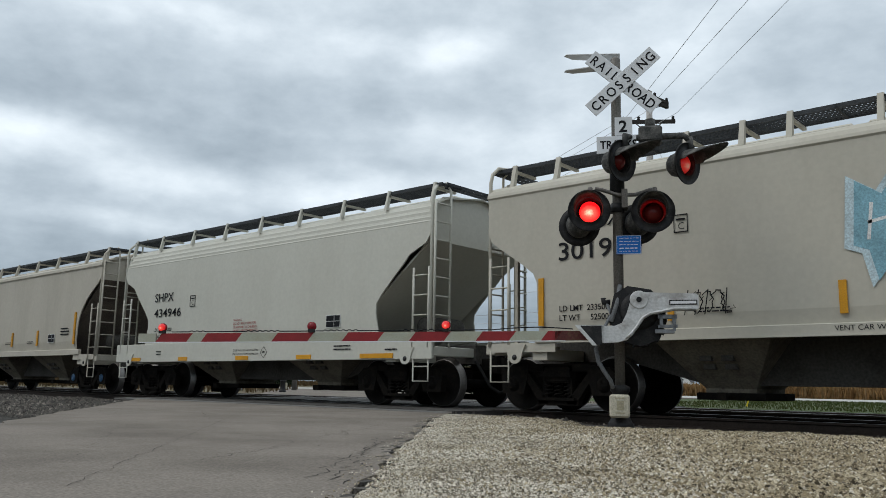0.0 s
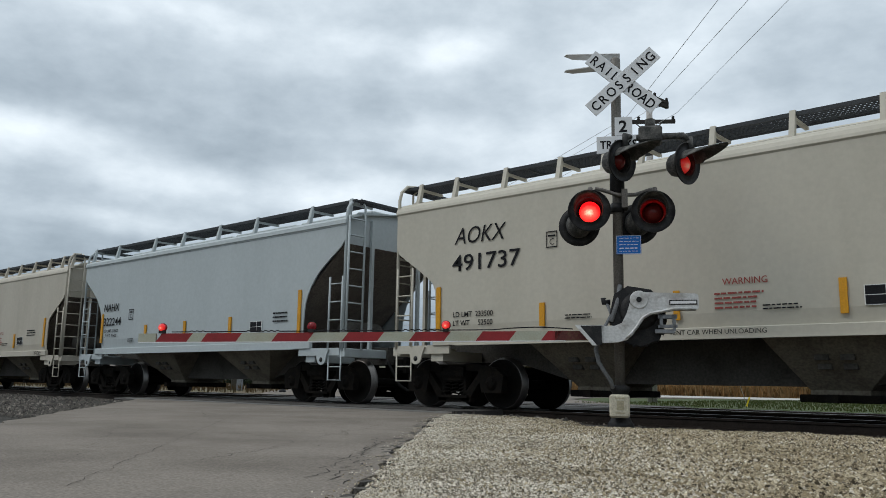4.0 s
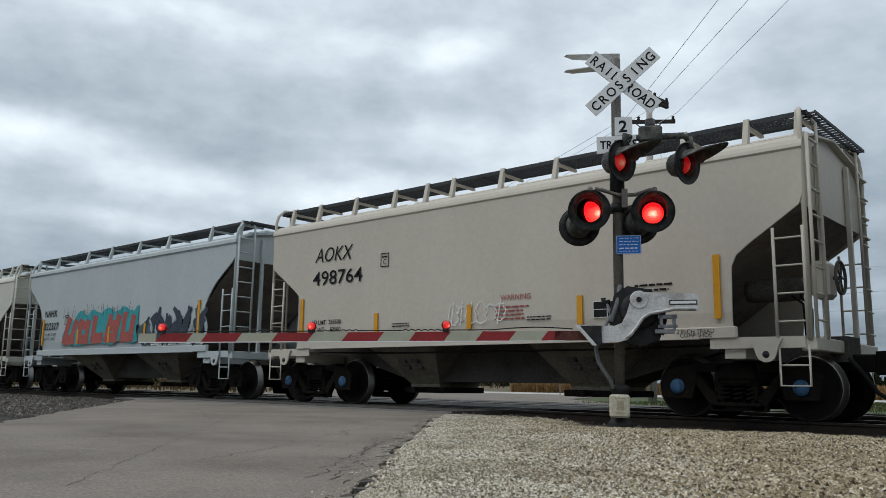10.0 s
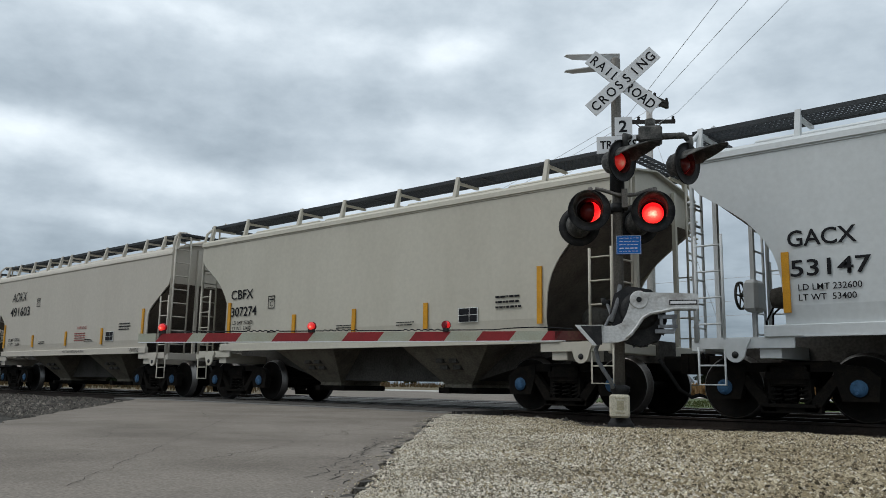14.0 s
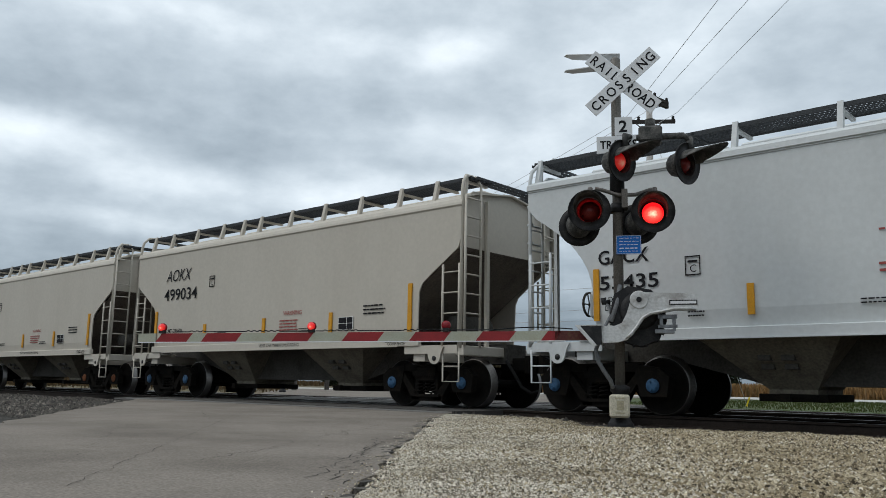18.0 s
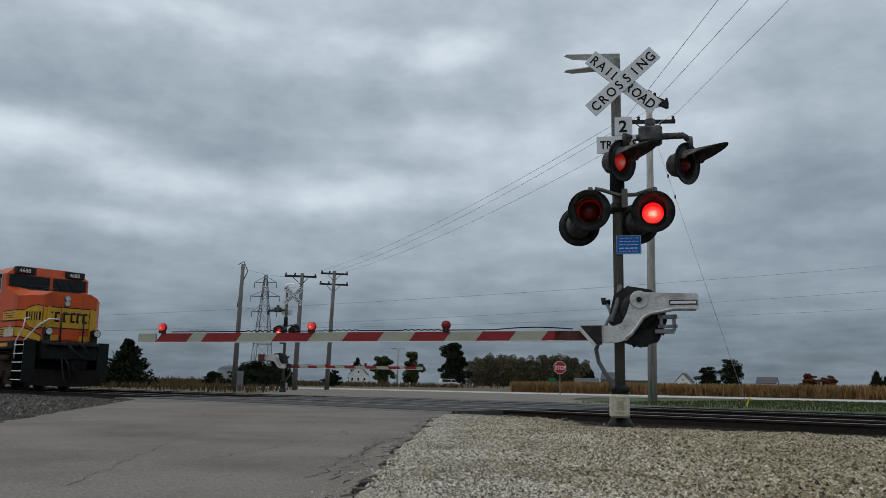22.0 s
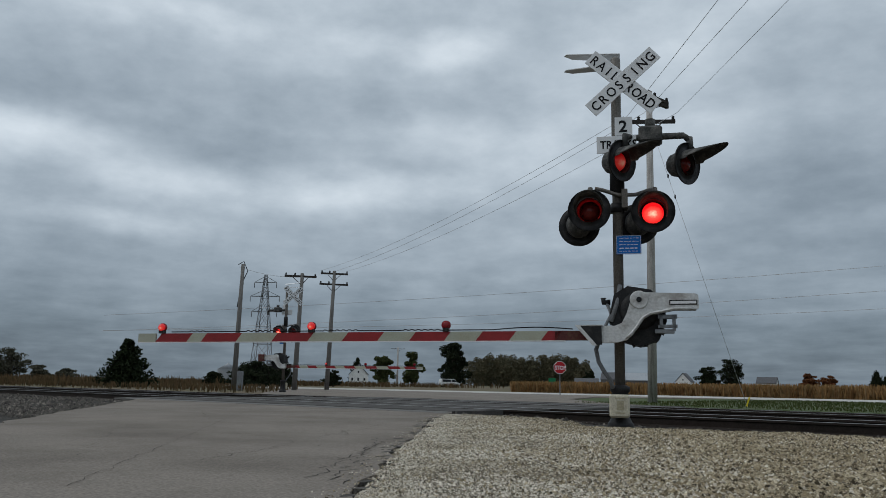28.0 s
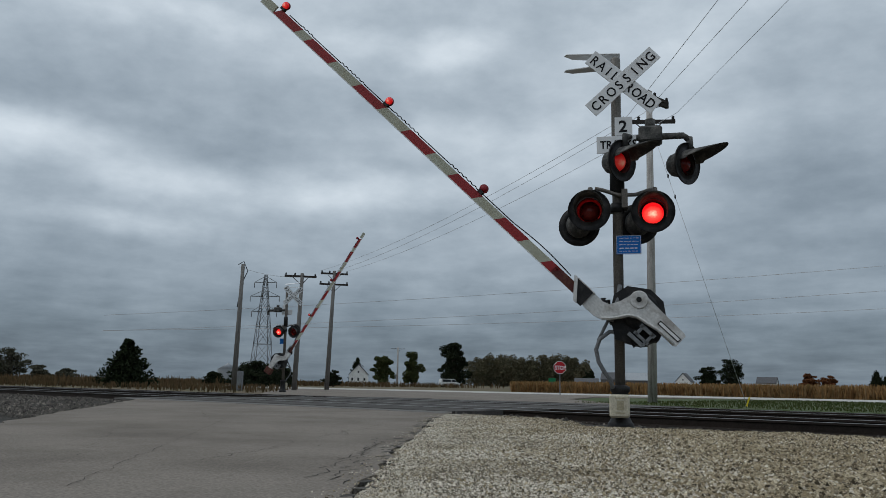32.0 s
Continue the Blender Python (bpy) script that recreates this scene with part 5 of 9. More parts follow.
def scrawl(car, x, z, w, h, n, stroke, mat, seed, name="graffiti"):
    """A quick sprayed tag: loops and strokes, no letters."""
    rnd = random.Random(seed)
    bm = B()
    for k in range(n):
        cx = x - w / 2 + w * (k + 0.5) / n
        a0, a1 = rnd.uniform(0, 6.28), rnd.uniform(3.5, 6.5)
        rx, rz = w / n * rnd.uniform(0.35, 0.7), h * rnd.uniform(0.28, 0.5)
        ribbon(bm, [(cx + rx * math.cos(a0 + a1 * t / 12) + rx * 0.25 * math.sin(3 * t), z + rz * math.sin(a0 + a1 * t / 12) * (1 if t % 5 else 0.8))
                    for t in range(13)], stroke, FACE - 0.003)
        if rnd.random() < 0.6:
            ribbon(bm, [(cx - rx * 0.5, z - h * 0.5), (cx + rx * rnd.uniform(-0.2, 0.6), z + h * 0.5)], stroke, FACE - 0.0035)
    part(name, bm, mat, car, "sprayed tag in loose strokes")


def crown_tag(car, x, z, w, h):
    """A pale blue sprayed shape, jagged above and with three points below, rimmed in a paler blue."""
    outline = [(0, 0.35), (0.03, 0.95), (0.2, 0.8), (0.28, 0.95), (0.45, 0.78), (0.56, 1.0), (0.62, 0.8), (0.95, 0.92), (0.9, 0.6), (0.66, 0.28), (0.6, 0.02),
               (0.5, 0.3), (0.38, 0.04), (0.3, 0.3), (0.15, 0.02), (0.1, 0.3)]
    for mat, grow, y in (("tag_pale", 1.07, 0.002), ("tag_blue", 0.95, 0.005)):
        bm = B()
        bm.faces.new([bm.verts.new((x + w * (0.48 + (u - 0.48) * grow), FACE - y, z + h * (0.5 + (v - 0.5) * grow))) for u, v in outline])
        bmesh.ops.triangulate(bm, faces=bm.faces[:])
        part("graffiti", bm, mat, car, "pale blue sprayed tag with a lighter rim")
    for pts in (((0.15, 0.72), (0.12, 0.4)), ((0.12, 0.55), (0.25, 0.58)), ((0.25, 0.75), (0.24, 0.4)), ((0.33, 0.7), (0.36, 0.42), (0.42, 0.6)),
                ((0.5, 0.72), (0.47, 0.5), (0.56, 0.5)), ((0.62, 0.72), (0.72, 0.8), (0.78, 0.66), (0.66, 0.58), (0.8, 0.52))):
        bm = B()
        ribbon(bm, [(x + w * u, z + h * v) for u, v in pts], 0.022, FACE - 0.007, taper=False)
        part("graffiti", bm, "white_paint", car, "white sprayed stroke")


def flow_piece(car, x, z, w, h, seed):
    """A dark sprayed piece of sweeping curved strokes."""
    rnd = random.Random(seed)
    for k in range(34):
        a = x - w / 2 + w * (k + 0.5) / 34 + rnd.uniform(-0.1, 0.1)
        bend, lean = rnd.uniform(-0.3, 0.3), rnd.uniform(-0.6, 0.6)
        z0, z1 = z - h * rnd.uniform(0.3, 0.55), z + h * rnd.uniform(0.05, 0.5)
        pts = [(a + lean * (t - 0.5) + bend * math.sin(math.pi * t), z0 + (z1 - z0) * t) for t in [q / 10 for q in range(11)]]
        bm = B()
        mat = ("tag_dark", "tag_teal_dark", "tag_dark", "tag_grey", "tag_dark", "tag_dark", "tag_dark")[k % 7]
        ribbon(bm, pts, rnd.uniform(0.08, 0.17) * (0.5 if mat == "tag_grey" else 1.0), FACE - 0.002 - 0.0003 * ((k * 7) % 34))
        part("graffiti", bm, mat, car, "sweeping dark sprayed stroke")


def sprayed_spikes(car, x, z, w, h, n, stroke, mat, seed):
    """Thin upward flicks of spray over a tag."""
    rnd = random.Random(seed)
    bm = B()
    for k in range(n):
        a = x - w / 2 + w * (k + rnd.random()) / n
        top = h * rnd.uniform(0.25, 1.0)
        lean = rnd.uniform(-0.10, 0.10)
        ribbon(bm, [(a, z - 0.12), (a + lean * 0.3, z + top * 0.4), (a + lean, z + top)], stroke * rnd.uniform(0.6, 1.2), FACE - 0.0035 - 0.0001 * (k % 7))
    tagged(part("spray_mark", bm, mat, car), "thin flicks of spray paint", kind="stuff")


def piece(car, x, z, w, h, fill, edge, seed, n):
    """A large sprayed piece: leaning blocky strokes on a ragged coloured ground."""
    rnd = random.Random(seed)
    cw = w / n
    ground = B()
    top, low = [], []
    steps = n * 6
    for k in range(steps + 1):
        px = x - w / 2 - 0.12 + (w + 0.24) * k / steps
        top.append((px + rnd.uniform(-0.05, 0.05), z + h * min(0.47, k * 0.12 - 0.2) + h * 0.07 * math.sin(k * 1.1) + h * rnd.uniform(-0.03, 0.05)))
        low.append((px + rnd.uniform(-0.04, 0.04), z - h * (0.44 + 0.10 * rnd.random())))
    for k in range(steps):
        ground.faces.new([ground.verts.new((a, FACE - 0.002, b)) for a, b in (low[k], low[k + 1], top[k + 1], top[k])])
    bmesh.ops.remove_doubles(ground, verts=ground.verts[:], dist=0.0005)
    part("graffiti", ground, edge, car, "ragged ground of a large sprayed mural")
    for k in range(n):
        cx = x - w / 2 + cw * (k + 0.5)
        lean = rnd.uniform(0.02, 0.20) * cw
        a, b = cx - 0.28 * cw, cx + 0.26 * cw
        y = FACE - 0.006 - 0.0012 * (k % 2)
        wd = 0.17 * cw
        zb = z - h * 0.46
        bars = [[(a - lean, zb), (a, z), (a + lean, z + h * rnd.uniform(0.22, 0.4))], [(a - 0.08, zb + 0.13 * h), (b + 0.1 * cw, zb + 0.13 * h + rnd.uniform(-0.03, 0.03))]]
        if k % 4 != 2:
            bars.append([(b - lean, zb), (b, z), (b + lean, z + h * rnd.uniform(0.18, 0.38))])
        if k % 2:
            bars.append([(a, z + rnd.uniform(-0.05, 0.1)), (b, z + rnd.uniform(-0.1, 0.1))])
        for q, pts in enumerate(bars):
            bm = B()
            ribbon(bm, pts, wd * rnd.uniform(0.8, 1.1), y - 0.0002 * q, taper=False)
            part("graffiti", bm, fill, car, "blocky red stroke of a large sprayed mural")


def letter_car(car, initials, number, style, ym, seed, num_z=2.54, ini_z=3.02, x=1.53, hgt=0.36, slant=0.25):
    """Reporting marks, load data, reflectors and small stencils on the near side."""
    if style == "angular":
        words_to(initials, 0.33, 1.57, 2.80, 3.07, "black_paint", car, 0.0, slant)
        words_to(number, 0.32, 1.52, 3.11, 2.56, "black_paint", car, 0.003)
        words("LD LMT  233500", 0.10, 1.55, FACE, 1.69, "black_paint", car, 0.002)
        words("LT WT     52500", 0.10, 1.55, FACE, 1.53, "black_paint", car, 0.002)
        plate_c(car, 3.77, 2.95, 0.23)
        for xx, h in ((1.19, 0.82), (3.57, 0.40), (6.03, 0.45), (8.40, 0.48), (10.75, 0.95)):
            mark(car, xx, 1.46 + h / 2, 0.10, h)
        small_print(car, 4.3, 1.60, 0.55, 0.10, 2, seed=seed)
        small_print(car, 7.6, 1.60, 0.55, 0.10, 2, seed=seed + 1)
        words("WARNING", 0.10, 6.75, FACE, 1.95, "red_stencil", car, 0.001)
        small_print(car, 7.0, 1.72, 0.75, 0.28, 4, "red_stencil", seed + 2)
        consol(car, 8.88, 1.69)
        small_print(car, 9.76, 1.95, 0.7, 0.24, 3, seed=seed + 3)
        words("2 INCH TREAD", 0.065, 10.1, -1.642, 1.255, "black_paint", car)
        words("COMP SHOE", 0.065, 10.15, -1.642, 1.195, "black_paint", car)
        words("VENT CAR WHEN UNLOADING", 0.075, 5.9, -1.642, 1.235, "black_paint", car)
    elif style == "rounded":
        words_to(initials, 0.235, 1.42, 2.33, 2.42, "black_paint", car, 0.004)
        words_to(number, 0.235, 1.44, 2.49 if len(number) > 4 else 2.0, 2.0, "black_paint", car, 0.004)
        words("LD LMT 232600", 0.09, 1.54, FACE, 1.80, "black_paint", car, 0.001)
        words("LT WT  53400", 0.09, 1.54, FACE, 1.66, "black_paint", car, 0.001)
        plate_c(car, 3.05, 2.28, 0.24)
        for xx, h in ((1.39, 0.85), (3.91, 0.45), (5.9, 0.48), (7.94, 0.5), (10.6, 1.0)):
            mark(car, xx, 1.50 + h / 2, 0.10, h)
        consol(car, 9.0, 1.72)
        small_print(car, 9.94, 1.92, 0.6, 0.28, 3, seed=seed + 3)
        small_print(car, 5.6, 1.62, 0.5, 0.10, 2, seed=seed)
        small_print(car, 7.4, 1.62, 0.5, 0.10, 2, seed=seed + 5)
        small_print(car, 3.1, 1.55, 0.3, 0.12, 2, seed=seed + 6)
    else:
        words_to(initials, 0.24, 1.80, 2.77, 2.55, "black_paint", car, 0.003)
        words("LD LMT  232300", 0.095, 1.86, FACE, 1.74, "black_paint", car, 0.002)
        words("LT WT     53700", 0.095, 1.86, FACE, 1.56, "black_paint", car, 0.002)
        words_to(number, 0.23, 1.82, 3.17 if len(number) > 4 else 2.7, 2.13, "black_paint", car, 0.003)
        plate_c(car, 3.70, 2.49, 0.24)
        for k, line in enumerate(("WARNING", "DO NOT APPLY VIBRATORS", "TO ANY PART OF CAR BODY", "EXCEPT VIBRATOR BRACKETS", "USE ON LOADED CAR ONLY")):
            words(line, 0.058, 5.58, FACE, 1.885 - 0.088 * k, "red_stencil", car, 0.001, 0, 0.92)
        words("CLOSE AND LOCK HATCH COVERS", 0.05, 5.62, -1.622, 1.155, "black_paint", car, 0.0, 0, 0.9)
        words("AND OUTLETS BEFORE MOVING CAR", 0.05, 5.60, -1.622, 1.065, "black_paint", car, 0.0, 0, 0.9)
        consol(car, 9.25, 1.75)
        for xx, w in ((1.0, 0.5), (3.4, 0.42), (6.0, 0.5), (8.3, 0.5), (10.6, 0.95)):
            mark(car, xx, 0.995, w, 0.095, y=-1.618)
        bm = B()
        for k in range(4):
            a, b = math.pi / 2 * k, math.pi / 2 * (k + 1)
            ribbon(bm, [(6.84 + 0.13 * math.cos(a), 1.12 + 0.13 * math.sin(a)), (6.84 + 0.13 * math.cos(b), 1.12 + 0.13 * math.sin(b))], 0.007, -1.62, taper=False)
        for k in range(3):
            ribbon(bm, [(6.80 + 0.03 * k, 1.10), (6.815 + 0.03 * k, 1.15)], 0.009, -1.62, taper=False)
        part("diamond_mark", bm, "black_paint", car, "small diamond-shaped maker's mark")
        small_print(car, 2.2, 1.16, 0.25, 0.14, 2, seed=seed + 10)
        small_print(car, 9.6, 1.18, 0.6, 0.14, 2, seed=seed + 11)
        small_print(car, 11.2, 1.12, 0.7, 0.08, 1, seed=seed + 12)


TRAIN0, PITCH = -22.573, 13.516
# index in the train: body type, paint, reporting mark, number, bearing cap colour, label
CARS = [
    (-1, "rounded", "beige", "CBFX", "307", "blue_cap", "beige two-bay covered hopper car with faint weathered panel lines"),
    (0, "smooth", "white", "SHPX", "434946", None, "smooth off-white covered hopper car with a deep white side sill"),
    (1, "angular", "cream", "MWCX", "301984", None, "dusty cream covered hopper car with a pale blue sprayed tag"),
    (2, "smooth", "white", "SHPX", "435292", "blue_cap", "smooth off-white covered hopper car with a deep white side sill"),
    (3, "angular", "beige", "MWCX", "301895", None, "dirt-streaked beige covered hopper car with slanted initials"),
    (4, "rounded", "bluegrey", "NAHX", "322244", None, "clean blue-grey covered hopper car with arched end openings"),
    (5, "angular", "cream", "AOKX", "491737", None, "dusty cream covered hopper car with slanted initials"),
    (6, "smooth", "white", "SHQX", "3125", "blue_cap", "smooth off-white covered hopper car with faint scribbles on its side"),
    (7, "angular", "cream", "AOKX", "498971", "blue_cap", "cream covered hopper car with large slanted initials"),
    (8, "angular", "white", "MWCX", "301369", None, "off-white covered hopper car with a small black sprayed tag"),
    (9, "angular", "white", "MWCX", "301587", None, "off-white covered hopper car with slanted initials"),
    (10, "rounded", "bluegrey", "NAHX", "322327", None, "blue-grey covered hopper car with a red and teal sprayed mural"),
    (11, "angular", "tan", "AOKX", "498764", "blue_cap", "tan covered hopper car with a white scribble on its side"),
    (12, "rounded", "bluegrey", "NAHX", "322401", None, "clean blue-grey covered hopper car with arched end openings"),
    (13, "ribbed", "rusty", "MCEX", "350670", None, "rust-streaked cream hopper car with outside posts and black tags"),
    (14, "angular", "tan", "AOKX", "491603", "blue_cap", "tan covered hopper car with slanted initials"),
    (15, "rounded", "cream", "CBFX", "307274", "blue_cap", "cream covered hopper car with arched end openings"),
    (16, "rounded", "palegrey", "GACX", "53147", "blue_cap", "pale grey covered hopper car with a large dark emblem"),
    (17, "rounded", "cream", "HWCX", "12239", "blue_cap", "dusty cream covered hopper car with arched end openings"),
    (18, "angular", "tan", "MWCX", "300775", "orange_cap", "tan covered hopper car with slanted initials"),
    (19, "angular", "tan", "AOKX", "499034", "blue_cap", "tan covered hopper car with large slanted initials"),
    (20, "rounded", "palegrey", "GACX", "53435", "blue_cap", "pale grey covered hopper car with a large dark slanted emblem"),
]


def emblem(car, x, z, h, n=4):
    """The owner's mark as four plain leaning blocks."""
    bm = B()
    w = h * 0.78
    for k in range(n):
        x0 = x + k * (w + 0.06)
        for za, zb in ((0.0, 0.42), (0.56, 1.0)):
            q = [(x0 + 0.28 * h * za, z + h * za), (x0 + w * 0.9 + 0.28 * h * za, z + h * za),
                 (x0 + w * 0.9 + 0.28 * h * zb, z + h * zb), (x0 + 0.28 * h * zb, z + h * zb)]
            bm.faces.new([bm.verts.new((c, FACE - 0.003, d)) for c, d in q])
        q = [(x0 + (0.1 if k % 2 else 0.55) * w + 0.1, z + 0.42 * h), (x0 + (0.4 if k % 2 else 0.85) * w + 0.1, z + 0.42 * h),
             (x0 + (0.4 if k % 2 else 0.85) * w + 0.14, z + 0.56 * h), (x0 + (0.1 if k % 2 else 0.55) * w + 0.14, z + 0.56 * h)]
        bm.faces.new([bm.verts.new((c, FACE - 0.003, d)) for c, d in q])
    part("emblem", bm, "black_paint", car, "dark owner's emblem in leaning blocks")


def build_train():
    global CAR
    made, cars = {}, {}
    for n, kind, paint, ini, num, caps, label in CARS:
        if kind not in made:
            CAR = 11.75 if kind == "ribbed" else 12.05
            made[kind] = build_car(kind, label, paint)
            CAR = 12.05
            cars[n] = made[kind]
            cars[n]["clean"] = 1
        else:
            cars[n] = copy_thing(made[kind], Matrix())
            tagged(cars[n], label)
        repaint(cars[n], paint, caps)
    for n, kind, paint, ini, num, caps, label in CARS:
        car = cars[n]
        if "clean" in car:
            del car["clean"]
        if kind == "ribbed":
            words(ini[:2], 0.26, 1.81, FACE, 2.49, "black_paint", car, 0.003)
            words(ini[2:], 0.26, 2.83, FACE, 2.49, "black_paint", car, 0.004)
            words(num[:3], 0.26, 1.71, FACE, 2.05, "black_paint", car, 0.004)
            words(num[3:], 0.26, 2.71, FACE, 2.05, "black_paint", car, 0.004)
            words("LD LMT", 0.11, 1.85, FACE, 1.83, "black_paint", car)
            words("LT WT", 0.11, 1.85, FACE, 1.66, "black_paint", car)
            mark(car, 2.95, 1.80, 0.55, 0.42, "bluegrey", name="fresh_paint_patch")
            for xx, h in ((1.45, 0.9), (3.5, 0.5), (6.42, 0.5), (8.9, 0.55), (10.3, 0.9)):
                mark(car, xx, 1.52 + h / 2, 0.11, h)
            scrawl(car, 3.85, 1.74, 0.62, 0.42, 4, 0.020, "black_paint", 31)
            scrawl(car, 5.0, 1.76, 0.7, 0.45, 4, 0.020, "black_paint", 35)
            scrawl(car, 6.95, 1.80, 0.85, 0.56, 5, 0.024, "black_paint", 32)
            scrawl(car, 7.95, 1.78, 0.85, 0.52, 5, 0.024, "black_paint", 33)
            consol(car, 9.05, 1.9, 0.5, 0.34)
            small_print(car, 9.1, 2.6, 0.5, 0.36, 3, seed=34)
        else:
            letter_car(car, ini, num, kind, None, 40 + 7 * n)
        if n in (11, 13):
            # coupled the other way round: hand brake at the trailing end
            for o in car.children:
                if o.name.split(".")[0] in ("brake_wheel", "brake_housing", "brake_cylinder", "air_reservoir", "brake_pipe"):
                    o.matrix_basis = Matrix()
        if n == 1:
            crown_tag(car, 6.15, 1.80, 2.0, 1.55)
            scrawl(car, 9.5, 1.74, 0.75, 0.40, 5, 0.012, "number_brown", 61)
            scrawl(car, 10.3, 1.72, 0.5, 0.26, 4, 0.009, "red_stencil", 62)
            scrawl(car, 4.15, 1.72, 0.8, 0.38, 5, 0.010, "black_paint", 6)
        if n == 8:
            words_to("PHORES", 0.42, 4.52, 6.02, 1.98, "black_paint", car, 0.022)
            sprayed_spikes(car, 5.27, 2.38, 1.45, 0.17, 26, 0.012, "black_paint", 7)
        if n == 10:
            piece(car, 5.2, 1.97, 4.5, 1.0, "tag_red", "tag_teal", 5, 5)
            flow_piece(car, 9.35, 1.92, 3.3, 1.0, 9)
            sprayed_spikes(car, 5.0, 2.42, 4.6, 0.30, 22, 0.011, "tag_dark", 17)
            scrawl(car, 9.6, 1.45, 2.6, 0.2, 9, 0.012, "white_paint", 12)
        if n == 11:
            scrawl(car, 6.2, 1.75, 1.3, 0.45, 6, 0.012, "white_paint", 13)
        if n == 6:
            scrawl(car, 7.0, 2.0, 1.9, 0.55, 5, 0.006, "underbody", 14)
            scrawl(car, 3.9, 1.8, 0.7, 0.4, 4, 0.006, "red_stencil", 15)
        if n == 16:
            emblem(car, 8.2, 3.05, 0.5)
            words("DO NOT HAMMER ON CAR", 0.09, 5.9, FACE, 2.65, "red_stencil", car, 0.001)
            words("OPEN HATCH COVERS", 0.075, 6.05, FACE, 2.28, "red_stencil", car)
            words("BEFORE UNLOADING CAR", 0.075, 6.0, FACE, 2.14, "red_stencil", car)
        if n == 20:
            emblem(car, 8.97, 3.28, 0.47)
            small_print(car, 6.0, 2.55, 0.75, 0.07, 1, "red_stencil", 50)
            small_print(car, 5.95, 2.05, 0.7, 0.18, 2, "red_stencil", 51)
    return cars


TRAIN_CARS = build_train()

# ---- the locomotive ----


def loco_wheelset():
    bm = B()
    for s in (-1, 1):
        prof = [(0.10, 0.69), (0.45, 0.70), (0.59, 0.685), (0.59, 0.715), (0.56, 0.73), (0.555, 0.83), (0.47, 0.835), (0.42, 0.79), (0.2, 0.775), (0.1, 0.86)]
        lathe(bm, [(r, s * y) for r, y in prof], 32, "y", mis=[0, 0, 1, 1, 1, 0, 0, 0, 0])
        lathe(bm, [(0.12, s * 1.12), (0.17, s * 1.13), (0.17, s * 1.27), (0.12, s * 1.29), (0.03, s * 1.30)], 14, "y", mis=[0, 0, 2, 2])
    tube(bm, [(0, -1.12, 0), (0, 1.12, 0)], 0.1, 12)
    return bm


def loco_truck(root, x, first=None):
    if first:
        tr = again(first, root, pose(x, 0, 0), "dirt-brown three-axle locomotive truck")
        for c in [c for c in first.children]:
            again(c, tr, c.matrix_basis.copy())
        return tr
    bm = B()
    box(bm, -2.6, 2.6, -0.9, 0.9, 0.75, 0.95)
    for a in (-1.2, 1.2):
        box(bm, a - 0.5, a + 0.5, -0.6, 0.6, 0.3, 0.85, bevel=0.05)
    tr = part("truck", bm, "loco_brown", root, "dirt-brown three-axle locomotive truck", pose(x, 0, 0))
    for s in (-1, 1):
        bm = B()
        top = [(-3.05, 0.98), (-2.7, 1.12), (-1.5, 1.08), (-1.1, 1.16), (1.1, 1.16), (1.5, 1.08), (2.7, 1.12), (3.05, 0.98), (3.0, 0.76), (2.65, 0.62),
               (1.75, 0.60), (1.45, 0.46), (0.75, 0.46), (0.45, 0.62), (-0.45, 0.62), (-0.75, 0.46), (-1.45, 0.46), (-1.75, 0.60), (-2.65, 0.62), (-3.0, 0.76)]
        prism(bm, top, "y", s * 1.12, s * 1.26)
        for a in (-2.17, 0.0, 2.17):
            prism(bm, [(a - 0.34, 0.80), (a - 0.40, 0.30), (a - 0.28, 0.22), (a + 0.28, 0.22), (a + 0.40, 0.30), (a + 0.34, 0.80)], "y", s * 1.14, s * 1.25)
            for dx in (-0.5, 0.5):
                for k in range(5):
                    lathe(bm, [(0.08, 0.42 + k * 0.06), (0.13, 0.43 + k * 0.06), (0.13, 0.455 + k * 0.06), (0.08, 0.47 + k * 0.06)], 10, "z",
                          at=(a + dx, s * 1.2, 0))
        for a in (-1.1, 1.1):
            lathe(bm, [(0.07, s * 1.262), (0.07, s * 1.268)], 12, "y", at=(a, 0, 0.92), mi=1)
        part("truck_frame", bm, ["loco_brown", "black_paint"], tr)
        bm = B()
        for a in (-2.6, -0.55, 1.6):
            tube(bm, [(a, s * 1.32, 1.14), (a + 0.9, s * 1.32, 1.14)], 0.12, 12)
            tube(bm, [(a + 0.9, s * 1.32, 1.14), (a + 1.15, s * 1.32, 1.02)], 0.035, 6)
        tube(bm, [(-2.9, s * 1.35, 1.28), (0, s * 1.36, 1.24), (2.9, s * 1.35, 1.28)], 0.025, 6)
        part("brake_cylinder", bm, "loco_brown", tr)
    ws = None
    for a in (-2.17, 0.0, 2.17):
        if ws is None:
            ws = part("wheelset", loco_wheelset(), ["wheel", "tread", "loco_brown"], tr, "large worn driving wheelset", pose(a, 0, 0.56))
        else:
            again(ws, tr, pose(a, 0, 0.56), "large worn driving wheelset")
    return tr


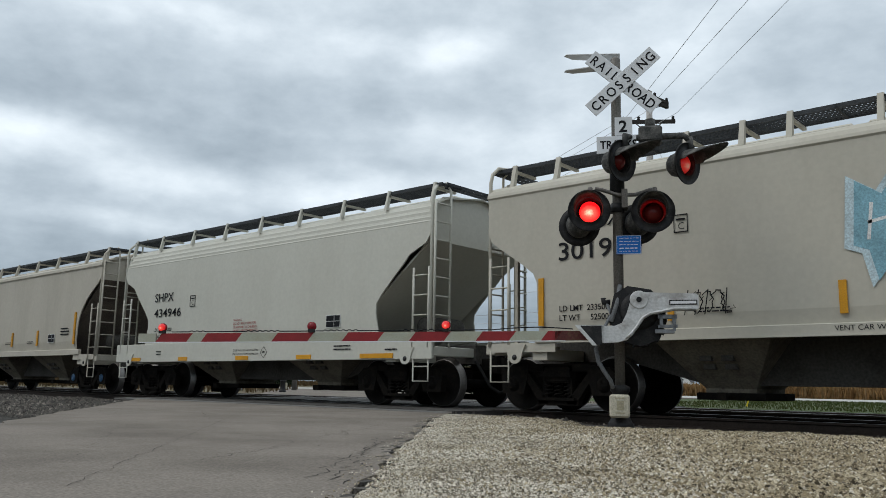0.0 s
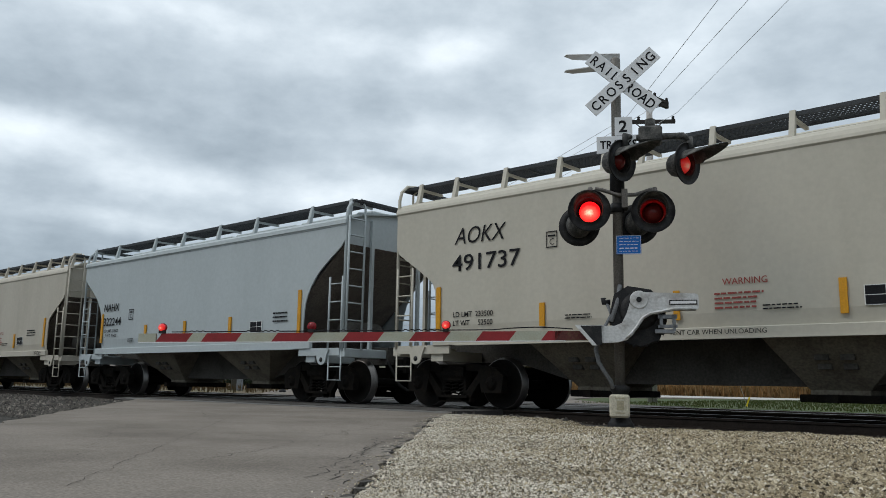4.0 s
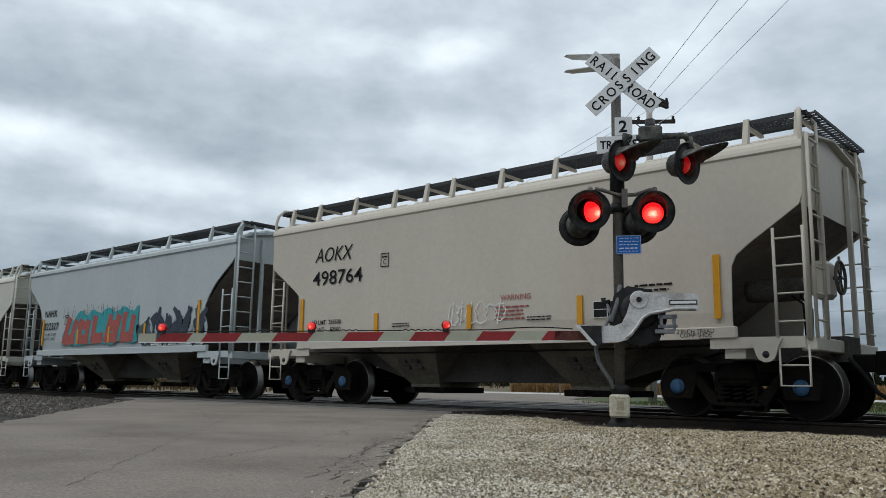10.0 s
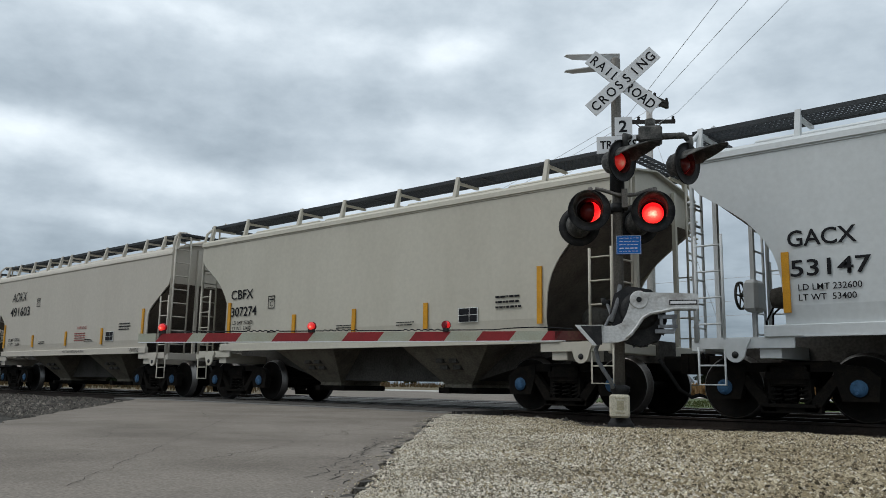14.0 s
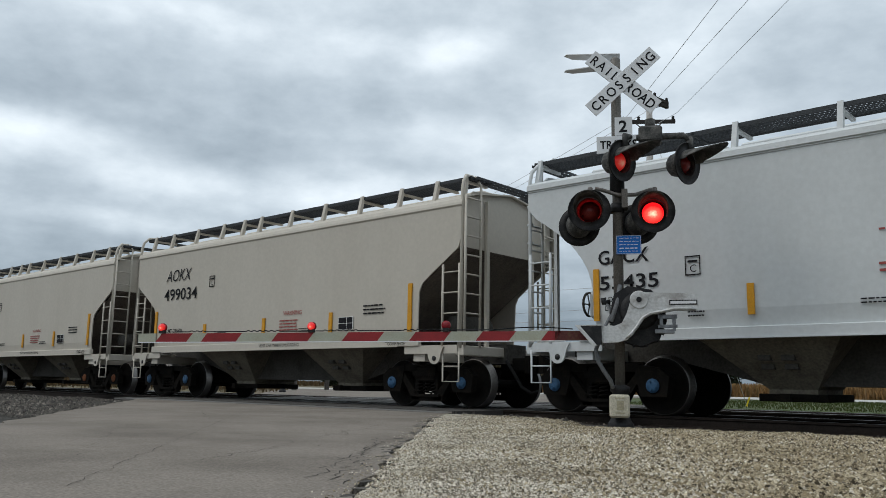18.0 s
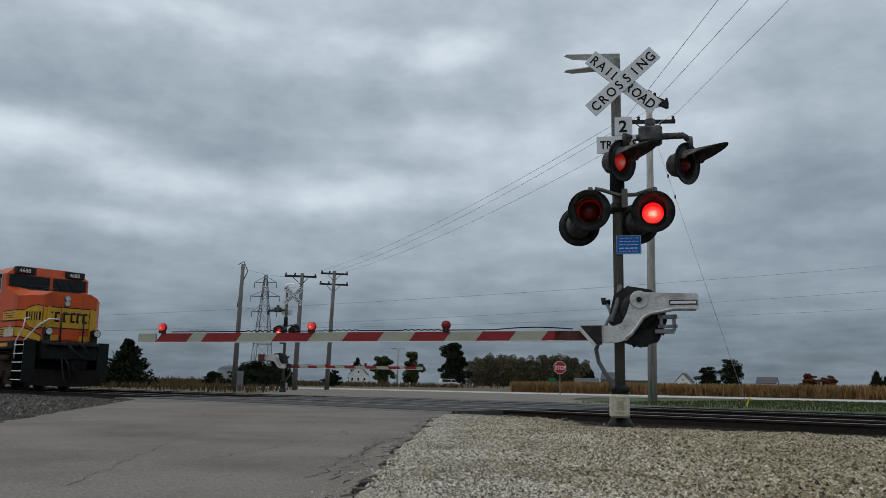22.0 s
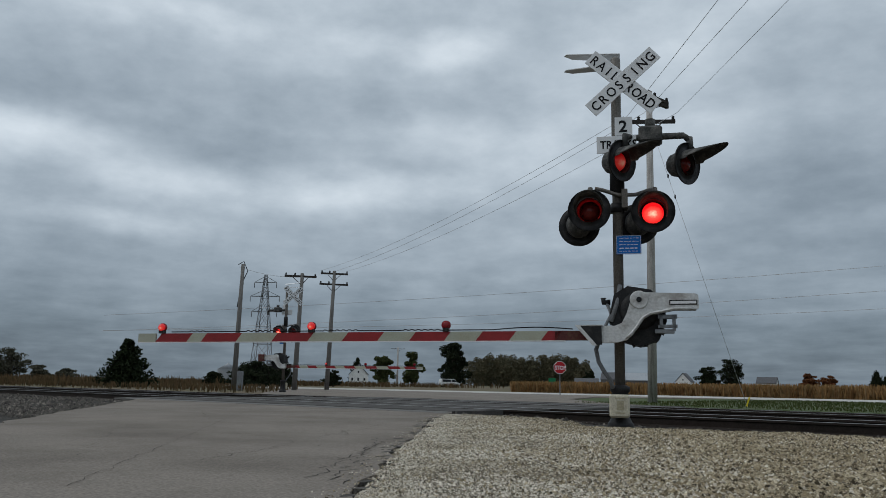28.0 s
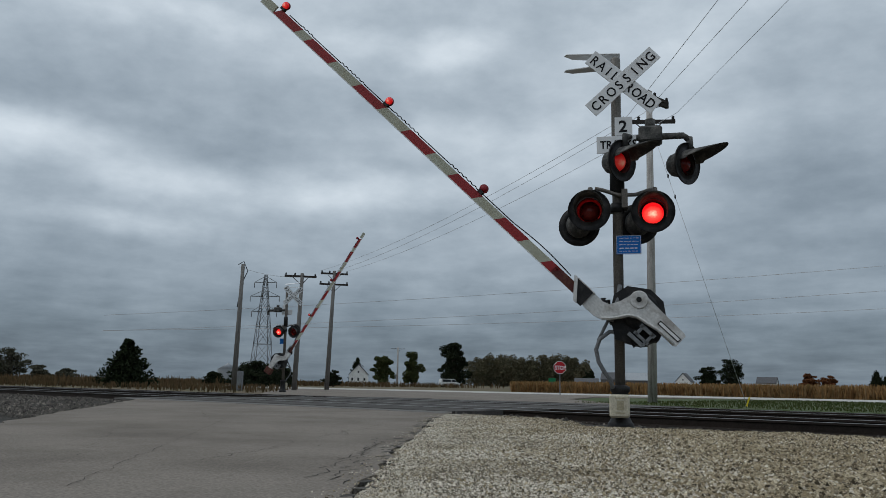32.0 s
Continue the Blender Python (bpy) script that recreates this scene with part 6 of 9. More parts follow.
def build_loco():
    lo = thing("locomotive", pose(0, 0, 0), "orange, yellow and dark green six-axle diesel freight locomotive", "locomotive")
    W = 0.98
    # deck
    bm = B()
    box(bm, -1.25, 20.85, -1.53, 1.53, 1.44, 1.74, bevel=0.02)
    box(bm, 20.85, 22.05, -0.95, 0.95, 1.10, 1.66, bevel=0.02)
    box(bm, -1.0, 21.5, -0.9, 0.9, 1.05, 1.44)
    part("underframe", bm, "loco_green", lo, "dark green underframe and walkway edge")
    for x in (0.9, 3.0, 5.0, 6.9, 9.0, 11.2, 13.1, 15.0, 16.9, 20.1):
        mark(lo, x, 1.60, 0.62, 0.13, y=-1.536)
    for x in (2.0, 12.2, 14.1, 18.6):
        mark(lo, x, 1.60, 0.22, 0.08, "white_paint", y=-1.536, name="data_plate")
    # long hood
    bm = B()
    box(bm, 0.35, 17.25, -W, W, 1.74, 3.88)
    part("hood", bm, "orange", lo, "dusty orange engine hood")
    bm = B()
    prism(bm, [(-W, 3.88), (W, 3.88), (0.82, 4.16), (0.55, 4.24), (-0.55, 4.24), (-0.82, 4.16)], "x", 5.0, 17.2)
    part("hood_top", bm, "loco_green", lo, "dark green hood roof")

    def band(x0, x1, z0, z1, y, lines=(0.22, 0.5, 0.78), name="stripe"):
        bm = B()
        box(bm, x0, x1, y - 0.006, y + 0.004, z0, z1)
        part(name, bm, "loco_yellow", lo, "yellow stripe")
        bm = B()
        for t in lines:
            z = z0 + (z1 - z0) * t
            box(bm, x0, x1, y - 0.009, y - 0.004, z - 0.018, z + 0.018)
        for z in (z0 - 0.02, z1 + 0.0):
            box(bm, x0, x1, y - 0.009, y - 0.004, z, z + 0.03)
        part("pinstripe", bm, "black_paint", lo)

    band(0.36, 13.0, 1.80, 2.14, -W)
    band(13.05, 17.2, 1.90, 2.24, -W)
    band(4.2, 17.2, 3.55, 3.86, -W)
    # hood doors: seams, handles, hinges
    bm = B()
    x = 5.2
    while x < 17.0:
        box(bm, x - 0.009, x + 0.009, -W - 0.012, -W + 0.002, 1.80, 3.84)
        x += 0.62
    part("door_seam", bm, "black_paint", lo)
    for x in np.arange(5.5, 17, 1.24):
        bm = B()
        box(bm, x - 0.04, x + 0.04, -W - 0.03, -W, 2.25, 2.33)
        part("door_latch", bm, "black_paint", lo)
    # tall louvred doors and intakes at the radiator end
    for k in range(6):
        x = 0.95 + k * 0.66
        bm = B()
        box(bm, x - 0.17, x + 0.17, -W - 0.012, -W + 0.002, 2.10, 3.32)
        for q in range(14):
            z = 2.14 + q * 0.085
            box(bm, x - 0.15, x + 0.15, -W - 0.03, -W - 0.008, z, z + 0.02)
        part("louvre_door", bm, "vent_black", lo, "black louvred door")
        bm = B()
        for dx in (-0.26, 0.26):
            box(bm, x + dx - 0.012, x + dx + 0.012, -W - 0.010, -W + 0.002, 1.80, 3.45)
        part("door_seam", bm, "black_paint", lo)
    for a, b in ((0.75, 2.35), (2.5, 4.1)):
        bm = B()
        box(bm, a, b, -W - 0.015, -W + 0.002, 3.44, 3.90)
        for q in range(12):
            xx = a + 0.06 + q * (b - a - 0.1) / 12
            box(bm, xx, xx + 0.02, -W - 0.035, -W - 0.01, 3.46, 3.88)
        part("radiator_intake", bm, "vent_black", lo, "black radiator intake screen")
    # overhanging radiator roof
    bm = B()
    prism(bm, [(-1.58, 4.02), (-1.58, 4.26), (-1.45, 4.36), (1.45, 4.36), (1.58, 4.26), (1.58, 4.02), (W, 3.86), (-W, 3.86)], "x", 0.2, 4.3)
    prism(bm, [(-1.2, 4.02), (-1.2, 4.20), (-1.0, 4.30), (1.0, 4.30), (1.2, 4.20), (1.2, 4.02), (W, 3.88), (-W, 3.88)], "x", 4.3, 5.4)
    part("radiator_roof", bm, "loco_green", lo, "dark green overhanging radiator roof")
    # exhaust and roof box
    bm = B()
    prism(bm, [(6.7, 4.2), (8.3, 4.2), (7.9, 4.52), (6.75, 4.58)], "y", -0.5, 0.5)
    part("exhaust_stack", bm, "loco_green", lo)
    bm = B()
    for k in range(3):
        tube(bm, [(9.55 + k * 0.28, -0.35, 4.22), (9.55 + k * 0.28, -0.35, 4.42), (9.95 + k * 0.28, -0.35, 4.46)], 0.07, 10)
    part("air_horn", bm, "black_enamel", lo)
    bm = B()
    prism(bm, [(-1.15, 3.90), (-1.15, 4.50), (-1.0, 4.62), (1.0, 4.62), (1.15, 4.50), (1.15, 3.90)], "x", 10.85, 17.2)
    part("equipment_box", bm, "loco_green", lo, "dark green equipment box on the hood")
    for a, b in ((11.0, 12.4), (14.8, 15.75), (15.9, 16.6), (16.7, 17.1)):
        bm = B()
        box(bm, a, b, -1.162, -1.14, 4.02, 4.46)
        n = int((b - a) / 0.09)
        for q in range(n):
            xx = a + 0.03 + q * (b - a - 0.05) / n
            box(bm, xx, xx + 0.025, -1.18, -1.16, 4.04, 4.44)
        part("grille", bm, "vent_black", lo, "black ventilation grille")
    mark(lo, 16.2, 4.25, 0.25, 0.16, "white_paint", y=-1.185, name="data_plate")
    for x in (5.9, 6.6, 7.0, 13.4):
        mark(lo, x, 3.25, 0.14, 0.12, "white_paint", y=-W - 0.008, name="data_plate")
    # small louvres low on the hood
    for x in (14.0, 16.0):
        bm = B()
        for q in range(5):
            box(bm, x, x + 0.6, -W - 0.02, -W - 0.005, 2.02 + q * 0.055, 2.05 + q * 0.055)
        part("vent", bm, "black_paint", lo)
    # four tall emblem blocks
    for k in range(4):
        x0 = 7.95 + k * 1.22
        for mat, g, dy in (("black_paint", 0.05, 0.012), ("loco_yellow", 0.0, 0.016)):
            bm = B()
            for u0, u1, v0, v1 in ((0.0, 1.0, 0.0, 0.2), (0.0, 1.0, 0.8, 1.0), (0.14, 0.44, 0.2, 0.8), (0.60, 0.86, 0.2 + 0.3 * (k % 2), 0.8)):
                bm.faces.new([bm.verts.new((x0 + c, -W - dy - 0.0004 * (v0 > 0.19), 2.36 + 0.96 * d)) for c, d in
                              ((u0 - g, v0 - g), (u1 + g, v0 - g), (u1 + g, v1 + g), (u0 - g, v1 + g))])
            part("emblem", bm, mat, lo, "yellow emblem block with a dark outline")
    # cab: full width, its front bent a little forward in the middle
    CW = 1.53
    plan = [(17.22, -CW), (19.68, -CW), (19.92, -0.06), (19.92, 0.06), (19.68, CW), (17.22, CW)]
    bm = B()
    rings = []
    for z, inset, back in ((1.74, 0.0, 0.0), (3.70, 0.0, 0.0), (4.22, 0.0, 0.02), (4.50, 0.36, 0.10)):
        rings.append([bm.verts.new((x - (back if x > 18 else 0), y - math.copysign(min(inset, abs(y) * 0.25), y), z)) for x, y in plan])
    for p, q in zip(rings, rings[1:]):
        for k in range(6):
            bm.faces.new((p[k], p[(k + 1) % 6], q[(k + 1) % 6], q[k]))
    bm.faces.new(rings[-1])
    bm.faces.new(rings[0][::-1])
    bmesh.ops.recalc_face_normals(bm, faces=bm.faces[:])
    part("cab", bm, "orange", lo, "orange cab")
    # nose: sides run on flush, then fold in to a narrower front
    bm = B()
    sec = []
    for x, hw, zs, zt in ((19.62, CW - 0.004, 3.77, 3.77), (20.80, 1.50, 3.33, 3.56), (21.75, 0.95, 3.36, 3.50)):
        sec.append([bm.verts.new(p) for p in ((x, -hw, 1.74), (x, hw, 1.74), (x, hw, zs), (x, hw * 0.72, zt), (x, -hw * 0.72, zt), (x, -hw, zs))])
    for p, q in zip(sec, sec[1:]):
        for k in range(6):
            f = bm.faces.new((p[k], p[(k + 1) % 6], q[(k + 1) % 6], q[k]))
            f.material_index = 1 if k == 3 else 0
    bm.faces.new(sec[0])
    bm.faces.new(sec[-1][::-1])
    bmesh.ops.recalc_face_normals(bm, faces=bm.faces[:])
    part("nose", bm, ["orange", "loco_green"], lo, "orange wide nose with a dark top")
    bm = B()
    prism(bm, [(-1.05, 4.49), (-1.0, 4.57), (1.0, 4.57), (1.05, 4.49)], "x", 17.9, 19.4)
    part("cab_roof", bm, "orange", lo)
    bm = B()
    prism(bm, [(-CW - 0.30, 4.20), (-CW - 0.30, 4.22), (-CW + 0.02, 4.30), (-CW + 0.02, 4.27)], "x", 17.30, 19.05)
    part("sunshade", bm, "orange", lo)
    band(17.25, 20.79, 1.90, 2.22, -CW)
    # side windows
    for a, b, z0, z1 in ((17.33, 17.74, 3.56, 4.14), (17.92, 18.78, 3.60, 4.14), (18.92, 19.30, 3.58, 4.22)):
        bm = B()
        box(bm, a - 0.05, b + 0.05, -CW - 0.022, -CW + 0.01, z0 - 0.05, z0)
        box(bm, a - 0.05, b + 0.05, -CW - 0.022, -CW + 0.01, z1, z1 + 0.05)
        box(bm, a - 0.05, a, -CW - 0.022, -CW + 0.01, z0, z1)
        box(bm, b, b + 0.05, -CW - 0.022, -CW + 0.01, z0, z1)
        if b - a > 0.8:
            box(bm, (a + b) / 2 - 0.03, (a + b) / 2 + 0.03, -CW - 0.022, -CW + 0.01, z0, z1)
        wf = part("window_frame", bm, "bare_frame", lo, "bare metal window frame")
        bm = B()
        box(bm, a, b, -CW - 0.01, -CW + 0.01, z0, z1)
        part("pane", bm, "cab_glass", wf)
    # windscreens in the bent cab front
    for s in (-1, 1):
        def on_front(y, z, out):
            t = (CW - abs(y)) / (CW - 0.06)
            return Vector((19.68 + 0.24 * t + out, y, z))
        for nm, mat, grow, d0, d1 in (("windscreen_seal", "black_enamel", 0.035, 0.0, 0.012), ("windscreen", "cab_glass", 0.0, 0.004, 0.018)):
            bm = B()
            c = [(s * (0.10 - grow), 4.14 + grow), (s * (1.40 + grow), 4.17 + grow), (s * (1.40 + grow), 3.80 - grow), (s * (0.10 - grow), 3.74 - grow)]
            lo_v = [bm.verts.new(on_front(y, z, d0)) for y, z in c]
            hi_v = [bm.verts.new(on_front(y, z, d1)) for y, z in c]
            bm.faces.new(hi_v)
            bm.faces.new(lo_v[::-1])
            for k in range(4):
                bm.faces.new((lo_v[k], lo_v[(k + 1) % 4], hi_v[(k + 1) % 4], hi_v[k]))
            bmesh.ops.recalc_face_normals(bm, faces=bm.faces[:])
            part(nm, bm, mat, lo, "dark windscreen pane" if nm == "windscreen" else "black rubber seal")
        for y0, y1 in ((0.95, 0.70), (0.40, 0.18)):
            bm = B()
            tube(bm, [on_front(s * y0, 3.72, 0.05), on_front(s * y1, 4.06, 0.05)], 0.012, 5)
            part("wiper", bm, "black_enamel", lo)
    bm = B()
    tube(bm, [(20.0, -1.1, 3.66), (20.02, -1.1, 3.80), (20.15, -0.2, 3.80), (20.15, -0.2, 3.66)], 0.014, 5)
    tube(bm, [(20.9, -0.7, 3.52), (20.9, -0.7, 3.66), (21.5, -0.4, 3.62), (21.5, -0.4, 3.5)], 0.014, 5)
    part("nose_grab_iron", bm, "black_enamel", lo)
    # number boards above the windscreens
    for s in (-1, 1):
        bm = B()
        box(bm, 19.60, 19.86, s * 0.92 - 0.36, s * 0.92 + 0.36, 4.24, 4.50, bevel=0.02)
        nb = part("number_board", bm, "black_enamel", lo)
        words("4688", 0.15, -0.25, 0, 0, "white_paint", nb, 0.002, m=pose(19.866, s * 0.92, 4.295, 0, 0, 90))
    words("4688", 0.52, 17.60, -CW - 0.008, 2.71, "number_brown", lo, 0.009, 0, 1.26, name="road_number")
    bm = B()
    box(bm, 17.25, 19.98, -CW - 0.012, -CW, 2.46, 2.48)
    part("door_seam", bm, "black_paint", lo)
    bm = B()
    for q in range(5):
        box(bm, 17.5, 17.72, -CW - 0.02, -CW, 2.38 + q * 0.05, 2.405 + q * 0.05)
    part("vent", bm, "black_paint", lo)
    for x in (17.3, 17.95, 18.6, 19.3):
        bm = B()
        box(bm, x, x + 0.07, -CW - 0.04, -CW, 2.05, 2.13)
        part("door_latch", bm, "loco_yellow", lo)
    # broad yellow sweep round the nose, plain shapes
    SPINE = [(19.79, -CW), (20.79, -1.505), (21.08, -1.338), (21.32, -1.20), (21.54, -1.075), (21.73, -0.965)]

    def sweep(name, mat, lows, highs, out, label=""):
        bm = B()
        last = None
        for (x, y), za, zb in zip(SPINE[-len(lows):], lows, highs):
            o = out if x < 20.7 else out * 1.3
            p = bm.verts.new((x + (o * 0.6 if x > 20.9 else 0), y - o, za))
            q = bm.verts.new((x + (o * 0.6 if x > 20.9 else 0), y - o, zb))
            if last:
                bm.faces.new((last[0], p, q, last[1]))
            last = (p, q)
        part(name, bm, mat, lo, label)

    lows, highs = [2.47, 2.47, 2.48, 2.22, 2.16, 2.22], [2.79, 2.80, 2.80, 2.93, 2.98, 2.94]
    sweep("pinstripe", "black_paint", [z - 0.035 for z in lows], [z + 0.035 for z in highs], 0.012)
    sweep("emblem", "loco_yellow", lows, highs, 0.018, "yellow sweep round the nose")
    bm = B()
    for z in (2.545, 2.625, 2.705):
        bm.faces.new([bm.verts.new(p) for p in ((19.86, -CW - 0.022, z), (20.78, -1.53, z), (20.78, -1.53, z + 0.022), (19.86, -CW - 0.022, z + 0.022))])
    part("pinstripe", bm, "black_paint", lo)
    for ta, tb in ((0.40, 0.47), (0.52, 0.56), (0.60, 0.64), (0.70, 0.74), (0.78, 0.82), (0.88, 0.95)):
        bm = B()
        p, q = Vector((20.79, -1.505, 0)), Vector((21.73, -0.965, 0))
        nrm = Vector((0.59, -0.81, 0)) * 0.034
        A, Bv = p.lerp(q, ta) + nrm, p.lerp(q, tb) + nrm
        bm.faces.new([bm.verts.new((v.x, v.y, z)) for v, z in ((A, 2.46), (Bv, 2.46), (Bv, 2.76), (A, 2.76))])
        part("emblem", bm, "black_paint", lo, "dark emblem block on the nose")
    sweep("pinstripe", "black_paint", [1.87, 1.84, 1.78, 1.72, 1.68], [2.25, 2.22, 2.14, 2.04, 1.94], 0.010)
    sweep("stripe", "loco_yellow", [1.91, 1.88, 1.82, 1.76, 1.72], [2.21, 2.18, 2.10, 2.00, 1.90], 0.014, "yellow stripe sinking along the nose")
    mark(lo, 20.40, 2.02, 0.80, 0.28, "beige_box", y=-CW - 0.018, name="paint_patch")
    mark(lo, 20.48, 2.21, 0.16, 0.10, "beige_box", y=-CW - 0.018, name="paint_patch")
    # the emblem's middle on the nose front
    bm = B()
    box(bm, 21.75, 21.757, -0.95, 0.95, 2.20, 2.95)
    part("emblem", bm, "loco_yellow", lo, "yellow emblem ground on the nose front")
    bm = B()
    box(bm, 21.75, 21.757, -0.95, 0.95, 1.78, 1.96)
    part("stripe", bm, "loco_yellow", lo, "yellow stripe")
    bm = B()
    box(bm, 21.74, 21.80, -0.36, 0.36, 1.78, 3.2, bevel=0.02)
    part("nose_door", bm, "orange", lo)
    bm = B()
    box(bm, 21.80, 21.806, -0.34, 0.34, 2.22, 2.93)
    part("emblem", bm, "loco_yellow", lo, "yellow emblem ground on the nose door")
    for y0, y1, x in ((-0.92, 0.92, 21.757), (-0.34, 0.34, 21.806)):
        for z in (2.19, 2.93):
            bm = B()
            box(bm, x, x + 0.004, y0, y1, z, z + 0.035)
            part("pinstripe", bm, "black_paint", lo)
    # dark blocks, each a stem and two bars
    for k, y in enumerate((-0.80, -0.56, -0.28, -0.02, 0.20, 0.44, 0.68)):
        x = 21.806 if abs(y + 0.06) < 0.34 else 21.757
        for a, b, c, d in ((0.0, 0.07, 2.42, 2.78), (0.0, 0.17, 2.71, 2.78), (0.0, 0.17 if k % 2 else 0.10, 2.42, 2.49)):
            bm = B()
            box(bm, x, x + 0.006 + 0.001 * (b > 0.08), y + a, y + b, c, d)
            part("emblem", bm, "black_paint", lo, "dark emblem block on the nose")
    for z in (2.95, 3.13):
        bm = B()
        lathe(bm, [(0.10, 21.74), (0.11, 21.84), (0.085, 21.86), (0.02, 21.83)], 14, "x", at=(0, -0.18, z + 0.14), mis=[0, 0, 1])
        part("headlight", bm, ["galv", "headlight"], lo, "round headlight")
    # front platform: anticlimber, ditch lights, posts
    bm = B()
    box(bm, 21.76, 22.2, -0.95, 0.95, 1.58, 1.70, bevel=0.02)
    box(bm, 21.80, 21.98, -0.95, -0.75, 1.70, 2.18)
    box(bm, 21.80, 21.98, 0.75, 0.95, 1.70, 2.18)
    part("front_platform", bm, "black_enamel", lo, "black front platform")
    for y in (-0.84, 0.70):
        bm = B()
        box(bm, 21.70, 21.80, y, y + 0.14, 1.76, 2.95, bevel=0.01)
        part("nose_post", bm, "loco_yellow", lo, "yellow upright beside the nose")
    for s in (-1, 1):
        bm = B()
        lathe(bm, [(0.13, 22.0), (0.14, 22.12), (0.11, 22.14), (0.02, 22.10)], 16, "x", at=(0, s * 0.86, 2.06), mis=[0, 0, 1])
        part("ditch_light", bm, ["black_enamel", "headlight"], lo, "round ditch light")
    bm = B()
    for y in (-0.45, 0.35):
        tube(bm, [(22.1, y, 1.68), (22.1, y, 2.70)], 0.03, 8)
    tube(bm, [(22.1, -0.45, 2.70), (22.1, 0.35, 2.70)], 0.025, 8)
    part("end_post", bm, "black_enamel", lo)
    bm = B()
    tube(bm, [(22.1, -0.2, 1.7), (22.45, -0.15, 1.45), (22.5, 0.1, 1.2), (22.3, 0.3, 1.15)], 0.05, 8)
    tube(bm, [(22.1, 0.2, 1.7), (22.5, 0.3, 1.5), (22.55, 0.4, 1.25)], 0.03, 8)
    tube(bm, [(22.2, -0.4, 1.2), (22.45, -0.45, 0.9), (22.55, -0.4, 0.4), (22.7, -0.35, 0.25)], 0.03, 8)
    tube(bm, [(22.2, -0.3, 1.2), (22.6, -0.3, 0.9), (22.75, -0.25, 0.45)], 0.03, 8)
    part("hose", bm, "rubber", lo)
    bm = B()
    box(bm, 22.2, 22.62, -0.16, 0.16, 0.72, 1.05, bevel=0.03)
    prism(bm, [(22.6, -0.22), (22.85, -0.24), (22.92, -0.1), (22.78, 0.05), (22.9, 0.2), (22.7, 0.26), (22.6, 0.2)], "z", 0.7, 1.06)
    part("coupler", bm, "truck_iron", lo)
    bm = B()
    box(bm, -1.75, -1.2, -0.14, 0.14, 0.72, 1.02, bevel=0.02)
    part("coupler", bm, "truck_iron", lo)
    # plow
    bm = B()
    a = [bm.verts.new(p) for p in ((21.75, -1.38, 0.20), (22.45, -0.2, 0.16), (22.45, 0.2, 0.16), (21.75, 1.38, 0.20), (21.65, -1.32, 0.78), (22.1, -0.2, 0.72),
                                   (22.1, 0.2, 0.72), (21.65, 1.32, 0.78))]
    b = [bm.verts.new(v.co - Vector((0.08, 0, 0))) for v in a]
    for k in range(3):
        bm.faces.new((a[k], a[k + 1], a[k + 5], a[k + 4]))
        bm.faces.new((b[k], b[k + 4], b[k + 5], b[k + 1]))
    for k in range(3):
        bm.faces.new((a[k], b[k], b[k + 1], a[k + 1]))
        bm.faces.new((a[k + 4], a[k + 5], b[k + 5], b[k + 4]))
    bmesh.ops.recalc_face_normals(bm, faces=bm.faces[:])
    part("snow_plow", bm, "truck_iron", lo, "dark snow plow")
    # stairs at both ends on both sides
    for xa, xb in ((20.9, 21.75), (-1.15, -0.35)):
        for s in (-1, 1):
            bm = B()
            box(bm, xa, xb, s * 1.12, s * 1.15, 0.36, 1.7)
            st = part("steps", bm, "loco_green", lo, "dark green boarding steps")
            for xs in (xa - 0.03, xb):
                bm = B()
                box(bm, xs, xs + 0.03, s * 1.1, s * 1.52, 0.3, 1.74)
                part("side_plate", bm, "loco_green", st)
            for k in range(5):
                z = 0.36 + k * 0.30
                bm = B()
                box(bm, xa, xb, s * 1.15, s * 1.50, z, z + 0.03)
                part("tread", bm, "loco_green", st)
                bm = B()
                box(bm, xa, xb, s * 1.495, s * 1.515, z, z + 0.035)
                part("step_edge", bm, "white_paint", st, "worn white step edge")
    bm = B()
    tube(bm, [(20.98, -1.5, 1.1), (21.0, -1.5, 1.72), (21.40, -1.45, 2.2), (21.38, -1.40, 2.5), (21.3, -1.2, 2.55)], 0.026, 8)
    part("grab_iron", bm, "white_paint", lo, "white grab iron")
    bm = B()
    tube(bm, [(21.62, -1.45, 1.3), (21.62, -1.45, 1.75), (21.85, -1.15, 2.25), (22.0, -0.85, 2.5), (22.02, -0.5, 2.5)], 0.026, 8)
    part("grab_iron", bm, "white_paint", lo, "white grab iron")
    bm = B()
    tube(bm, [(-0.4, -1.5, 1.3), (-0.35, -1.5, 1.9), (-0.1, -1.5, 2.5)], 0.026, 8)
    part("grab_iron", bm, "white_paint", lo, "white grab iron")
    bm = B()
    tube(bm, [(-1.2, -1.5, 1.3), (-1.2, -1.5, 2.1), (-1.2, -0.8, 2.6)], 0.026, 8)
    part("grab_iron", bm, "white_paint", lo, "white grab iron")
    # handrails along the walkway
    bm = B()
    tube(bm, [(-0.1, -1.5, 2.66), (5.0, -1.5, 2.72), (13.5, -1.5, 2.78), (13.9, -1.5, 3.1), (14.1, -1.45, 3.35), (16.9, -1.3, 3.45)], 0.022, 8)
    part("handrail", bm, "black_enamel", lo)
    pst = None
    for x in (0.0, 1.9, 3.8, 5.7, 7.6, 9.5, 11.4, 13.3):
        if pst is None:
            bm = B()
            tube(bm, [(0, -1.5, 1.72), (0, -1.5, 2.72)], 0.024, 8)
            pst = part("handrail_post", bm, "black_enamel", lo, m=pose(x, 0, 0))
        else:
            again(pst, lo, pose(x, 0, 0))
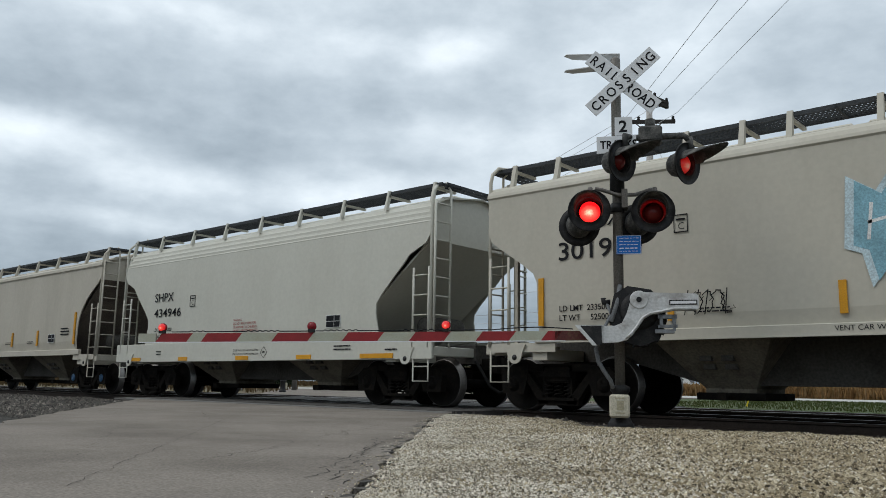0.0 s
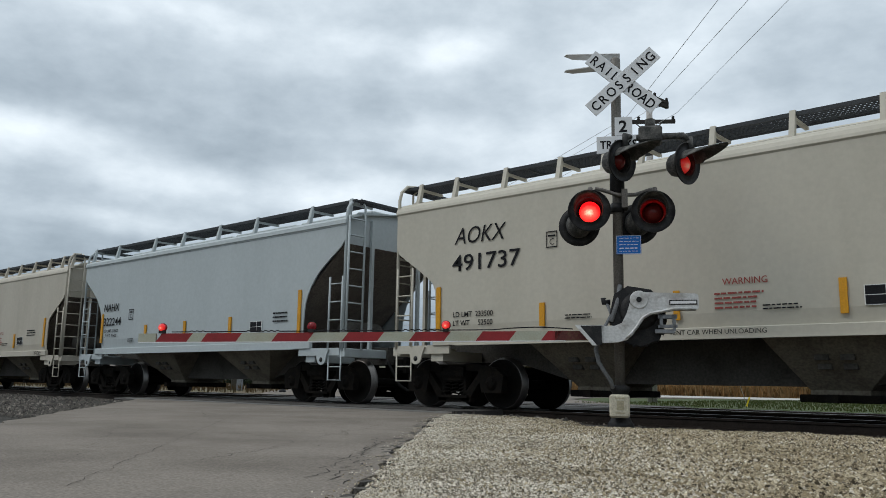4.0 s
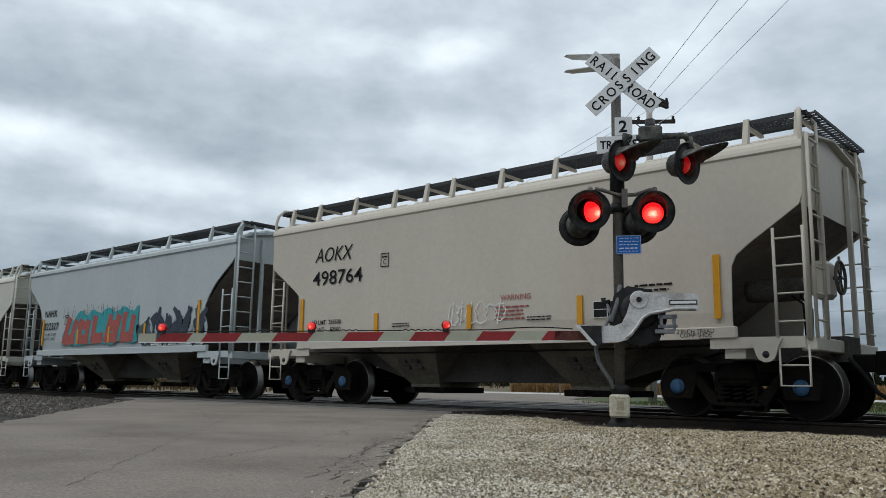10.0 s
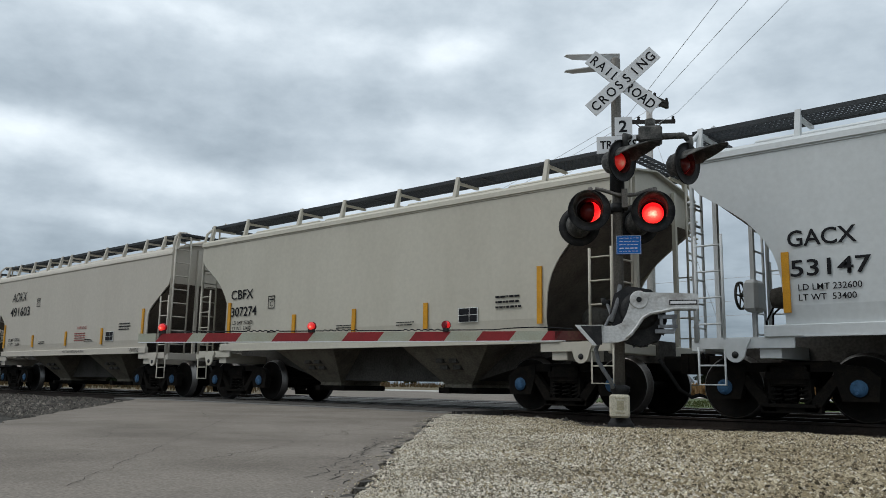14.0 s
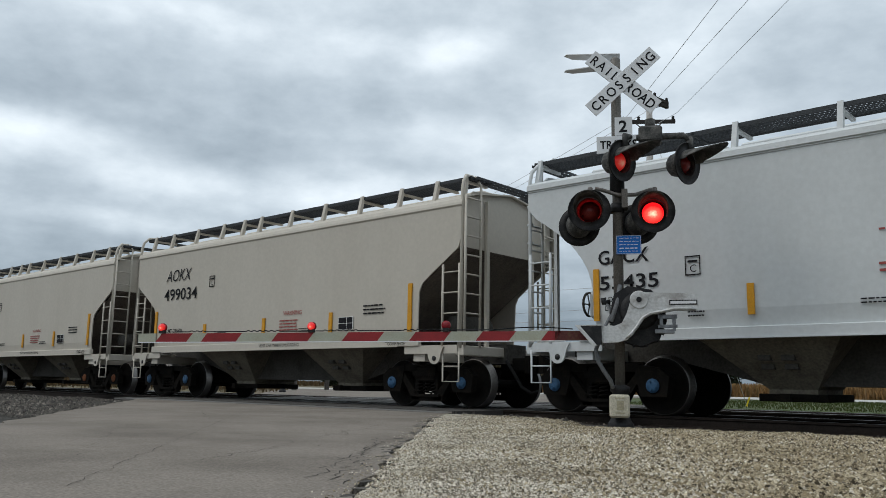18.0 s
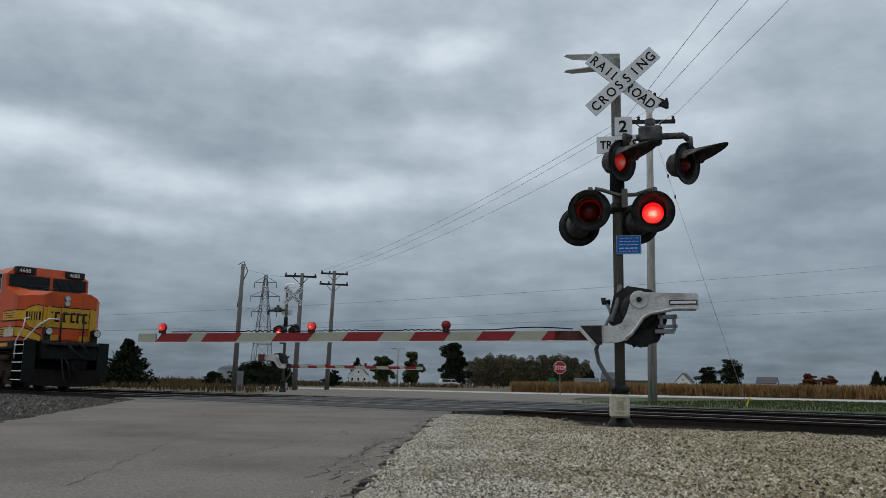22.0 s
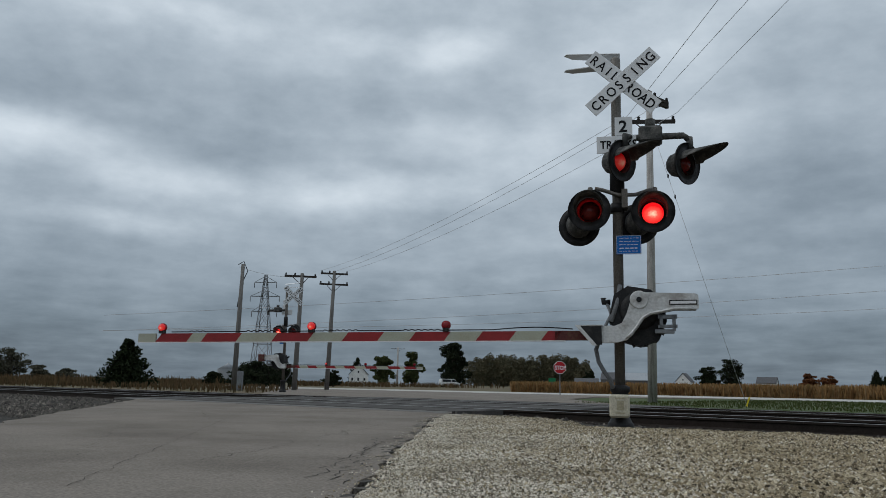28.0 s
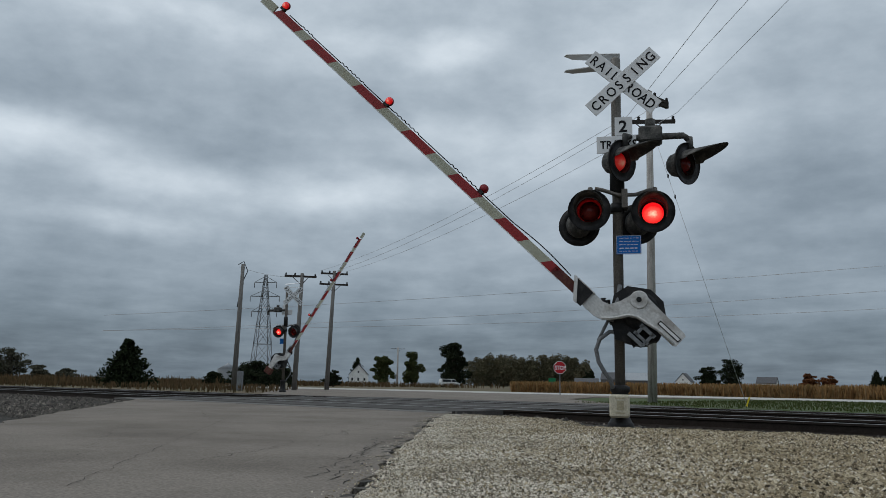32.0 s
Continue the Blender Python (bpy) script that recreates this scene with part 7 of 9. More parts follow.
    bm = B()
    for x in (-1.15, -0.95, -0.7):
        box(bm, x, x + 0.07, -0.9 + (x + 1.15) * 2, -0.82 + (x + 1.15) * 2, 1.74, 2.65)
    part("end_post", bm, "loco_brown", lo)
    # fuel tank and reservoirs
    bm = B()
    prism(bm, [(-1.45, 0.72), (-1.42, 0.45), (-1.1, 0.22), (1.1, 0.22), (1.42, 0.45), (1.45, 0.72), (0.8, 1.02), (-0.8, 1.02)], "x", 6.25, 14.35)
    box(bm, 6.25, 7.25, -1.45, 1.45, 0.70, 1.34, bevel=0.03)
    box(bm, 12.5, 14.35, -1.45, 1.45, 0.70, 1.34, bevel=0.03)
    part("fuel_tank", bm, "tank_tan", lo, "dusty tan-brown fuel tank")
    bm = B()
    box(bm, 13.0, 13.08, -1.47, -1.44, 0.85, 1.28)
    part("sight_glass", bm, "black_paint", lo)
    for a, b in ((7.5, 9.7), (10.2, 12.35)):
        bm = B()
        lathe(bm, [(0.03, a), (0.2, a + 0.04), (0.27, a + 0.16), (0.27, b - 0.16), (0.2, b - 0.04), (0.03, b)], 20, "x", at=(0, -1.2, 1.10))
        rs = part("air_reservoir", bm, "tank_tan", lo, "dusty tan air reservoir")
        bm = B()
        for x in (a + 0.45, b - 0.45):
            lathe(bm, [(0.275, x - 0.03), (0.285, x - 0.03), (0.285, x + 0.03), (0.275, x + 0.03)], 20, "x", at=(0, -1.2, 1.10), close=False)
            box(bm, x - 0.05, x + 0.05, -1.3, -1.1, 0.76, 0.86)
        part("strap", bm, "loco_brown", rs)
    # pipes and gear under the deck
    bm = B()
    tube(bm, [(0.0, -1.4, 1.36), (6.0, -1.42, 1.36)], 0.03, 6)
    tube(bm, [(14.4, -1.42, 1.36), (20.5, -1.4, 1.36)], 0.03, 6)
    box(bm, 9.75, 10.15, -1.3, -0.9, 0.7, 1.3)
    for x in (0.6, 5.6, 15.0, 20.3):
        box(bm, x - 0.25, x + 0.25, -1.35, -1.0, 1.1, 1.44)
    part("piping", bm, "loco_brown", lo)
    first = loco_truck(lo, 2.75)
    loco_truck(lo, 17.9, first)
    return lo


LOCO = build_loco()

# ---- the crossing signals ----
SIGNAL_TURN = 27.6


def lens_unit(parent, x, y, z, yaw, pitch, reach=0.34, arc=(-28, 236), lit="lamp_on"):
    """A round lamp: black background disc, hood, housing, red lens and a turning reflector that makes the flash."""
    m = pose(x, y, z, pitch, 0, yaw)
    bm = B()
    lathe(bm, [(0.285, 0.0), (0.29, 0.006), (0.29, 0.016), (0.17, 0.016), (0.17, 0.0)], 32, "y", close=False)
    unit = part("lamp", bm, "black_enamel", parent, "round black lamp with a red lens", m)
    bm = B()
    lathe(bm, [(0.168, 0.0), (0.172, 0.016), (0.18, 0.05), (0.175, 0.14), (0.15, 0.24), (0.1, 0.29), (0.001, 0.30)], 24, "y", close=False)
    part("housing", bm, "hood_grey", unit)
    bm = B()
    # hood: upper part of a tube, longer on top
    n = 20
    vo, vi = [], []
    for k in range(n + 1):
        a = math.radians(arc[0] + arc[1] * k / n)
        length = reach * max(0.12, math.sin(math.radians(180 * k / n))) ** 0.85
        row_o, row_i = [], []
        for t in (0.0, 0.5, 1.0):
            r = 0.185 + 0.02 * t
            row_o.append(bm.verts.new((r * math.cos(a), -length * t, r * math.sin(a))))
            row_i.append(bm.verts.new(((r - 0.008) * math.cos(a), -length * t, (r - 0.008) * math.sin(a))))
        vo.append(row_o)
        vi.append(row_i)
    for k in range(n):
        for t in range(2):
            bm.faces.new((vo[k][t], vo[k + 1][t], vo[k + 1][t + 1], vo[k][t + 1])).smooth = True
            bm.faces.new((vi[k][t], vi[k][t + 1], vi[k + 1][t + 1], vi[k + 1][t])).smooth = True
        bm.faces.new((vo[k][2], vo[k + 1][2], vi[k + 1][2], vi[k][2]))
    bmesh.ops.recalc_face_normals(bm, faces=bm.faces[:])
    part("hood", bm, "hood_grey", unit, "weathered black hood")
    # a domed lens, one half lit and one half dark, that turns to make the flash
    bm = B()
    n, seg = 12, 28
    for k in range(n):
        a0, a1 = math.pi * k / n, math.pi * (k + 1) / n
        for j in range(seg):
            b0, b1 = 2 * math.pi * j / seg, 2 * math.pi * (j + 1) / seg
            q = [(0.145 * math.sin(a) * math.cos(b), -0.145 * math.cos(a), 0.145 * math.sin(a) * math.sin(b)) for a, b in ((a0, b0), (a1, b0), (a1, b1), (a0, b1))]
            vs = [bm.verts.new(p) for p in q]
            f = bm.faces.new(vs)
            f.material_index = 0 if k < n // 2 else 1
    bmesh.ops.remove_doubles(bm, verts=bm.verts[:], dist=0.0004)
    bmesh.ops.recalc_face_normals(bm, faces=bm.faces[:])
    for f in bm.faces:
        f.smooth = True
    refl = part("lens", bm, [lit, "lamp_off"], unit, "domed red lens of the flashing lamp", pose(0, 0.135, 0))
    return unit, refl


def blade(parent, ang, text_a, text_b, y, back):
    """One arm of the crossbuck with its black letters."""
    m = pose(0, y, 0, 0, 0, 180 if back else 0) @ pose(0, 0, 0, 0, ang, 0)
    bm = B()
    box(bm, -0.60, 0.60, -0.006, 0.006, -0.115, 0.115, bevel=0.004)
    bl = part("blade", bm, "sign_white", parent, "white crossbuck blade with black letters", m)
    spots = [(ch, -0.50 + 0.143 * k) for k, ch in enumerate(text_a + text_b)] if text_a == "CROS" else \
        [(ch, -0.50 + 0.125 * k) for k, ch in enumerate(text_a)] + [(ch, 0.13 + 0.125 * k) for k, ch in enumerate(text_b)]
    for ch, xx in spots:
        me = lettering(ch, 0.138, 0.0025, 0, 0.90)
        wid = max(v.co.x for v in me.vertices) + min(v.co.x for v in me.vertices)
        words(ch, 0.138, xx - wid / 2, -0.009, -0.068, "black_paint", bl, 0.0025, 0, 0.90, "letter")


def build_signal(m, label, near):
    dz = 0.0 if near else 0.10
    sg = thing("crossing_signal", m, label, "railroad crossing signal", "the two crossing signals")
    # footing and junction box
    bm = B()
    lathe(bm, [(0.17, -0.1), (0.17, 0.02), (0.15, 0.04), (0.12, 0.10), (0.105, 0.42), (0.13, 0.44), (0.13, 0.50), (0.08, 0.52)], 20, "z")
    part("base", bm, "black_enamel", sg, "dark cast mast base")
    bm = B()
    box(bm, -0.135, 0.125, -0.27, -0.12, 0.10, 0.40, bevel=0.025)
    jb = part("junction_box", bm, "beige_box", sg, "faded beige junction box on the mast's foot")
    bm = B()
    box(bm, -0.04, 0.05, -0.276, -0.268, 0.20, 0.32)
    for z in (0.345, 0.155):
        box(bm, -0.06, 0.06, -0.276, -0.268, z, z + 0.015)
    part("sticker", bm, "sticker", jb, "small faded sticker")
    bm = B()
    lathe(bm, [(0.068, 0.5), (0.068, 5.1), (0.05, 5.13)], 20, "z")
    part("mast", bm, "mast_steel", sg, "weathered grey mast")
    # crossbuck on both faces
    for y, back in ((-0.12, False),) if near else ((0.12, True),):
        piv = B()
        box(piv, -0.05, 0.05, -0.02 if not back else -0.04, 0.04 if not back else 0.02, -0.05, 0.05)
        cb = part("crossbuck", piv, "mast_steel", sg, "white crossbuck with black words", pose(0.10, y, 4.71) if near else pose(-0.38, y, 4.62, 0, 0, 40))
        blade(cb, 42, "RAIL", "ROAD", -0.035 if not back else 0.035, back)
        blade(cb, -42, "CROS", "SING", -0.05 if not back else 0.05, back)
    # side-facing crossbuck seen edge on
    bm = B()
    for ang, z, turn in ((5, 5.19, -28), (-3, 5.055, -16)):
        prism(bm, [(-0.74, -0.012), (-0.70, -0.05), (0.06, -0.075), (0.06, 0.075), (-0.62, 0.045)], "z", -0.007, 0.007)
        bmesh.ops.transform(bm, matrix=pose(0.0, 0.12, z, 0, ang, 0) @ pose(0, 0, 0, turn, 0, 0), verts=bm.verts[-10:])
    part("side_crossbuck", bm, "sign_white", sg, "angled crossbuck blades seen from their edge")
    # track number sign
    bm = B()
    box(bm, -0.02, 0.22, -0.105, -0.095, 3.95, 4.215, bevel=0.003)
    s1 = part("track_sign", bm, "sign_white", sg, "white sign with the number two")
    words("2", 0.17, 0.035, -0.108, 4.0, "black_paint", s1, 0.006)
    bm = B()
    box(bm, -0.27, 0.27, -0.105, -0.095, 3.70, 3.945, bevel=0.003)
    s2 = part("track_sign", bm, "sign_white", sg, "white sign below the number")
    words("TRACKS", 0.115, -0.22, -0.108, 3.77, "black_paint", s2, 0.004, 0, 0.85)
    # upper cross pipe with the side-facing pair
    bm = B()
    box(bm, 0.30, 0.62, -0.17, 0.12, 3.83, 4.06, bevel=0.03)
    tube(bm, [(-0.05, -0.02, 3.93), (0.9, -0.02, 3.93), (0.98, -0.02, 3.86)], 0.045, 10)
    tube(bm, [(0.2, -0.05, 3.93), (0.12, -0.25, 3.90), (0.12, -0.25, 3.75)], 0.04, 10)
    tube(bm, [(0.98, -0.02, 3.90), (0.99, -0.02, 3.70)], 0.045, 10)
    tube(bm, [(0.46, -0.02, 4.05), (0.46, -0.02, 4.18)], 0.07, 12)
    part("cross_pipe", bm, "hood_grey", sg, "upper lamp pipe and terminal box")
    bm = B()
    lathe(bm, [(0.10, 3.15), (0.10, 3.55), (0.075, 3.6)], 16, "z")
    lathe(bm, [(0.095, 1.95 + 0.92), (0.095, 3.0)], 16, "z")
    part("clamp", bm, "black_enamel", sg)
    bm = B()
    tube(bm, [(-0.30, -0.12, 3.20), (-0.2, -0.1, 3.18), (0.02, -0.1, 3.10), (0.25, -0.1, 3.10), (0.45, -0.12, 3.16), (0.53, -0.12, 3.15)], 0.028, 8)
    box(bm, 0.06, 0.14, -0.14, 0.1, 2.92, 3.18)
    tube(bm, [(-0.36, -0.15, 3.2), (-0.36, -0.2, 3.05)], 0.035, 8)
    tube(bm, [(0.50, -0.15, 3.17), (0.50, -0.2, 3.0)], 0.035, 8)
    part("lamp_bracket", bm, "mast_steel", sg, "lower lamp bracket")
    flash = {}
    flash["left"] = lens_unit(sg, -0.37, -0.30, 2.86 + dz, 0, 0)[1]
    flash["right"] = lens_unit(sg, 0.47, -0.30, 2.82 + dz, 0, 0)[1]
    if near:
        flash["side_near"] = lens_unit(sg, 0.085, -0.24, 3.55, 52, 4, 0.60, (8, 164), "lamp_side")[1]
        flash["side_far"] = lens_unit(sg, 0.95, -0.06, 3.52, 52, 4, 0.60, (8, 164), "lamp_side")[1]
    # lamps that look the other way
    flash["back_a"] = lens_unit(sg, -0.54, 0.22, 2.74 + dz, 180, 0)[1]
    flash["back_b"] = lens_unit(sg, 0.27, 0.22, 2.75 + dz, 180, 0)[1]
    # blue notice
    bm = B()
    box(bm, -0.02, 0.31, -0.10, -0.09, 2.275, 2.535, bevel=0.003)
    nb = part("notice", bm, "sign_blue", sg, "blue emergency notice with white lines of small print")
    bm = B()
    rnd = random.Random(2)
    for k in range(5):
        z = 2.50 - k * 0.045
        a = 0.02
        bm = B() if k else bm
        while a < 0.26:
            w = rnd.uniform(0.02, 0.06)
            box(bm, a, min(a + w, 0.28), -0.104, -0.101, z - 0.007 - 0.008 * (k == 3), z)
            a += w + 0.014
        part("small_print", bm, "white_paint", nb)
    bm = B()
    for a, b, c, d in ((-0.015, 0.305, 2.526, 2.531), (-0.015, 0.305, 2.279, 2.284), (-0.016, -0.011, 2.279, 2.531), (0.301, 0.306, 2.279, 2.531)):
        box(bm, a, b, -0.104, -0.101, c, d)
    part("border", bm, "white_paint", nb)
    # gate mechanism
    bm = B()
    prism(bm, [(-0.05, 1.12), (0.28, 1.03), (0.52, 1.12), (0.62, 1.36), (0.58, 1.62), (0.42, 1.78), (0.12, 1.83), (-0.06, 1.72), (-0.12, 1.45)], "y", -0.20, 0.22)
    mech = part("gate_mechanism", bm, "black_enamel", sg, "black gate mechanism on the mast")
    bm = B()
    lathe(bm, [(0.24, -0.20), (0.25, -0.235), (0.20, -0.25), (0.02, -0.255)], 24, "y", at=(0.27, 0, 1.5))
    part("cover", bm, "black_enamel", mech)
    bm = B()
    lathe(bm, [(0.34, -0.16), (0.34, 0.20)], 24, "y", at=(0.26, 0, 1.42))
    for k in range(7):
        a = math.pi * (1.05 + 0.13 * k)
        box(bm, -0.03, 0.03, -0.17, 0.2, -0.03, 0.03, at=pose(0.26 + 0.36 * math.cos(a), 0, 1.42 + 0.36 * math.sin(a), 0, 20 * k, 0))
    part("gear_drum", bm, "black_enamel", mech)
    bm = B()
    tube(bm, [(-0.11, -0.1, 1.62), (-0.2, -0.1, 1.62), (-0.2, -0.1, 1.68)], 0.04, 8)
    part("cable_inlet", bm, "black_enamel", mech)
    bm = B()
    tube(bm, [(0.02, -0.12, 1.22), (-0.12, -0.2, 1.22), (-0.25, -0.22, 1.12), (-0.30, -0.22, 0.98), (-0.27, -0.21, 0.82), (-0.19, -0.19, 0.68), (-0.12, -0.16, 0.58), (-0.09, -0.12, 0.48)], 0.028, 10)
    tube(bm, [(-0.16, -0.1, 1.62), (-0.10, -0.18, 1.45), (-0.2, -0.2, 1.25), (-0.27, -0.22, 1.1)], 0.022, 8)
    tube(bm, [(0.02, -0.1, 1.85), (-0.02, -0.2, 1.6), (-0.1, -0.22, 1.35)], 0.03, 8)
    part("conduit", bm, "conduit", sg, "grey flexible conduit")
    # gate arm, turning about its pivot
    PIV = (0.267, -0.30 if near else 0.36, 1.624)
    ob = B()
    o = lambda x, z: (x - PIV[0], z - PIV[2])
    # silver casting: counterweight arm, pivot boss and elbow
    prism(ob, [o(*p) for p in [(1.01, 1.675), (1.01, 1.51), (0.975, 1.482), (0.71, 1.485), (0.53, 1.447), (0.41, 1.43), (0.32, 1.375), (0.255, 1.28), (0.175, 1.175),
                               (0.10, 1.105), (-0.02, 1.072), (-0.20, 1.066), (-0.255, 1.08), (-0.27, 1.29), (-0.05, 1.288), (0.04, 1.325), (0.105, 1.45), (0.165, 1.64),
                               (0.215, 1.705), (0.30, 1.725), (0.55, 1.712), (0.97, 1.695)]], "y", -0.10, 0.02)
    # raised rim along the casting's lower edge
    tube(ob, [(x - PIV[0], -0.095, z - PIV[2]) for x, z in [(0.97, 1.50), (0.71, 1.505), (0.53, 1.468), (0.40, 1.448), (0.30, 1.385), (0.235, 1.285), (0.155, 1.185), (0.08, 1.12)]], 0.018, 6)
    lathe(ob, [(0.11, -0.12), (0.12, -0.10), (0.12, 0.0)], 20, "y")
    arm = part("gate_arm", ob, "cast_alu", sg, "red and white striped gate arm with silver counterweight casting", pose(*PIV))
    bm = B()
    lathe(bm, [(0.035, -0.135), (0.035, -0.10)], 14, "y")
    part("pivot_bolt", bm, "black_enamel", arm)
    # a white plate stands in for daylight showing through the open slot
    for nm, mat, g, dy in (("slot_rim", "black_enamel", 0.014, 0.0), ("slot", "sign_white", 0.0, 0.003)):
        bm = B()
        box(bm, 0.66 - g - PIV[0], 0.98 + g - PIV[0], -0.106 - dy, -0.10, 1.565 - g - PIV[2], 1.60 + g - PIV[2])
        part(nm, bm, mat, arm)
    bm = B()
    for q, (a, b, c, d) in enumerate(((0.50, 0.74, 1.38, 1.43), (0.50, 0.74, 1.26, 1.30), (0.52, 0.56, 1.26, 1.43), (0.68, 0.72, 1.22, 1.43), (0.46, 0.70, 1.19, 1.24))):
        box(bm, a - PIV[0], b - PIV[0], -0.06, 0.05, c - PIV[2], d - PIV[2])
    part("counterweight", bm, "galv", arm, "small bolted counterweights")
    if not near:
        bm = B()
        box(bm, 0.86 - PIV[0], 1.16 - PIV[0], -0.16, 0.10, 1.40 - PIV[2], 1.74 - PIV[2], bevel=0.02)
        part("counterweight_box", bm, "arm_brown", arm, "rusty brown counterweight")
    # added black plate paints the dark inside of the open triangular bracket
    bm = B()
    prism(bm, [o(*p) for p in [(-0.22, 1.29), (-0.56, 1.29), (-0.50, 1.25), (-0.30, 1.04), (-0.22, 1.04)]], "y", -0.13, -0.115)
    part("gusset", bm, "black_enamel", arm)
    bm = B()
    box(bm, -0.56 - PIV[0], -0.20 - PIV[0], -0.13, 0.05, 1.285 - PIV[2], 1.30 - PIV[2])
    prism(bm, [o(*p) for p in [(-0.56, 1.29), (-0.50, 1.29), (-0.28, 1.03), (-0.34, 1.03)]], "y", -0.15, -0.13)
    part("arm_bracket", bm, "cast_alu", arm)
    # the arm itself: stripes are parts
    L0, L1, zc = -0.30, -7.10, 1.165
    hgt = 0.0635

    def seg(xa, xb, mat, slant=0.10, name="stripe"):
        bm = B()
        sa = slant if abs(xa - L0) > 0.01 else 0
        pts = [(xa, zc - hgt), (xa - (-sa), zc + hgt), (xb - (-slant), zc + hgt), (xb, zc - hgt)]
        pts = [(x - PIV[0], z - PIV[2]) for x, z in pts]
        prism(bm, pts, "y", -0.055, -0.02)
        part(name, bm, mat, arm)

    seg(-0.30, -0.835, "arm_brown", 0.0, "arm_root")
    edges = [-0.835, -1.026, -1.454, -1.912, -2.357, -2.856, -3.318, -3.847, -4.368, -4.924, -5.488, -6.055, -6.29, -6.805]
    x = edges[0]
    col = True
    for e in edges[1:]:
        seg(x, e, "arm_red" if col else "arm_white")
        x, col = e, not col
    seg(x, L1, "arm_white", 0.0)
    bm = B()
    box(bm, L1 - PIV[0], -0.7 - PIV[0], -0.058, -0.017, zc - hgt - 0.012 - PIV[2], zc - hgt - PIV[2])
    part("lower_rail", bm, "sign_white", arm)
    bm = B()
    pts = []
    for k in range(260):
        t = k / 259
        xx = -6.55 + 5.95 * t
        coil = 0.012 if (0.05 < t < 0.72 and (k // 26) % 2 == 0) else 0.0
        pts.append((xx - PIV[0], -0.04 + (coil if k % 2 else -coil), zc + hgt + 0.022 + (coil if (k // 2) % 2 else 0) + 0.03 * math.sin(max(0, t - 0.82) * 17) * (t > 0.82) - PIV[2]))
    tube(bm, pts, 0.008, 5)
    part("arm_cable", bm, "cable", arm, "coiled black cable along the arm")
    lamps = {}
    for key, xx in (("tip", -6.705), ("mid", -4.31), ("root", -2.33)):
        bm = B()
        box(bm, -0.04, 0.04, -0.05, 0.02, 0.0, 0.05)
        u = part("arm_lamp", bm, "black_enamel", arm, "round red marker lamp on the arm", pose(xx - PIV[0], -0.03, zc + hgt - PIV[2]))
        bm = B()
        lathe(bm, [(0.004, -0.06), (0.03, -0.055), (0.052, -0.034), (0.058, 0.0), (0.058, 0.01), (0.004, 0.012)], 18, "y", mis=[0, 0, 0, 1, 1])
        lamps[key] = part("globe", bm, ["bulb_on", "globe_red"], u, "red globe", pose(0, -0.02, 0.09))
        bm = B()
        lathe(bm, [(0.062, -0.01), (0.065, 0.03), (0.05, 0.045), (0.004, 0.05)], 18, "y")
        part("globe_back", bm, "globe_red", u, m=pose(0, -0.02, 0.09))
    return sg, arm, flash, lamps


NEAR_SIGNAL = build_signal(pose(-5.47, -3.40, -0.05, 0, 0, SIGNAL_TURN) @ pose(0, 0, 0, 0, 0.25, 0),
                           "weathered crossing signal with striped gate arm beside the road", True)
FAR_SIGNAL = build_signal(pose(-32.22, 11.83, 0.02, 0, 0, SIGNAL_TURN + 180),
                          "crossing signal with striped gate across the tracks", False)

# ---- poles, wires, signs and the distance ----


def pole(m, h, r, label, arms=(), mat="pole_wood", lean=0.0, group="utility poles"):
    root = thing("utility_pole", m @ pose(0, 0, 0, 0, lean, 0), label, "utility pole", group)
    bm = B()
    tube(bm, [(0, 0, -0.3), (0, 0, h * 0.5), (0, 0, h)], r, 14, radii=[r * 1.15, r * 0.95, r * 0.72])
    part("pole", bm, mat, root)
    for z, half, yaw, off in arms:
        bm = B()
        am = pose(0, 0, z, 0, 0, yaw)
        box(bm, -half + off, half + off, -0.06, 0.06, -0.06, 0.06, at=am)
        for s in (-1, 1):
            tube(bm, [am @ Vector((s * 0.55 * half + off, -0.07, 0)), am @ Vector((0, -0.07, -0.45 * half - 0.1))], 0.02, 5)
        a = part("crossarm", bm, "wood_dark", root)
        bm = B()
        for s in (-0.92, -0.35, 0.92):
            lathe(bm, [(0.03, 0.05), (0.06, 0.09), (0.045, 0.13), (0.06, 0.17), (0.02, 0.21)], 8, "z", at=am @ Vector((s * half + off, 0, 0)))
        part("insulator", bm, "black_enamel", a)
    return root


pole(pose(-13.17, 12.72, -0.08), 11.1, 0.145, "tall grey wooden utility pole with two crossarms",
     ((9.97, 0.95, 33, -0.05), (10.96, 0.62, 84, 0.58), (10.82, 0.62, 84, 0.58)), lean=0.9)
pole(pose(-42.99, 16.47, -0.1), 7.8, 0.15, "grey wooden pole with a cable standoff", (), "pole_dark", 2.0)
pole(pose(-40.3, 19.0, -0.1), 7.3, 0.15, "grey wooden pole with a single offset crossarm", ((7.1, 1.0, 40, -0.1),), "pole_dark", 2.4)
pole(pose(-43.4, 24.3, -0.1), 8.3, 0.15, "grey wooden utility pole with two crossarms", ((8.1, 0.95, 40, 0.0), (7.35, 1.0, 40, 0.0)), "pole_dark", 2.6)
pole(pose(-159.5, 150.3, -0.1), 10.6, 0.25, "far wooden utility pole with one crossarm", ((10.2, 1.9, 40, 0.0),))


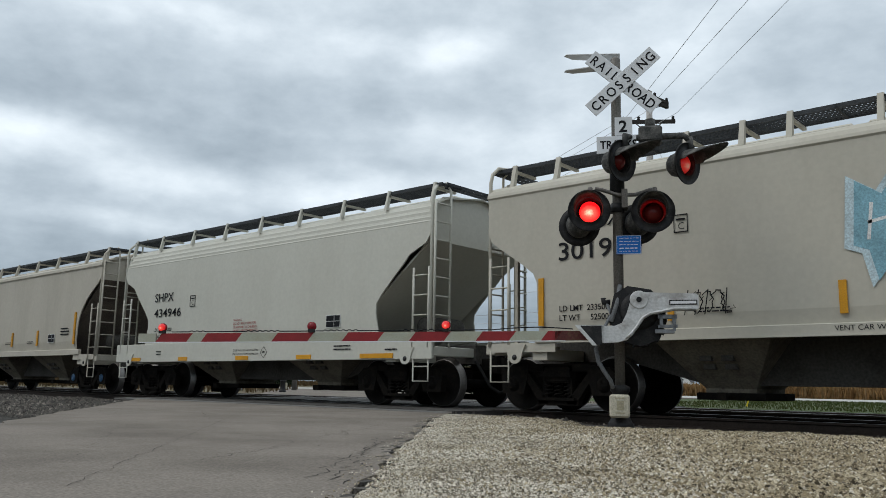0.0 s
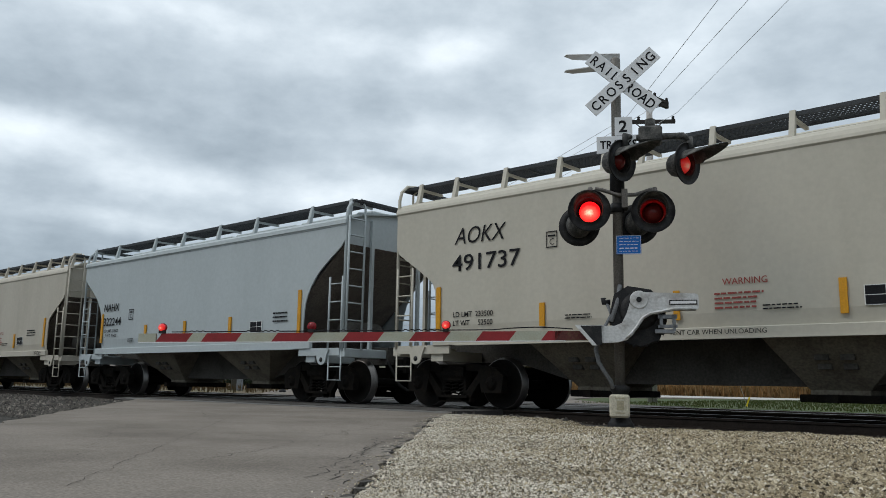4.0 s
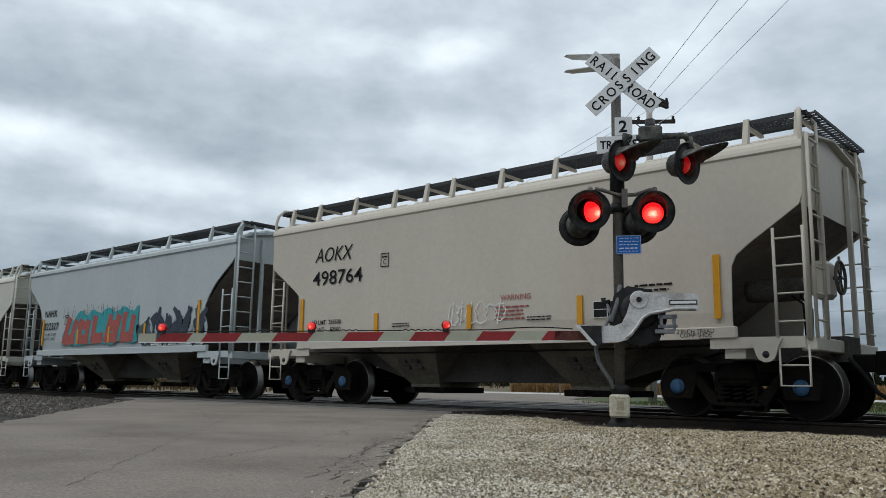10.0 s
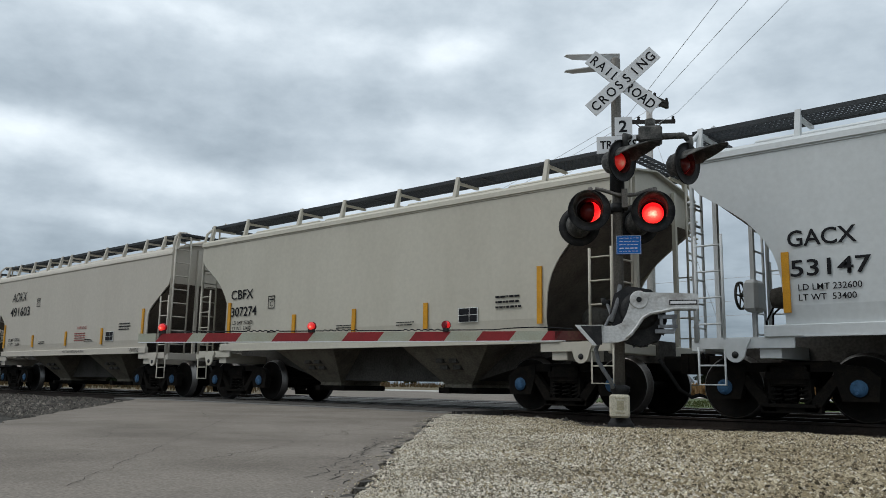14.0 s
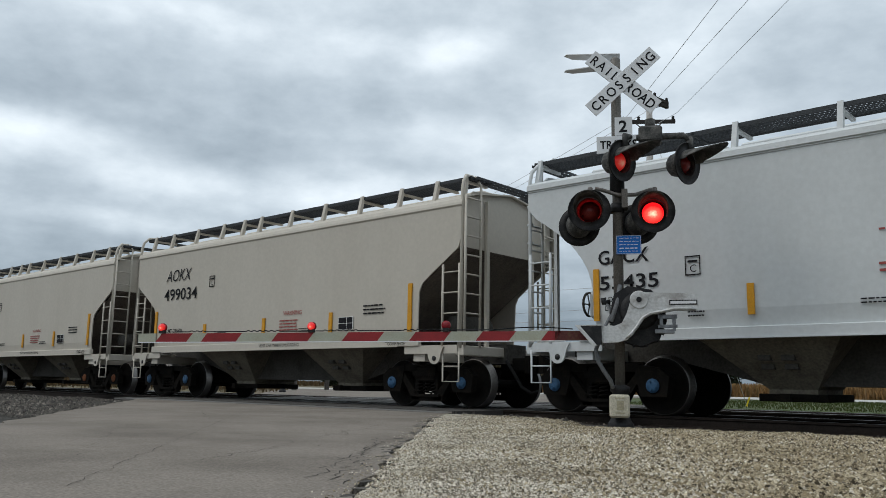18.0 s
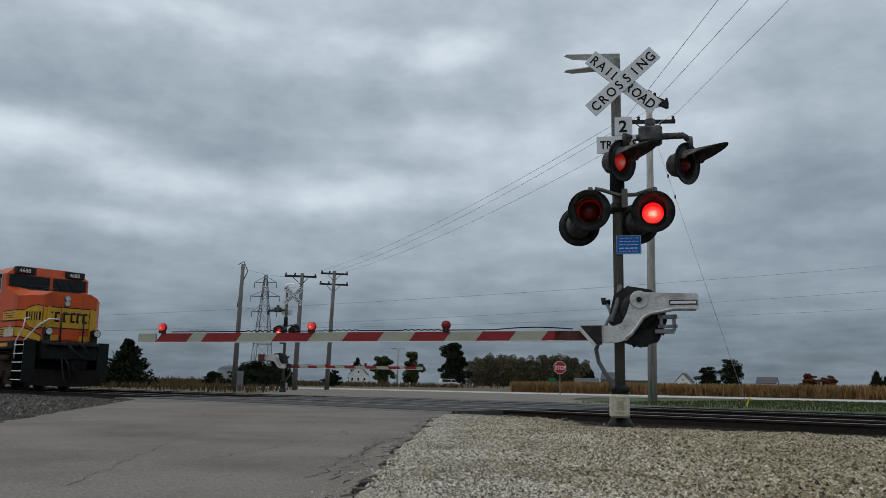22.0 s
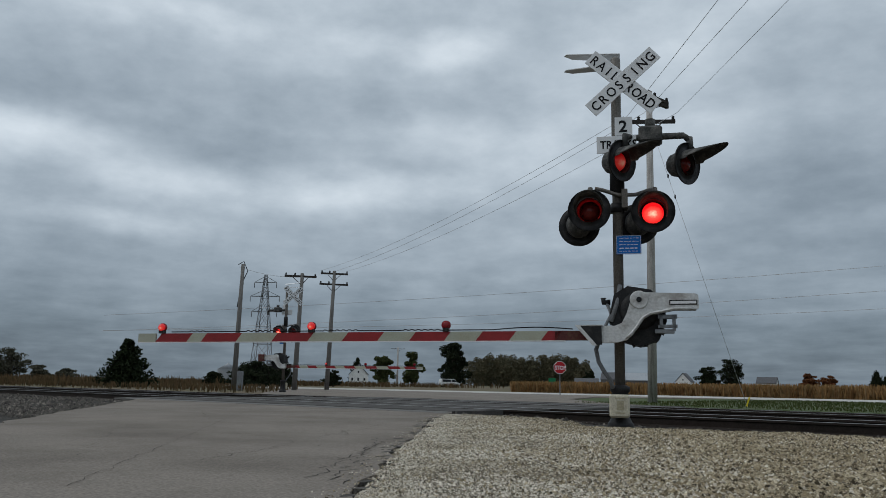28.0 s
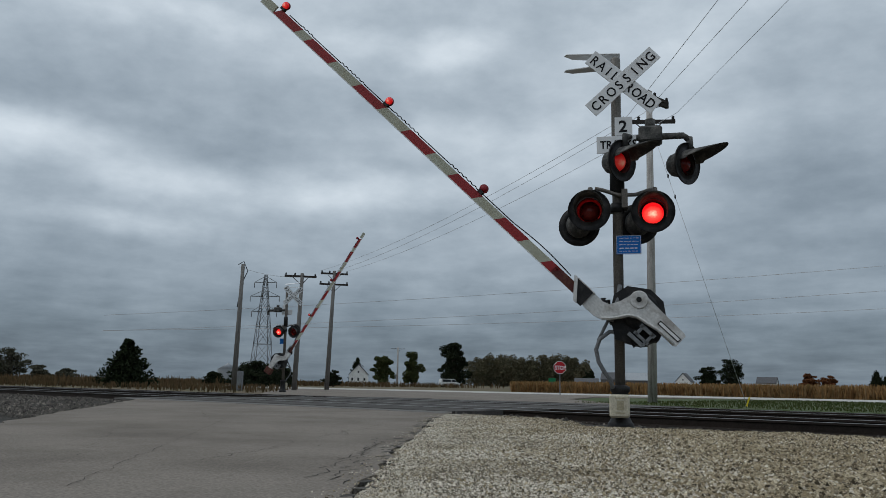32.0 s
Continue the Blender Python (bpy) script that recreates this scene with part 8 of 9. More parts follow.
def wire(name, p, q, sag, r, n=24, label="thin grey overhead wire strung between poles"):
    bm = B()
    p, q = Vector(p), Vector(q)
    tube(bm, [p.lerp(q, k / n) - Vector((0, 0, sag * 4 * (k / n) * (1 - k / n))) for k in range(n + 1)], r, 5)
    tagged(part(name, bm, "wire"), label, "overhead wire", "overhead wires")


for a, b, c in (((-12.96, 10.97, 9.62), (-7.09, 4.55, 9.7), (-42.9, 22.95, 8.05)), ((-12.51, 11.34, 9.75), (-6.47, 5.05, 9.8), (-42.4, 23.5, 7.95)),
                ((-11.67, 12.08, 9.77), (-5.7, 5.68, 9.85), (-41.7, 24.05, 7.98))):
    out = Vector(a) + (Vector(b) - Vector(a)) * 5.0
    wire("wire", a, out, 0.25, 0.0078)
    wire("wire", a, c, 0.55, 0.0082)
for z0, z1 in ((24.7, 21.0), (20.1, 16.9), (16.8, 14.6)):
    a, b = Vector((-36.5, 152.3, z0)), Vector((-68.8, 124.8, z1))
    wire("wire", a + (a - b) * 1.5, b + (b - a) * 2.4, 1.5, 0.035)
# guy wire with its insulators
wire("guy_wire", (-12.7, 12.3, 9.4), (-10.0, 12.9, -0.1), 0.0, 0.008, 2, "thin slanting guy wire from the pole to the ground")
bm = B()
for t in (0.18, 0.26):
    p = Vector((-12.7, 12.3, 9.4)).lerp(Vector((-10.0, 12.9, -0.1)), t)
    lathe(bm, [(0.01, -0.08), (0.03, -0.04), (0.03, 0.04), (0.01, 0.08)], 8, "z", at=p)
tagged(part("guy_insulator", bm, "black_enamel"), "small dark strain insulators on the guy wire", "insulator")
bm = B()
tube(bm, [(-43.07, 16.36, 7.68), (-42.85, 16.6, 7.9), (-42.65, 16.8, 7.3), (-42.85, 16.5, 6.4), (-43.0, 16.4, 5.0)], 0.03, 6)
tagged(part("cable_loop", bm, "cable"), "loose black cable drooping from a pole top", "cable")
wire("wire", (-43.0, 16.36, 7.55), (-40.0, 19.0, 6.95), 0.2, 0.012)

# relay cabinet at the foot of a pole
cabn = thing("relay_cabinet", pose(-42.05, 16.25, -0.1, 0, 0, 40), "small grey relay cabinet beside a wooden pole", "cabinet")
bm = B()
box(bm, -0.16, 0.16, -0.15, 0.15, 0.0, 1.15, bevel=0.02)
part("body", bm, "galv", cabn)
bm = B()
box(bm, -0.13, 0.13, -0.165, -0.15, 0.08, 1.08)
part("door", bm, "galv", cabn)


def lattice_tower(m, h, w):
    root = thing("transmission_tower", m, "tall steel lattice transmission tower in the distance", "pylon")
    bm = B()
    lev = [0, 0.18, 0.36, 0.52, 0.66, 0.78, 0.88, 1.0]

    def half(t):
        return w / 2 * (1 - t) + (0.14 * w / 2) * t if t < 0.55 else w / 2 * (0.527 - 0.42 * (t - 0.55) / 0.45)
    cor = [[Vector((sx * half(t), sy * half(t), h * t)) for sx, sy in ((-1, -1), (1, -1), (1, 1), (-1, 1))] for t in lev]
    for a, b in zip(cor, cor[1:]):
        for k in range(4):
            tube(bm, [a[k], b[k]], 0.10, 4)
            tube(bm, [a[k], b[(k + 1) % 4]], 0.06, 4)
            tube(bm, [a[(k + 1) % 4], b[k]], 0.06, 4)
            tube(bm, [b[k], b[(k + 1) % 4]], 0.06, 4)
    part("lattice", bm, "galv", root)
    for t, arm in ((0.66, 0.62), (0.80, 0.72), (0.93, 0.55)):
        bm = B()
        z = h * t
        for s in (-1, 1):
            tip = Vector((s * arm * w, 0, z))
            for c in (Vector((s * half(t), -half(t), z)), Vector((s * half(t), half(t), z)), Vector((s * half(t), 0, z + 0.05 * h))):
                tube(bm, [c, tip], 0.07, 4)
            tube(bm, [tip, tip - Vector((0, 0, 0.05 * h))], 0.10, 5)
        part("arm", bm, "galv", root)


lattice_tower(pose(-183.25, 121.95, -0.1, 0, 0, 38), 29.6, 5.6)


def stop_sign():
    root = thing("stop_sign", pose(-27.45, 28.95, -0.1, 0, 0, 38), "red octagonal stop sign on a steel post beside the highway", "stop sign")
    bm = B()
    box(bm, -0.03, 0.03, 0.0, 0.05, 0, 1.95)
    part("post", bm, "galv", root)

    def octagon(r, y0, y1, mat, name, par):
        bm = B()
        prism(bm, [(r * math.cos(math.radians(22.5 + 45 * k)), 1.68 + r * math.sin(math.radians(22.5 + 45 * k))) for k in range(8)], "y", y0, y1)
        return part(name, bm, mat, par)
    face = octagon(0.40, -0.012, -0.002, "sign_white", "border", root)
    octagon(0.372, -0.018, -0.0125, "sign_red", "face", root)
    words("STOP", 0.25, -0.30, -0.022, 1.555, "sign_white", root, 0.008, 0, 0.80)


stop_sign()
gs = thing("road_sign", pose(-39.6, 46.4, -0.1, 0, 0, 38), "small green road sign on a post by the highway", "road sign")
bm = B()
box(bm, -0.02, 0.02, 0, 0.04, 0, 1.2)
part("post", bm, "galv", gs)
bm = B()
box(bm, -0.3, 0.3, -0.015, 0.0, 0.9, 1.25, bevel=0.005)
part("panel", bm, "sign_green", gs)
mk = thing("marker_post", pose(-9.3, 11.0, -0.06, 0, 20, 0), "thin leaning yellow marker post in the grass", "marker post")
bm = B()
box(bm, -0.022, 0.022, -0.01, 0.01, 0, 0.30, bevel=0.004)
part("post", bm, "post_yellow", mk)


def leaf_cloud(bm_pts, rnd, center, rx, ry, rz, n, size):
    """Adds n small leaf pieces in an uneven ball: lists of corner points."""
    for _ in range(n):
        while True:
            u = Vector((rnd.uniform(-1, 1), rnd.uniform(-1, 1), rnd.uniform(-1, 1)))
            if 0.25 < u.length < 1:
                break
        c = Vector((center[0] + u.x * rx, center[1] + u.y * ry, center[2] + u.z * rz))
        a = Vector((rnd.gauss(0, 1), rnd.gauss(0, 1), rnd.gauss(0, 1))).normalized() * size * rnd.uniform(0.5, 1.2)
        b = Vector((rnd.gauss(0, 1), rnd.gauss(0, 1), rnd.gauss(0, 1))).normalized() * size * rnd.uniform(0.4, 1.0)
        bm_pts.append((c - a, c + b, c + a * 0.9, c - b))


def quads(name, pts, mat, parent=None, label=""):
    me = bpy.data.meshes.new(name)
    v = np.array([[p[:] for p in q] for q in pts], dtype=np.float32).reshape(-1)
    n = len(pts)
    me.vertices.add(n * 4)
    me.vertices.foreach_set("co", v)
    me.loops.add(n * 4)
    me.loops.foreach_set("vertex_index", np.arange(n * 4, dtype=np.int32))
    me.polygons.add(n)
    me.polygons.foreach_set("loop_start", np.arange(0, n * 4, 4, dtype=np.int32))
    me.polygons.foreach_set("loop_total", np.full(n, 4, dtype=np.int32))
    me.update()
    me.materials.append(M[mat])
    ob = new(name, me)
    ob.parent = parent
    if label:
        tagged(ob, label)
    return ob


def tree(x, y, h, w, mat, label, seed, shape="round", n=900, leaf=None, trunk=0.25, group="distant trees"):
    rnd = random.Random(seed)
    root = thing("tree", pose(x, y, -0.1), label, "tree", group)
    leaf = leaf or h * 0.045
    bm = B()
    tops = []
    tr = h * 0.02 + 0.05
    tube(bm, [(0, 0, -0.2), (rnd.uniform(-0.02, 0.02) * h, 0, h * 0.4), (rnd.uniform(-0.04, 0.04) * h, 0, h * 0.8)], tr, 8, radii=[tr * 1.4, tr, tr * 0.3])
    pts = []
    if shape == "cone":
        for k in range(26):
            t = k / 25
            z = h * (0.06 + 0.90 * t)
            rad = w / 2 * (1 - t) ** 0.8 * rnd.uniform(0.75, 1.1) + 0.04 * w
            m = max(3, int(7 * (1 - t) + 2))
            for j in range(m):
                a = 2 * math.pi * (j + rnd.random()) / m
                c = (rad * 0.72 * math.cos(a), rad * 0.72 * math.sin(a), z + rnd.uniform(-0.02, 0.02) * h)
                leaf_cloud(pts, rnd, c, rad * 0.42 + 0.05, rad * 0.42 + 0.05, h * 0.035 + 0.05, max(4, n // 150), leaf)
                tip = Vector((rad * 1.12 * math.cos(a), rad * 1.12 * math.sin(a), z + 0.05 * h))
                leaf_cloud(pts, rnd, tip, 0.06 * w, 0.06 * w, 0.03 * h, 5, leaf)
        leaf_cloud(pts, rnd, (0, 0, h * 0.45), w * 0.22, w * 0.22, h * 0.35, n // 4, leaf * 1.4)
    else:
        clumps = 34
        for k in range(clumps):
            a = rnd.uniform(0, 6.28)
            t = rnd.uniform(0.10, 0.93)
            girth = math.sin(math.pi * t ** (0.85 if shape == "round" else 0.6)) ** 0.55
            rr = 0.46 * w * girth * math.sqrt(rnd.random()) * rnd.uniform(0.75, 1.1)
            c = (rr * math.cos(a), rr * math.sin(a), h * t)
            s = rnd.uniform(0.07, 0.17)
            leaf_cloud(pts, rnd, c, s * w, s * w, s * h * 0.55, n // clumps, leaf)
            tube(bm, [(0, 0, h * 0.25), (c[0] * 0.6, c[1] * 0.6, c[2] * 0.8), c], tr * 0.4, 5, radii=[tr * 0.6, tr * 0.35, tr * 0.1])
        leaf_cloud(pts, rnd, (0, 0, h * 0.45), w * 0.26, w * 0.26, h * 0.36, n // 3, leaf)
    part("trunk", bm, "bark", root)
    quads("crown", pts, mat, root)
    return root


def far(x, y, k=2.0):
    return x * k, -13.27 + (y + 13.27) * k


tree(-57.6, 17.2, 3.4, 3.6, "cedar", "dense dark green cedar bush with a pointed top beyond the tracks", 1, "cone", 4200, 0.15, group="near shrubs")
for x, y, h, w, mt, lab, sd, sh in (
        (-148.9, 125.3, 6.7, 4.0, "leaf_dark", "dark conifer behind a white farmhouse", 2, "cone"),
        (-108.4, 93.8, 5.9, 5.4, "leaf", "broad dull green tree beside a farmhouse", 3, "round"),
        (-104.2, 97.6, 6.6, 4.6, "leaf", "thin dull green tree with gaps in its crown", 4, "round"),
        (-78.8, 79.5, 6.9, 5.4, "leaf_dark", "tall dark green tree by the highway", 5, "round"),
        (-132.6, 207.1, 5.8, 4.3, "leaf_dark", "small dark tree at the end of the woods", 6, "round"),
        (-84.0, 182.4, 6.0, 7.2, "leaf_dark", "round dark tree beyond the corn field", 7, "round"),
        (-80.1, 185.8, 8.2, 8.6, "leaf_dark", "tall dark tree with a loose flat top beyond the corn", 8, "round"),
        (-72.0, 219.8, 5.2, 7.0, "leaf_rust", "rust-red autumn tree beyond the corn field", 9, "round"),
        (-68.1, 223.2, 4.8, 6.2, "leaf_rust", "brownish autumn tree beyond the corn field", 10, "round"),
        (-52.9, 209.6, 5.6, 4.0, "leaf_dark", "dark evergreen beyond the corn field", 11, "cone"),
        (-50.6, 211.6, 5.2, 4.4, "leaf_dark", "dark evergreen beyond the corn field", 12, "cone"),
        (-48.2, 213.6, 5.5, 4.0, "leaf_dark", "dark evergreen beyond the corn field", 13, "cone")):
    fx, fy = far(x, y)
    tree(fx, fy, (h - 0.54) * 2 + 0.54, w * 2, mt, lab, sd, sh, 7000, 0.36)
for x, y, h, w, sd in ((-117.5, 32.1, 4.6, 6.6, 21), (-120.5, 29.5, 4.3, 6.4, 22), (-114.3, 34.8, 2.3, 4.5, 23), (-111.5, 37.0, 1.9, 4.0, 24)):
    tree(x, y, h, w, "leaf_grey", "thin grey-green scrub tree at the field's edge", sd, "low", 3200, 0.17, group="scrub")
for x, y, h, w, sd in ((-67.2, 35.6, 1.8, 3.4, 31), (-65.0, 37.6, 1.9, 2.8, 32), (-92.1, 67.7, 2.5, 3.0, 33), (-70.4, 33.2, 1.5, 2.6, 34), (-71.9, 37.5, 2.3, 4.6, 35), (-69.6, 37.3, 2.7, 4.6, 36), (-72.1, 40.6, 2.5, 5.0, 37), (-73.0, 42.8, 2.1, 4.2, 38)):
    tree(x, y, h, w, "leaf_dark", "low dark bush beyond the tracks", sd, "low", 2200, 0.14, group="scrub")


def woods():
    rnd = random.Random(77)
    pts = []
    for k in range(54):
        t = k / 53
        x, y = -385 + 72 * t, 460 + 46 * t
        h = (20 + 5 * math.sin(t * 9) * 0.4 + rnd.uniform(-3, 2)) * (0.70 + 0.45 * math.sin(math.pi * (0.12 + 0.76 * t)))
        dx = rnd.uniform(-4, 4)
        leaf_cloud(pts, rnd, (x + dx, y + rnd.uniform(-6, 6), h * 0.42), 5.5, 5.5, h * 0.46, 700, 0.8)
        leaf_cloud(pts, rnd, (x + dx, y, h * 0.86), 3.2, 3.2, h * 0.16, 200, 0.7)
    ob = quads("woods", pts, "leaf_far", None)
    tagged(ob, "distant belt of dull green woods", "woods", "", "stuff")


woods()


def house(x, y, yaw, w, d, h, roof, wall, roof_mat, label, name="house"):
    root = thing(name, pose(x, y, -0.1, 0, 0, yaw), label, name.replace("_", " "))
    bm = B()
    prism(bm, [(-w / 2, 0), (w / 2, 0), (w / 2, h), (0, h + roof * 0.96), (-w / 2, h)], "y", -d / 2, d / 2)
    part("wall", bm, wall, root)
    for s in (-1, 1):
        bm = B()
        prism(bm, [(0, h + roof), (s * (w / 2 + 0.3), h - 0.2), (s * (w / 2 + 0.3), h + 0.05), (0, h + roof + 0.28)], "y", -d / 2 - 0.3, d / 2 + 0.3)
        part("roof", bm, roof_mat, root)
    n = 3
    for k in range(n):
        bm = B()
        xx = -w / 2 + w * (k + 0.5) / n
        box(bm, xx - 0.4, xx + 0.4, -d / 2 - 0.05, -d / 2 + 0.02, h * 0.4, h * 0.4 + 1.2)
        part("window", bm, "window_dark", root)
    bm = B()
    box(bm, -0.35, 0.35, -d / 2 - 0.05, -d / 2 + 0.02, h + roof * 0.15, h + roof * 0.15 + 0.9)
    part("window", bm, "window_dark", root)
    return root


fx, fy = far(-133.8, 111.8)
house(fx, fy, 44, 8.0, 9.0, 4.4, 4.2, "house_white", "roof_grey", "white clapboard farmhouse with a steep grey gable roof")
fx, fy = far(-97.3, 197.7)
house(fx, fy, 12, 8.0, 9.0, 4.2, 4.4, "house_white", "roof_grey", "white farmhouse with a dark roof beyond the corn")
fx, fy = far(-80.5, 212.4)
house(fx, fy, 100, 7.5, 10.0, 4.2, 3.0, "house_white", "roof_grey", "low white house with a dark roof beyond the corn")
fx, fy = far(-111.9, 184.9)
house(fx, fy, 112, 10.0, 11.5, 4.8, 3.6, "barn_grey", "roof_grey", "weathered grey barn beyond the corn", "barn")
fx, fy = far(-107.1, 189.2)
house(fx, fy, 118, 9.0, 12.0, 4.6, 3.8, "barn_grey", "bin_steel", "grey barn with a pale metal roof beyond the corn", "barn")
fx, fy = far(-96.0, 145.1)
house(fx, fy, 120, 7.0, 10.0, 2.6, 1.6, "barn_red", "roof_grey", "low faded red shed by the field", "shed")


def grain_bin(x, y, r, h):
    root = thing("grain_bin", pose(x, y, -0.1), "round galvanised grain bin with a conical roof", "grain bin")
    bm = B()
    prof = []
    n = 12
    for k in range(n):
        prof += [(r, h * k / n), (r + 0.06, h * (k + 0.5) / n)]
    prof.append((r, h))
    lathe(bm, prof, 28, "z")
    part("wall", bm, "bin_steel", root)
    bm = B()
    lathe(bm, [(r + 0.15, h - 0.05), (0.4, h + r * 0.55), (0.38, h + r * 0.55 + 0.3), (0.02, h + r * 0.55 + 0.32)], 28, "z")
    part("roof", bm, "bin_steel", root)


fx, fy = far(-147.0, 86.8)
grain_bin(fx, fy, 4.2, 5.6)


def parked_vehicle(x, y, yaw):
    root = thing("parked_van", pose(x, y, -0.1, 0, 0, yaw), "white van parked beside the far road", "van")
    bm = B()
    prism(bm, [(-2.3, 0.45), (2.2, 0.45), (2.3, 0.9), (1.6, 1.15), (0.9, 1.85), (-2.1, 1.9), (-2.3, 1.2)], "y", -0.95, 0.95)
    part("body", bm, "vehicle_white", root)
    bm = B()
    prism(bm, [(1.45, 1.2), (0.92, 1.75), (0.2, 1.75), (0.2, 1.2)], "y", -0.97, 0.97)
    prism(bm, [(-2.0, 1.2), (-2.0, 1.75), (0.0, 1.75), (0.0, 1.2)], "y", -0.965, 0.965)
    part("window", bm, "window_dark", root)
    for xx in (-1.5, 1.5):
        for s in (-1, 1):
            bm = B()
            lathe(bm, [(0.05, s * 0.75), (0.36, s * 0.76), (0.36, s * 0.96), (0.2, s * 0.97), (0.05, s * 0.95)], 16, "y", at=(xx, 0, 0.36))
            part("wheel", bm, "rubber", root)


fx, fy = far(-72.7, 71.4, 1.7)
parked_vehicle(fx, fy, 60)


def stalks(name, label, mat, spots, h, w, seed, blades=3):
    """Standing dry plants, each a few narrow leaning blades."""
    rnd = random.Random(seed)
    pts = []
    for x, y, z in spots:
        hh = h * rnd.uniform(0.72, 1.1)
        for k in range(blades):
            a = rnd.uniform(0, 6.28)
            dx, dy = math.cos(a) * w, math.sin(a) * w
            lx, ly = rnd.uniform(-0.25, 0.25) * hh * (0.4 + 0.4 * k), rnd.uniform(-0.25, 0.25) * hh * (0.4 + 0.4 * k)
            z0 = z + hh * 0.25 * k * rnd.random()
            z1 = z + hh * (1.0 - 0.18 * k * rnd.random())
            pts.append(((x - dx, y - dy, z0), (x + dx, y + dy, z0), (x + dx * 0.3 + lx, y + dy * 0.3 + ly, z1), (x - dx * 0.3 + lx, y - dy * 0.3 + ly, z1)))
    ob = quads(name, [tuple(Vector(p) for p in q) for q in pts], mat)
    return tagged(ob, label, name.replace("_", " "), "", "stuff")


def fields():
    rnd = random.Random(8)
    spots = []
    for _ in range(15000):
        y = 44.5 + 26 * rnd.random() ** 2
        spots.append((rnd.uniform(-0.736 * (y + 13.27), 16), y, -0.12))
    stalks("corn", "standing rows of dry brown corn", "corn", spots, 0.95, 0.05, 5)
    # the field's dense top further back
    bm = B()
    xs, ys = np.linspace(-420, 260, 90), [62, 66, 72, 82, 100, 130, 180, 260]
    g = [[bm.verts.new((x, y, 0.70 + 0.10 * noise.noise((x * 0.5, y * 0.3, 0)) + 0.05 * rnd.random())) for x in xs] for y in ys]
    base = [bm.verts.new((x, 61.5, -0.15)) for x in xs]
    for k in range(len(xs) - 1):
        if xs[k] > -0.716 * 75:
            bm.faces.new((base[k], base[k + 1], g[0][k + 1], g[0][k]))
        for j in range(len(ys) - 1):
            if xs[k] > -0.716 * (ys[j] + 13.27):
                bm.faces.new((g[j][k], g[j][k + 1], g[j + 1][k + 1], g[j + 1][k]))
    tagged(part("corn_field", bm, "corn_top"), "dense tops of a dry corn field", "corn field", "", "stuff")
    spots = []
    for _ in range(3200):
        spots.append((rnd.uniform(-125, -30), rnd.uniform(9.0, 27), -0.1))
    stalks("weeds", "dry brown and green roadside weeds", "weeds_dry", [s for s in spots if not (-50 < s[0] < -14 and s[1] > 7.4 and s[0] > -27 - (s[1] - 7) * 1.13)], 0.42, 0.03, 6)
    spots = []
    for _ in range(6000):
        spots.append((rnd.uniform(-260, -95), rnd.uniform(42, 120), -0.1))
    stalks("weeds", "tall dry weeds along the far field", "weeds_dry", spots, 0.95, 0.07, 7)
    spots = []
    for _ in range(1500):
        spots.append((rnd.uniform(-150, -60), rnd.uniform(14, 28), -0.1))
    stalks("weeds", "tall dry weeds beside the tracks", "weeds_dry", spots, 0.9, 0.05, 9)
    spots = [(rnd.uniform(-14, 12), rnd.uniform(8.3, 28.5), -0.06) for _ in range(15000)]
    stalks("grass", "short green grass blades on the verge", "weeds_green", spots, 0.065, 0.014, 10, 2)


M["corn_top"] = material("dry_corn_tops", (0.24, 0.14, 0.06), rough=0.95, dark=(0.13, 0.075, 0.03), amount=0.9, scale=0.8, stretch=(1, 0.3, 1), grain=6, grain_amount=0.4, bump=0.5)
M["weeds_green"] = island_material("green_grass_blades", [(0.04, 0.058, 0.016), (0.06, 0.08, 0.024), (0.085, 0.085, 0.035)], grain=3)
fields()


# ---- what moves ----
SPEED, GAIN = 14.096, 0.00712


# couplers run in or out a little
SLACK = {1: -0.07, 3: 0.09, 4: -0.07, 7: 0.09, 10: -0.05, 16: -0.16, 20: 0.05}


def travelled(t):
    return SPEED * t + GAIN * t * t


def roll_wheels(root, x0, length, radius):
    """Wheels turn while their car is before the camera."""
    lo, hi = -75.0, 22.0
    inside = [k / FPS for k in range(0, 32 * FPS + 1) if lo < x0 - travelled(k / FPS) + length / 2 < hi]
    if not inside:
        return
    for w in [o for o in root.children_recursive if o.name.startswith("wheelset")]:
        home = w.matrix_basis.copy()
        s0 = travelled(inside[0])
        rows = [(t, home @ Matrix.Rotation(-(travelled(t) - s0) / radius, 4, "Y")) for t in inside]
        if rows[0][0] > 0.01:
            rows.insert(0, (0.0, home))
        if rows[-1][0] < 31.99:
            rows.append((32.0, rows[-1][1]))
        walk(w, rows)


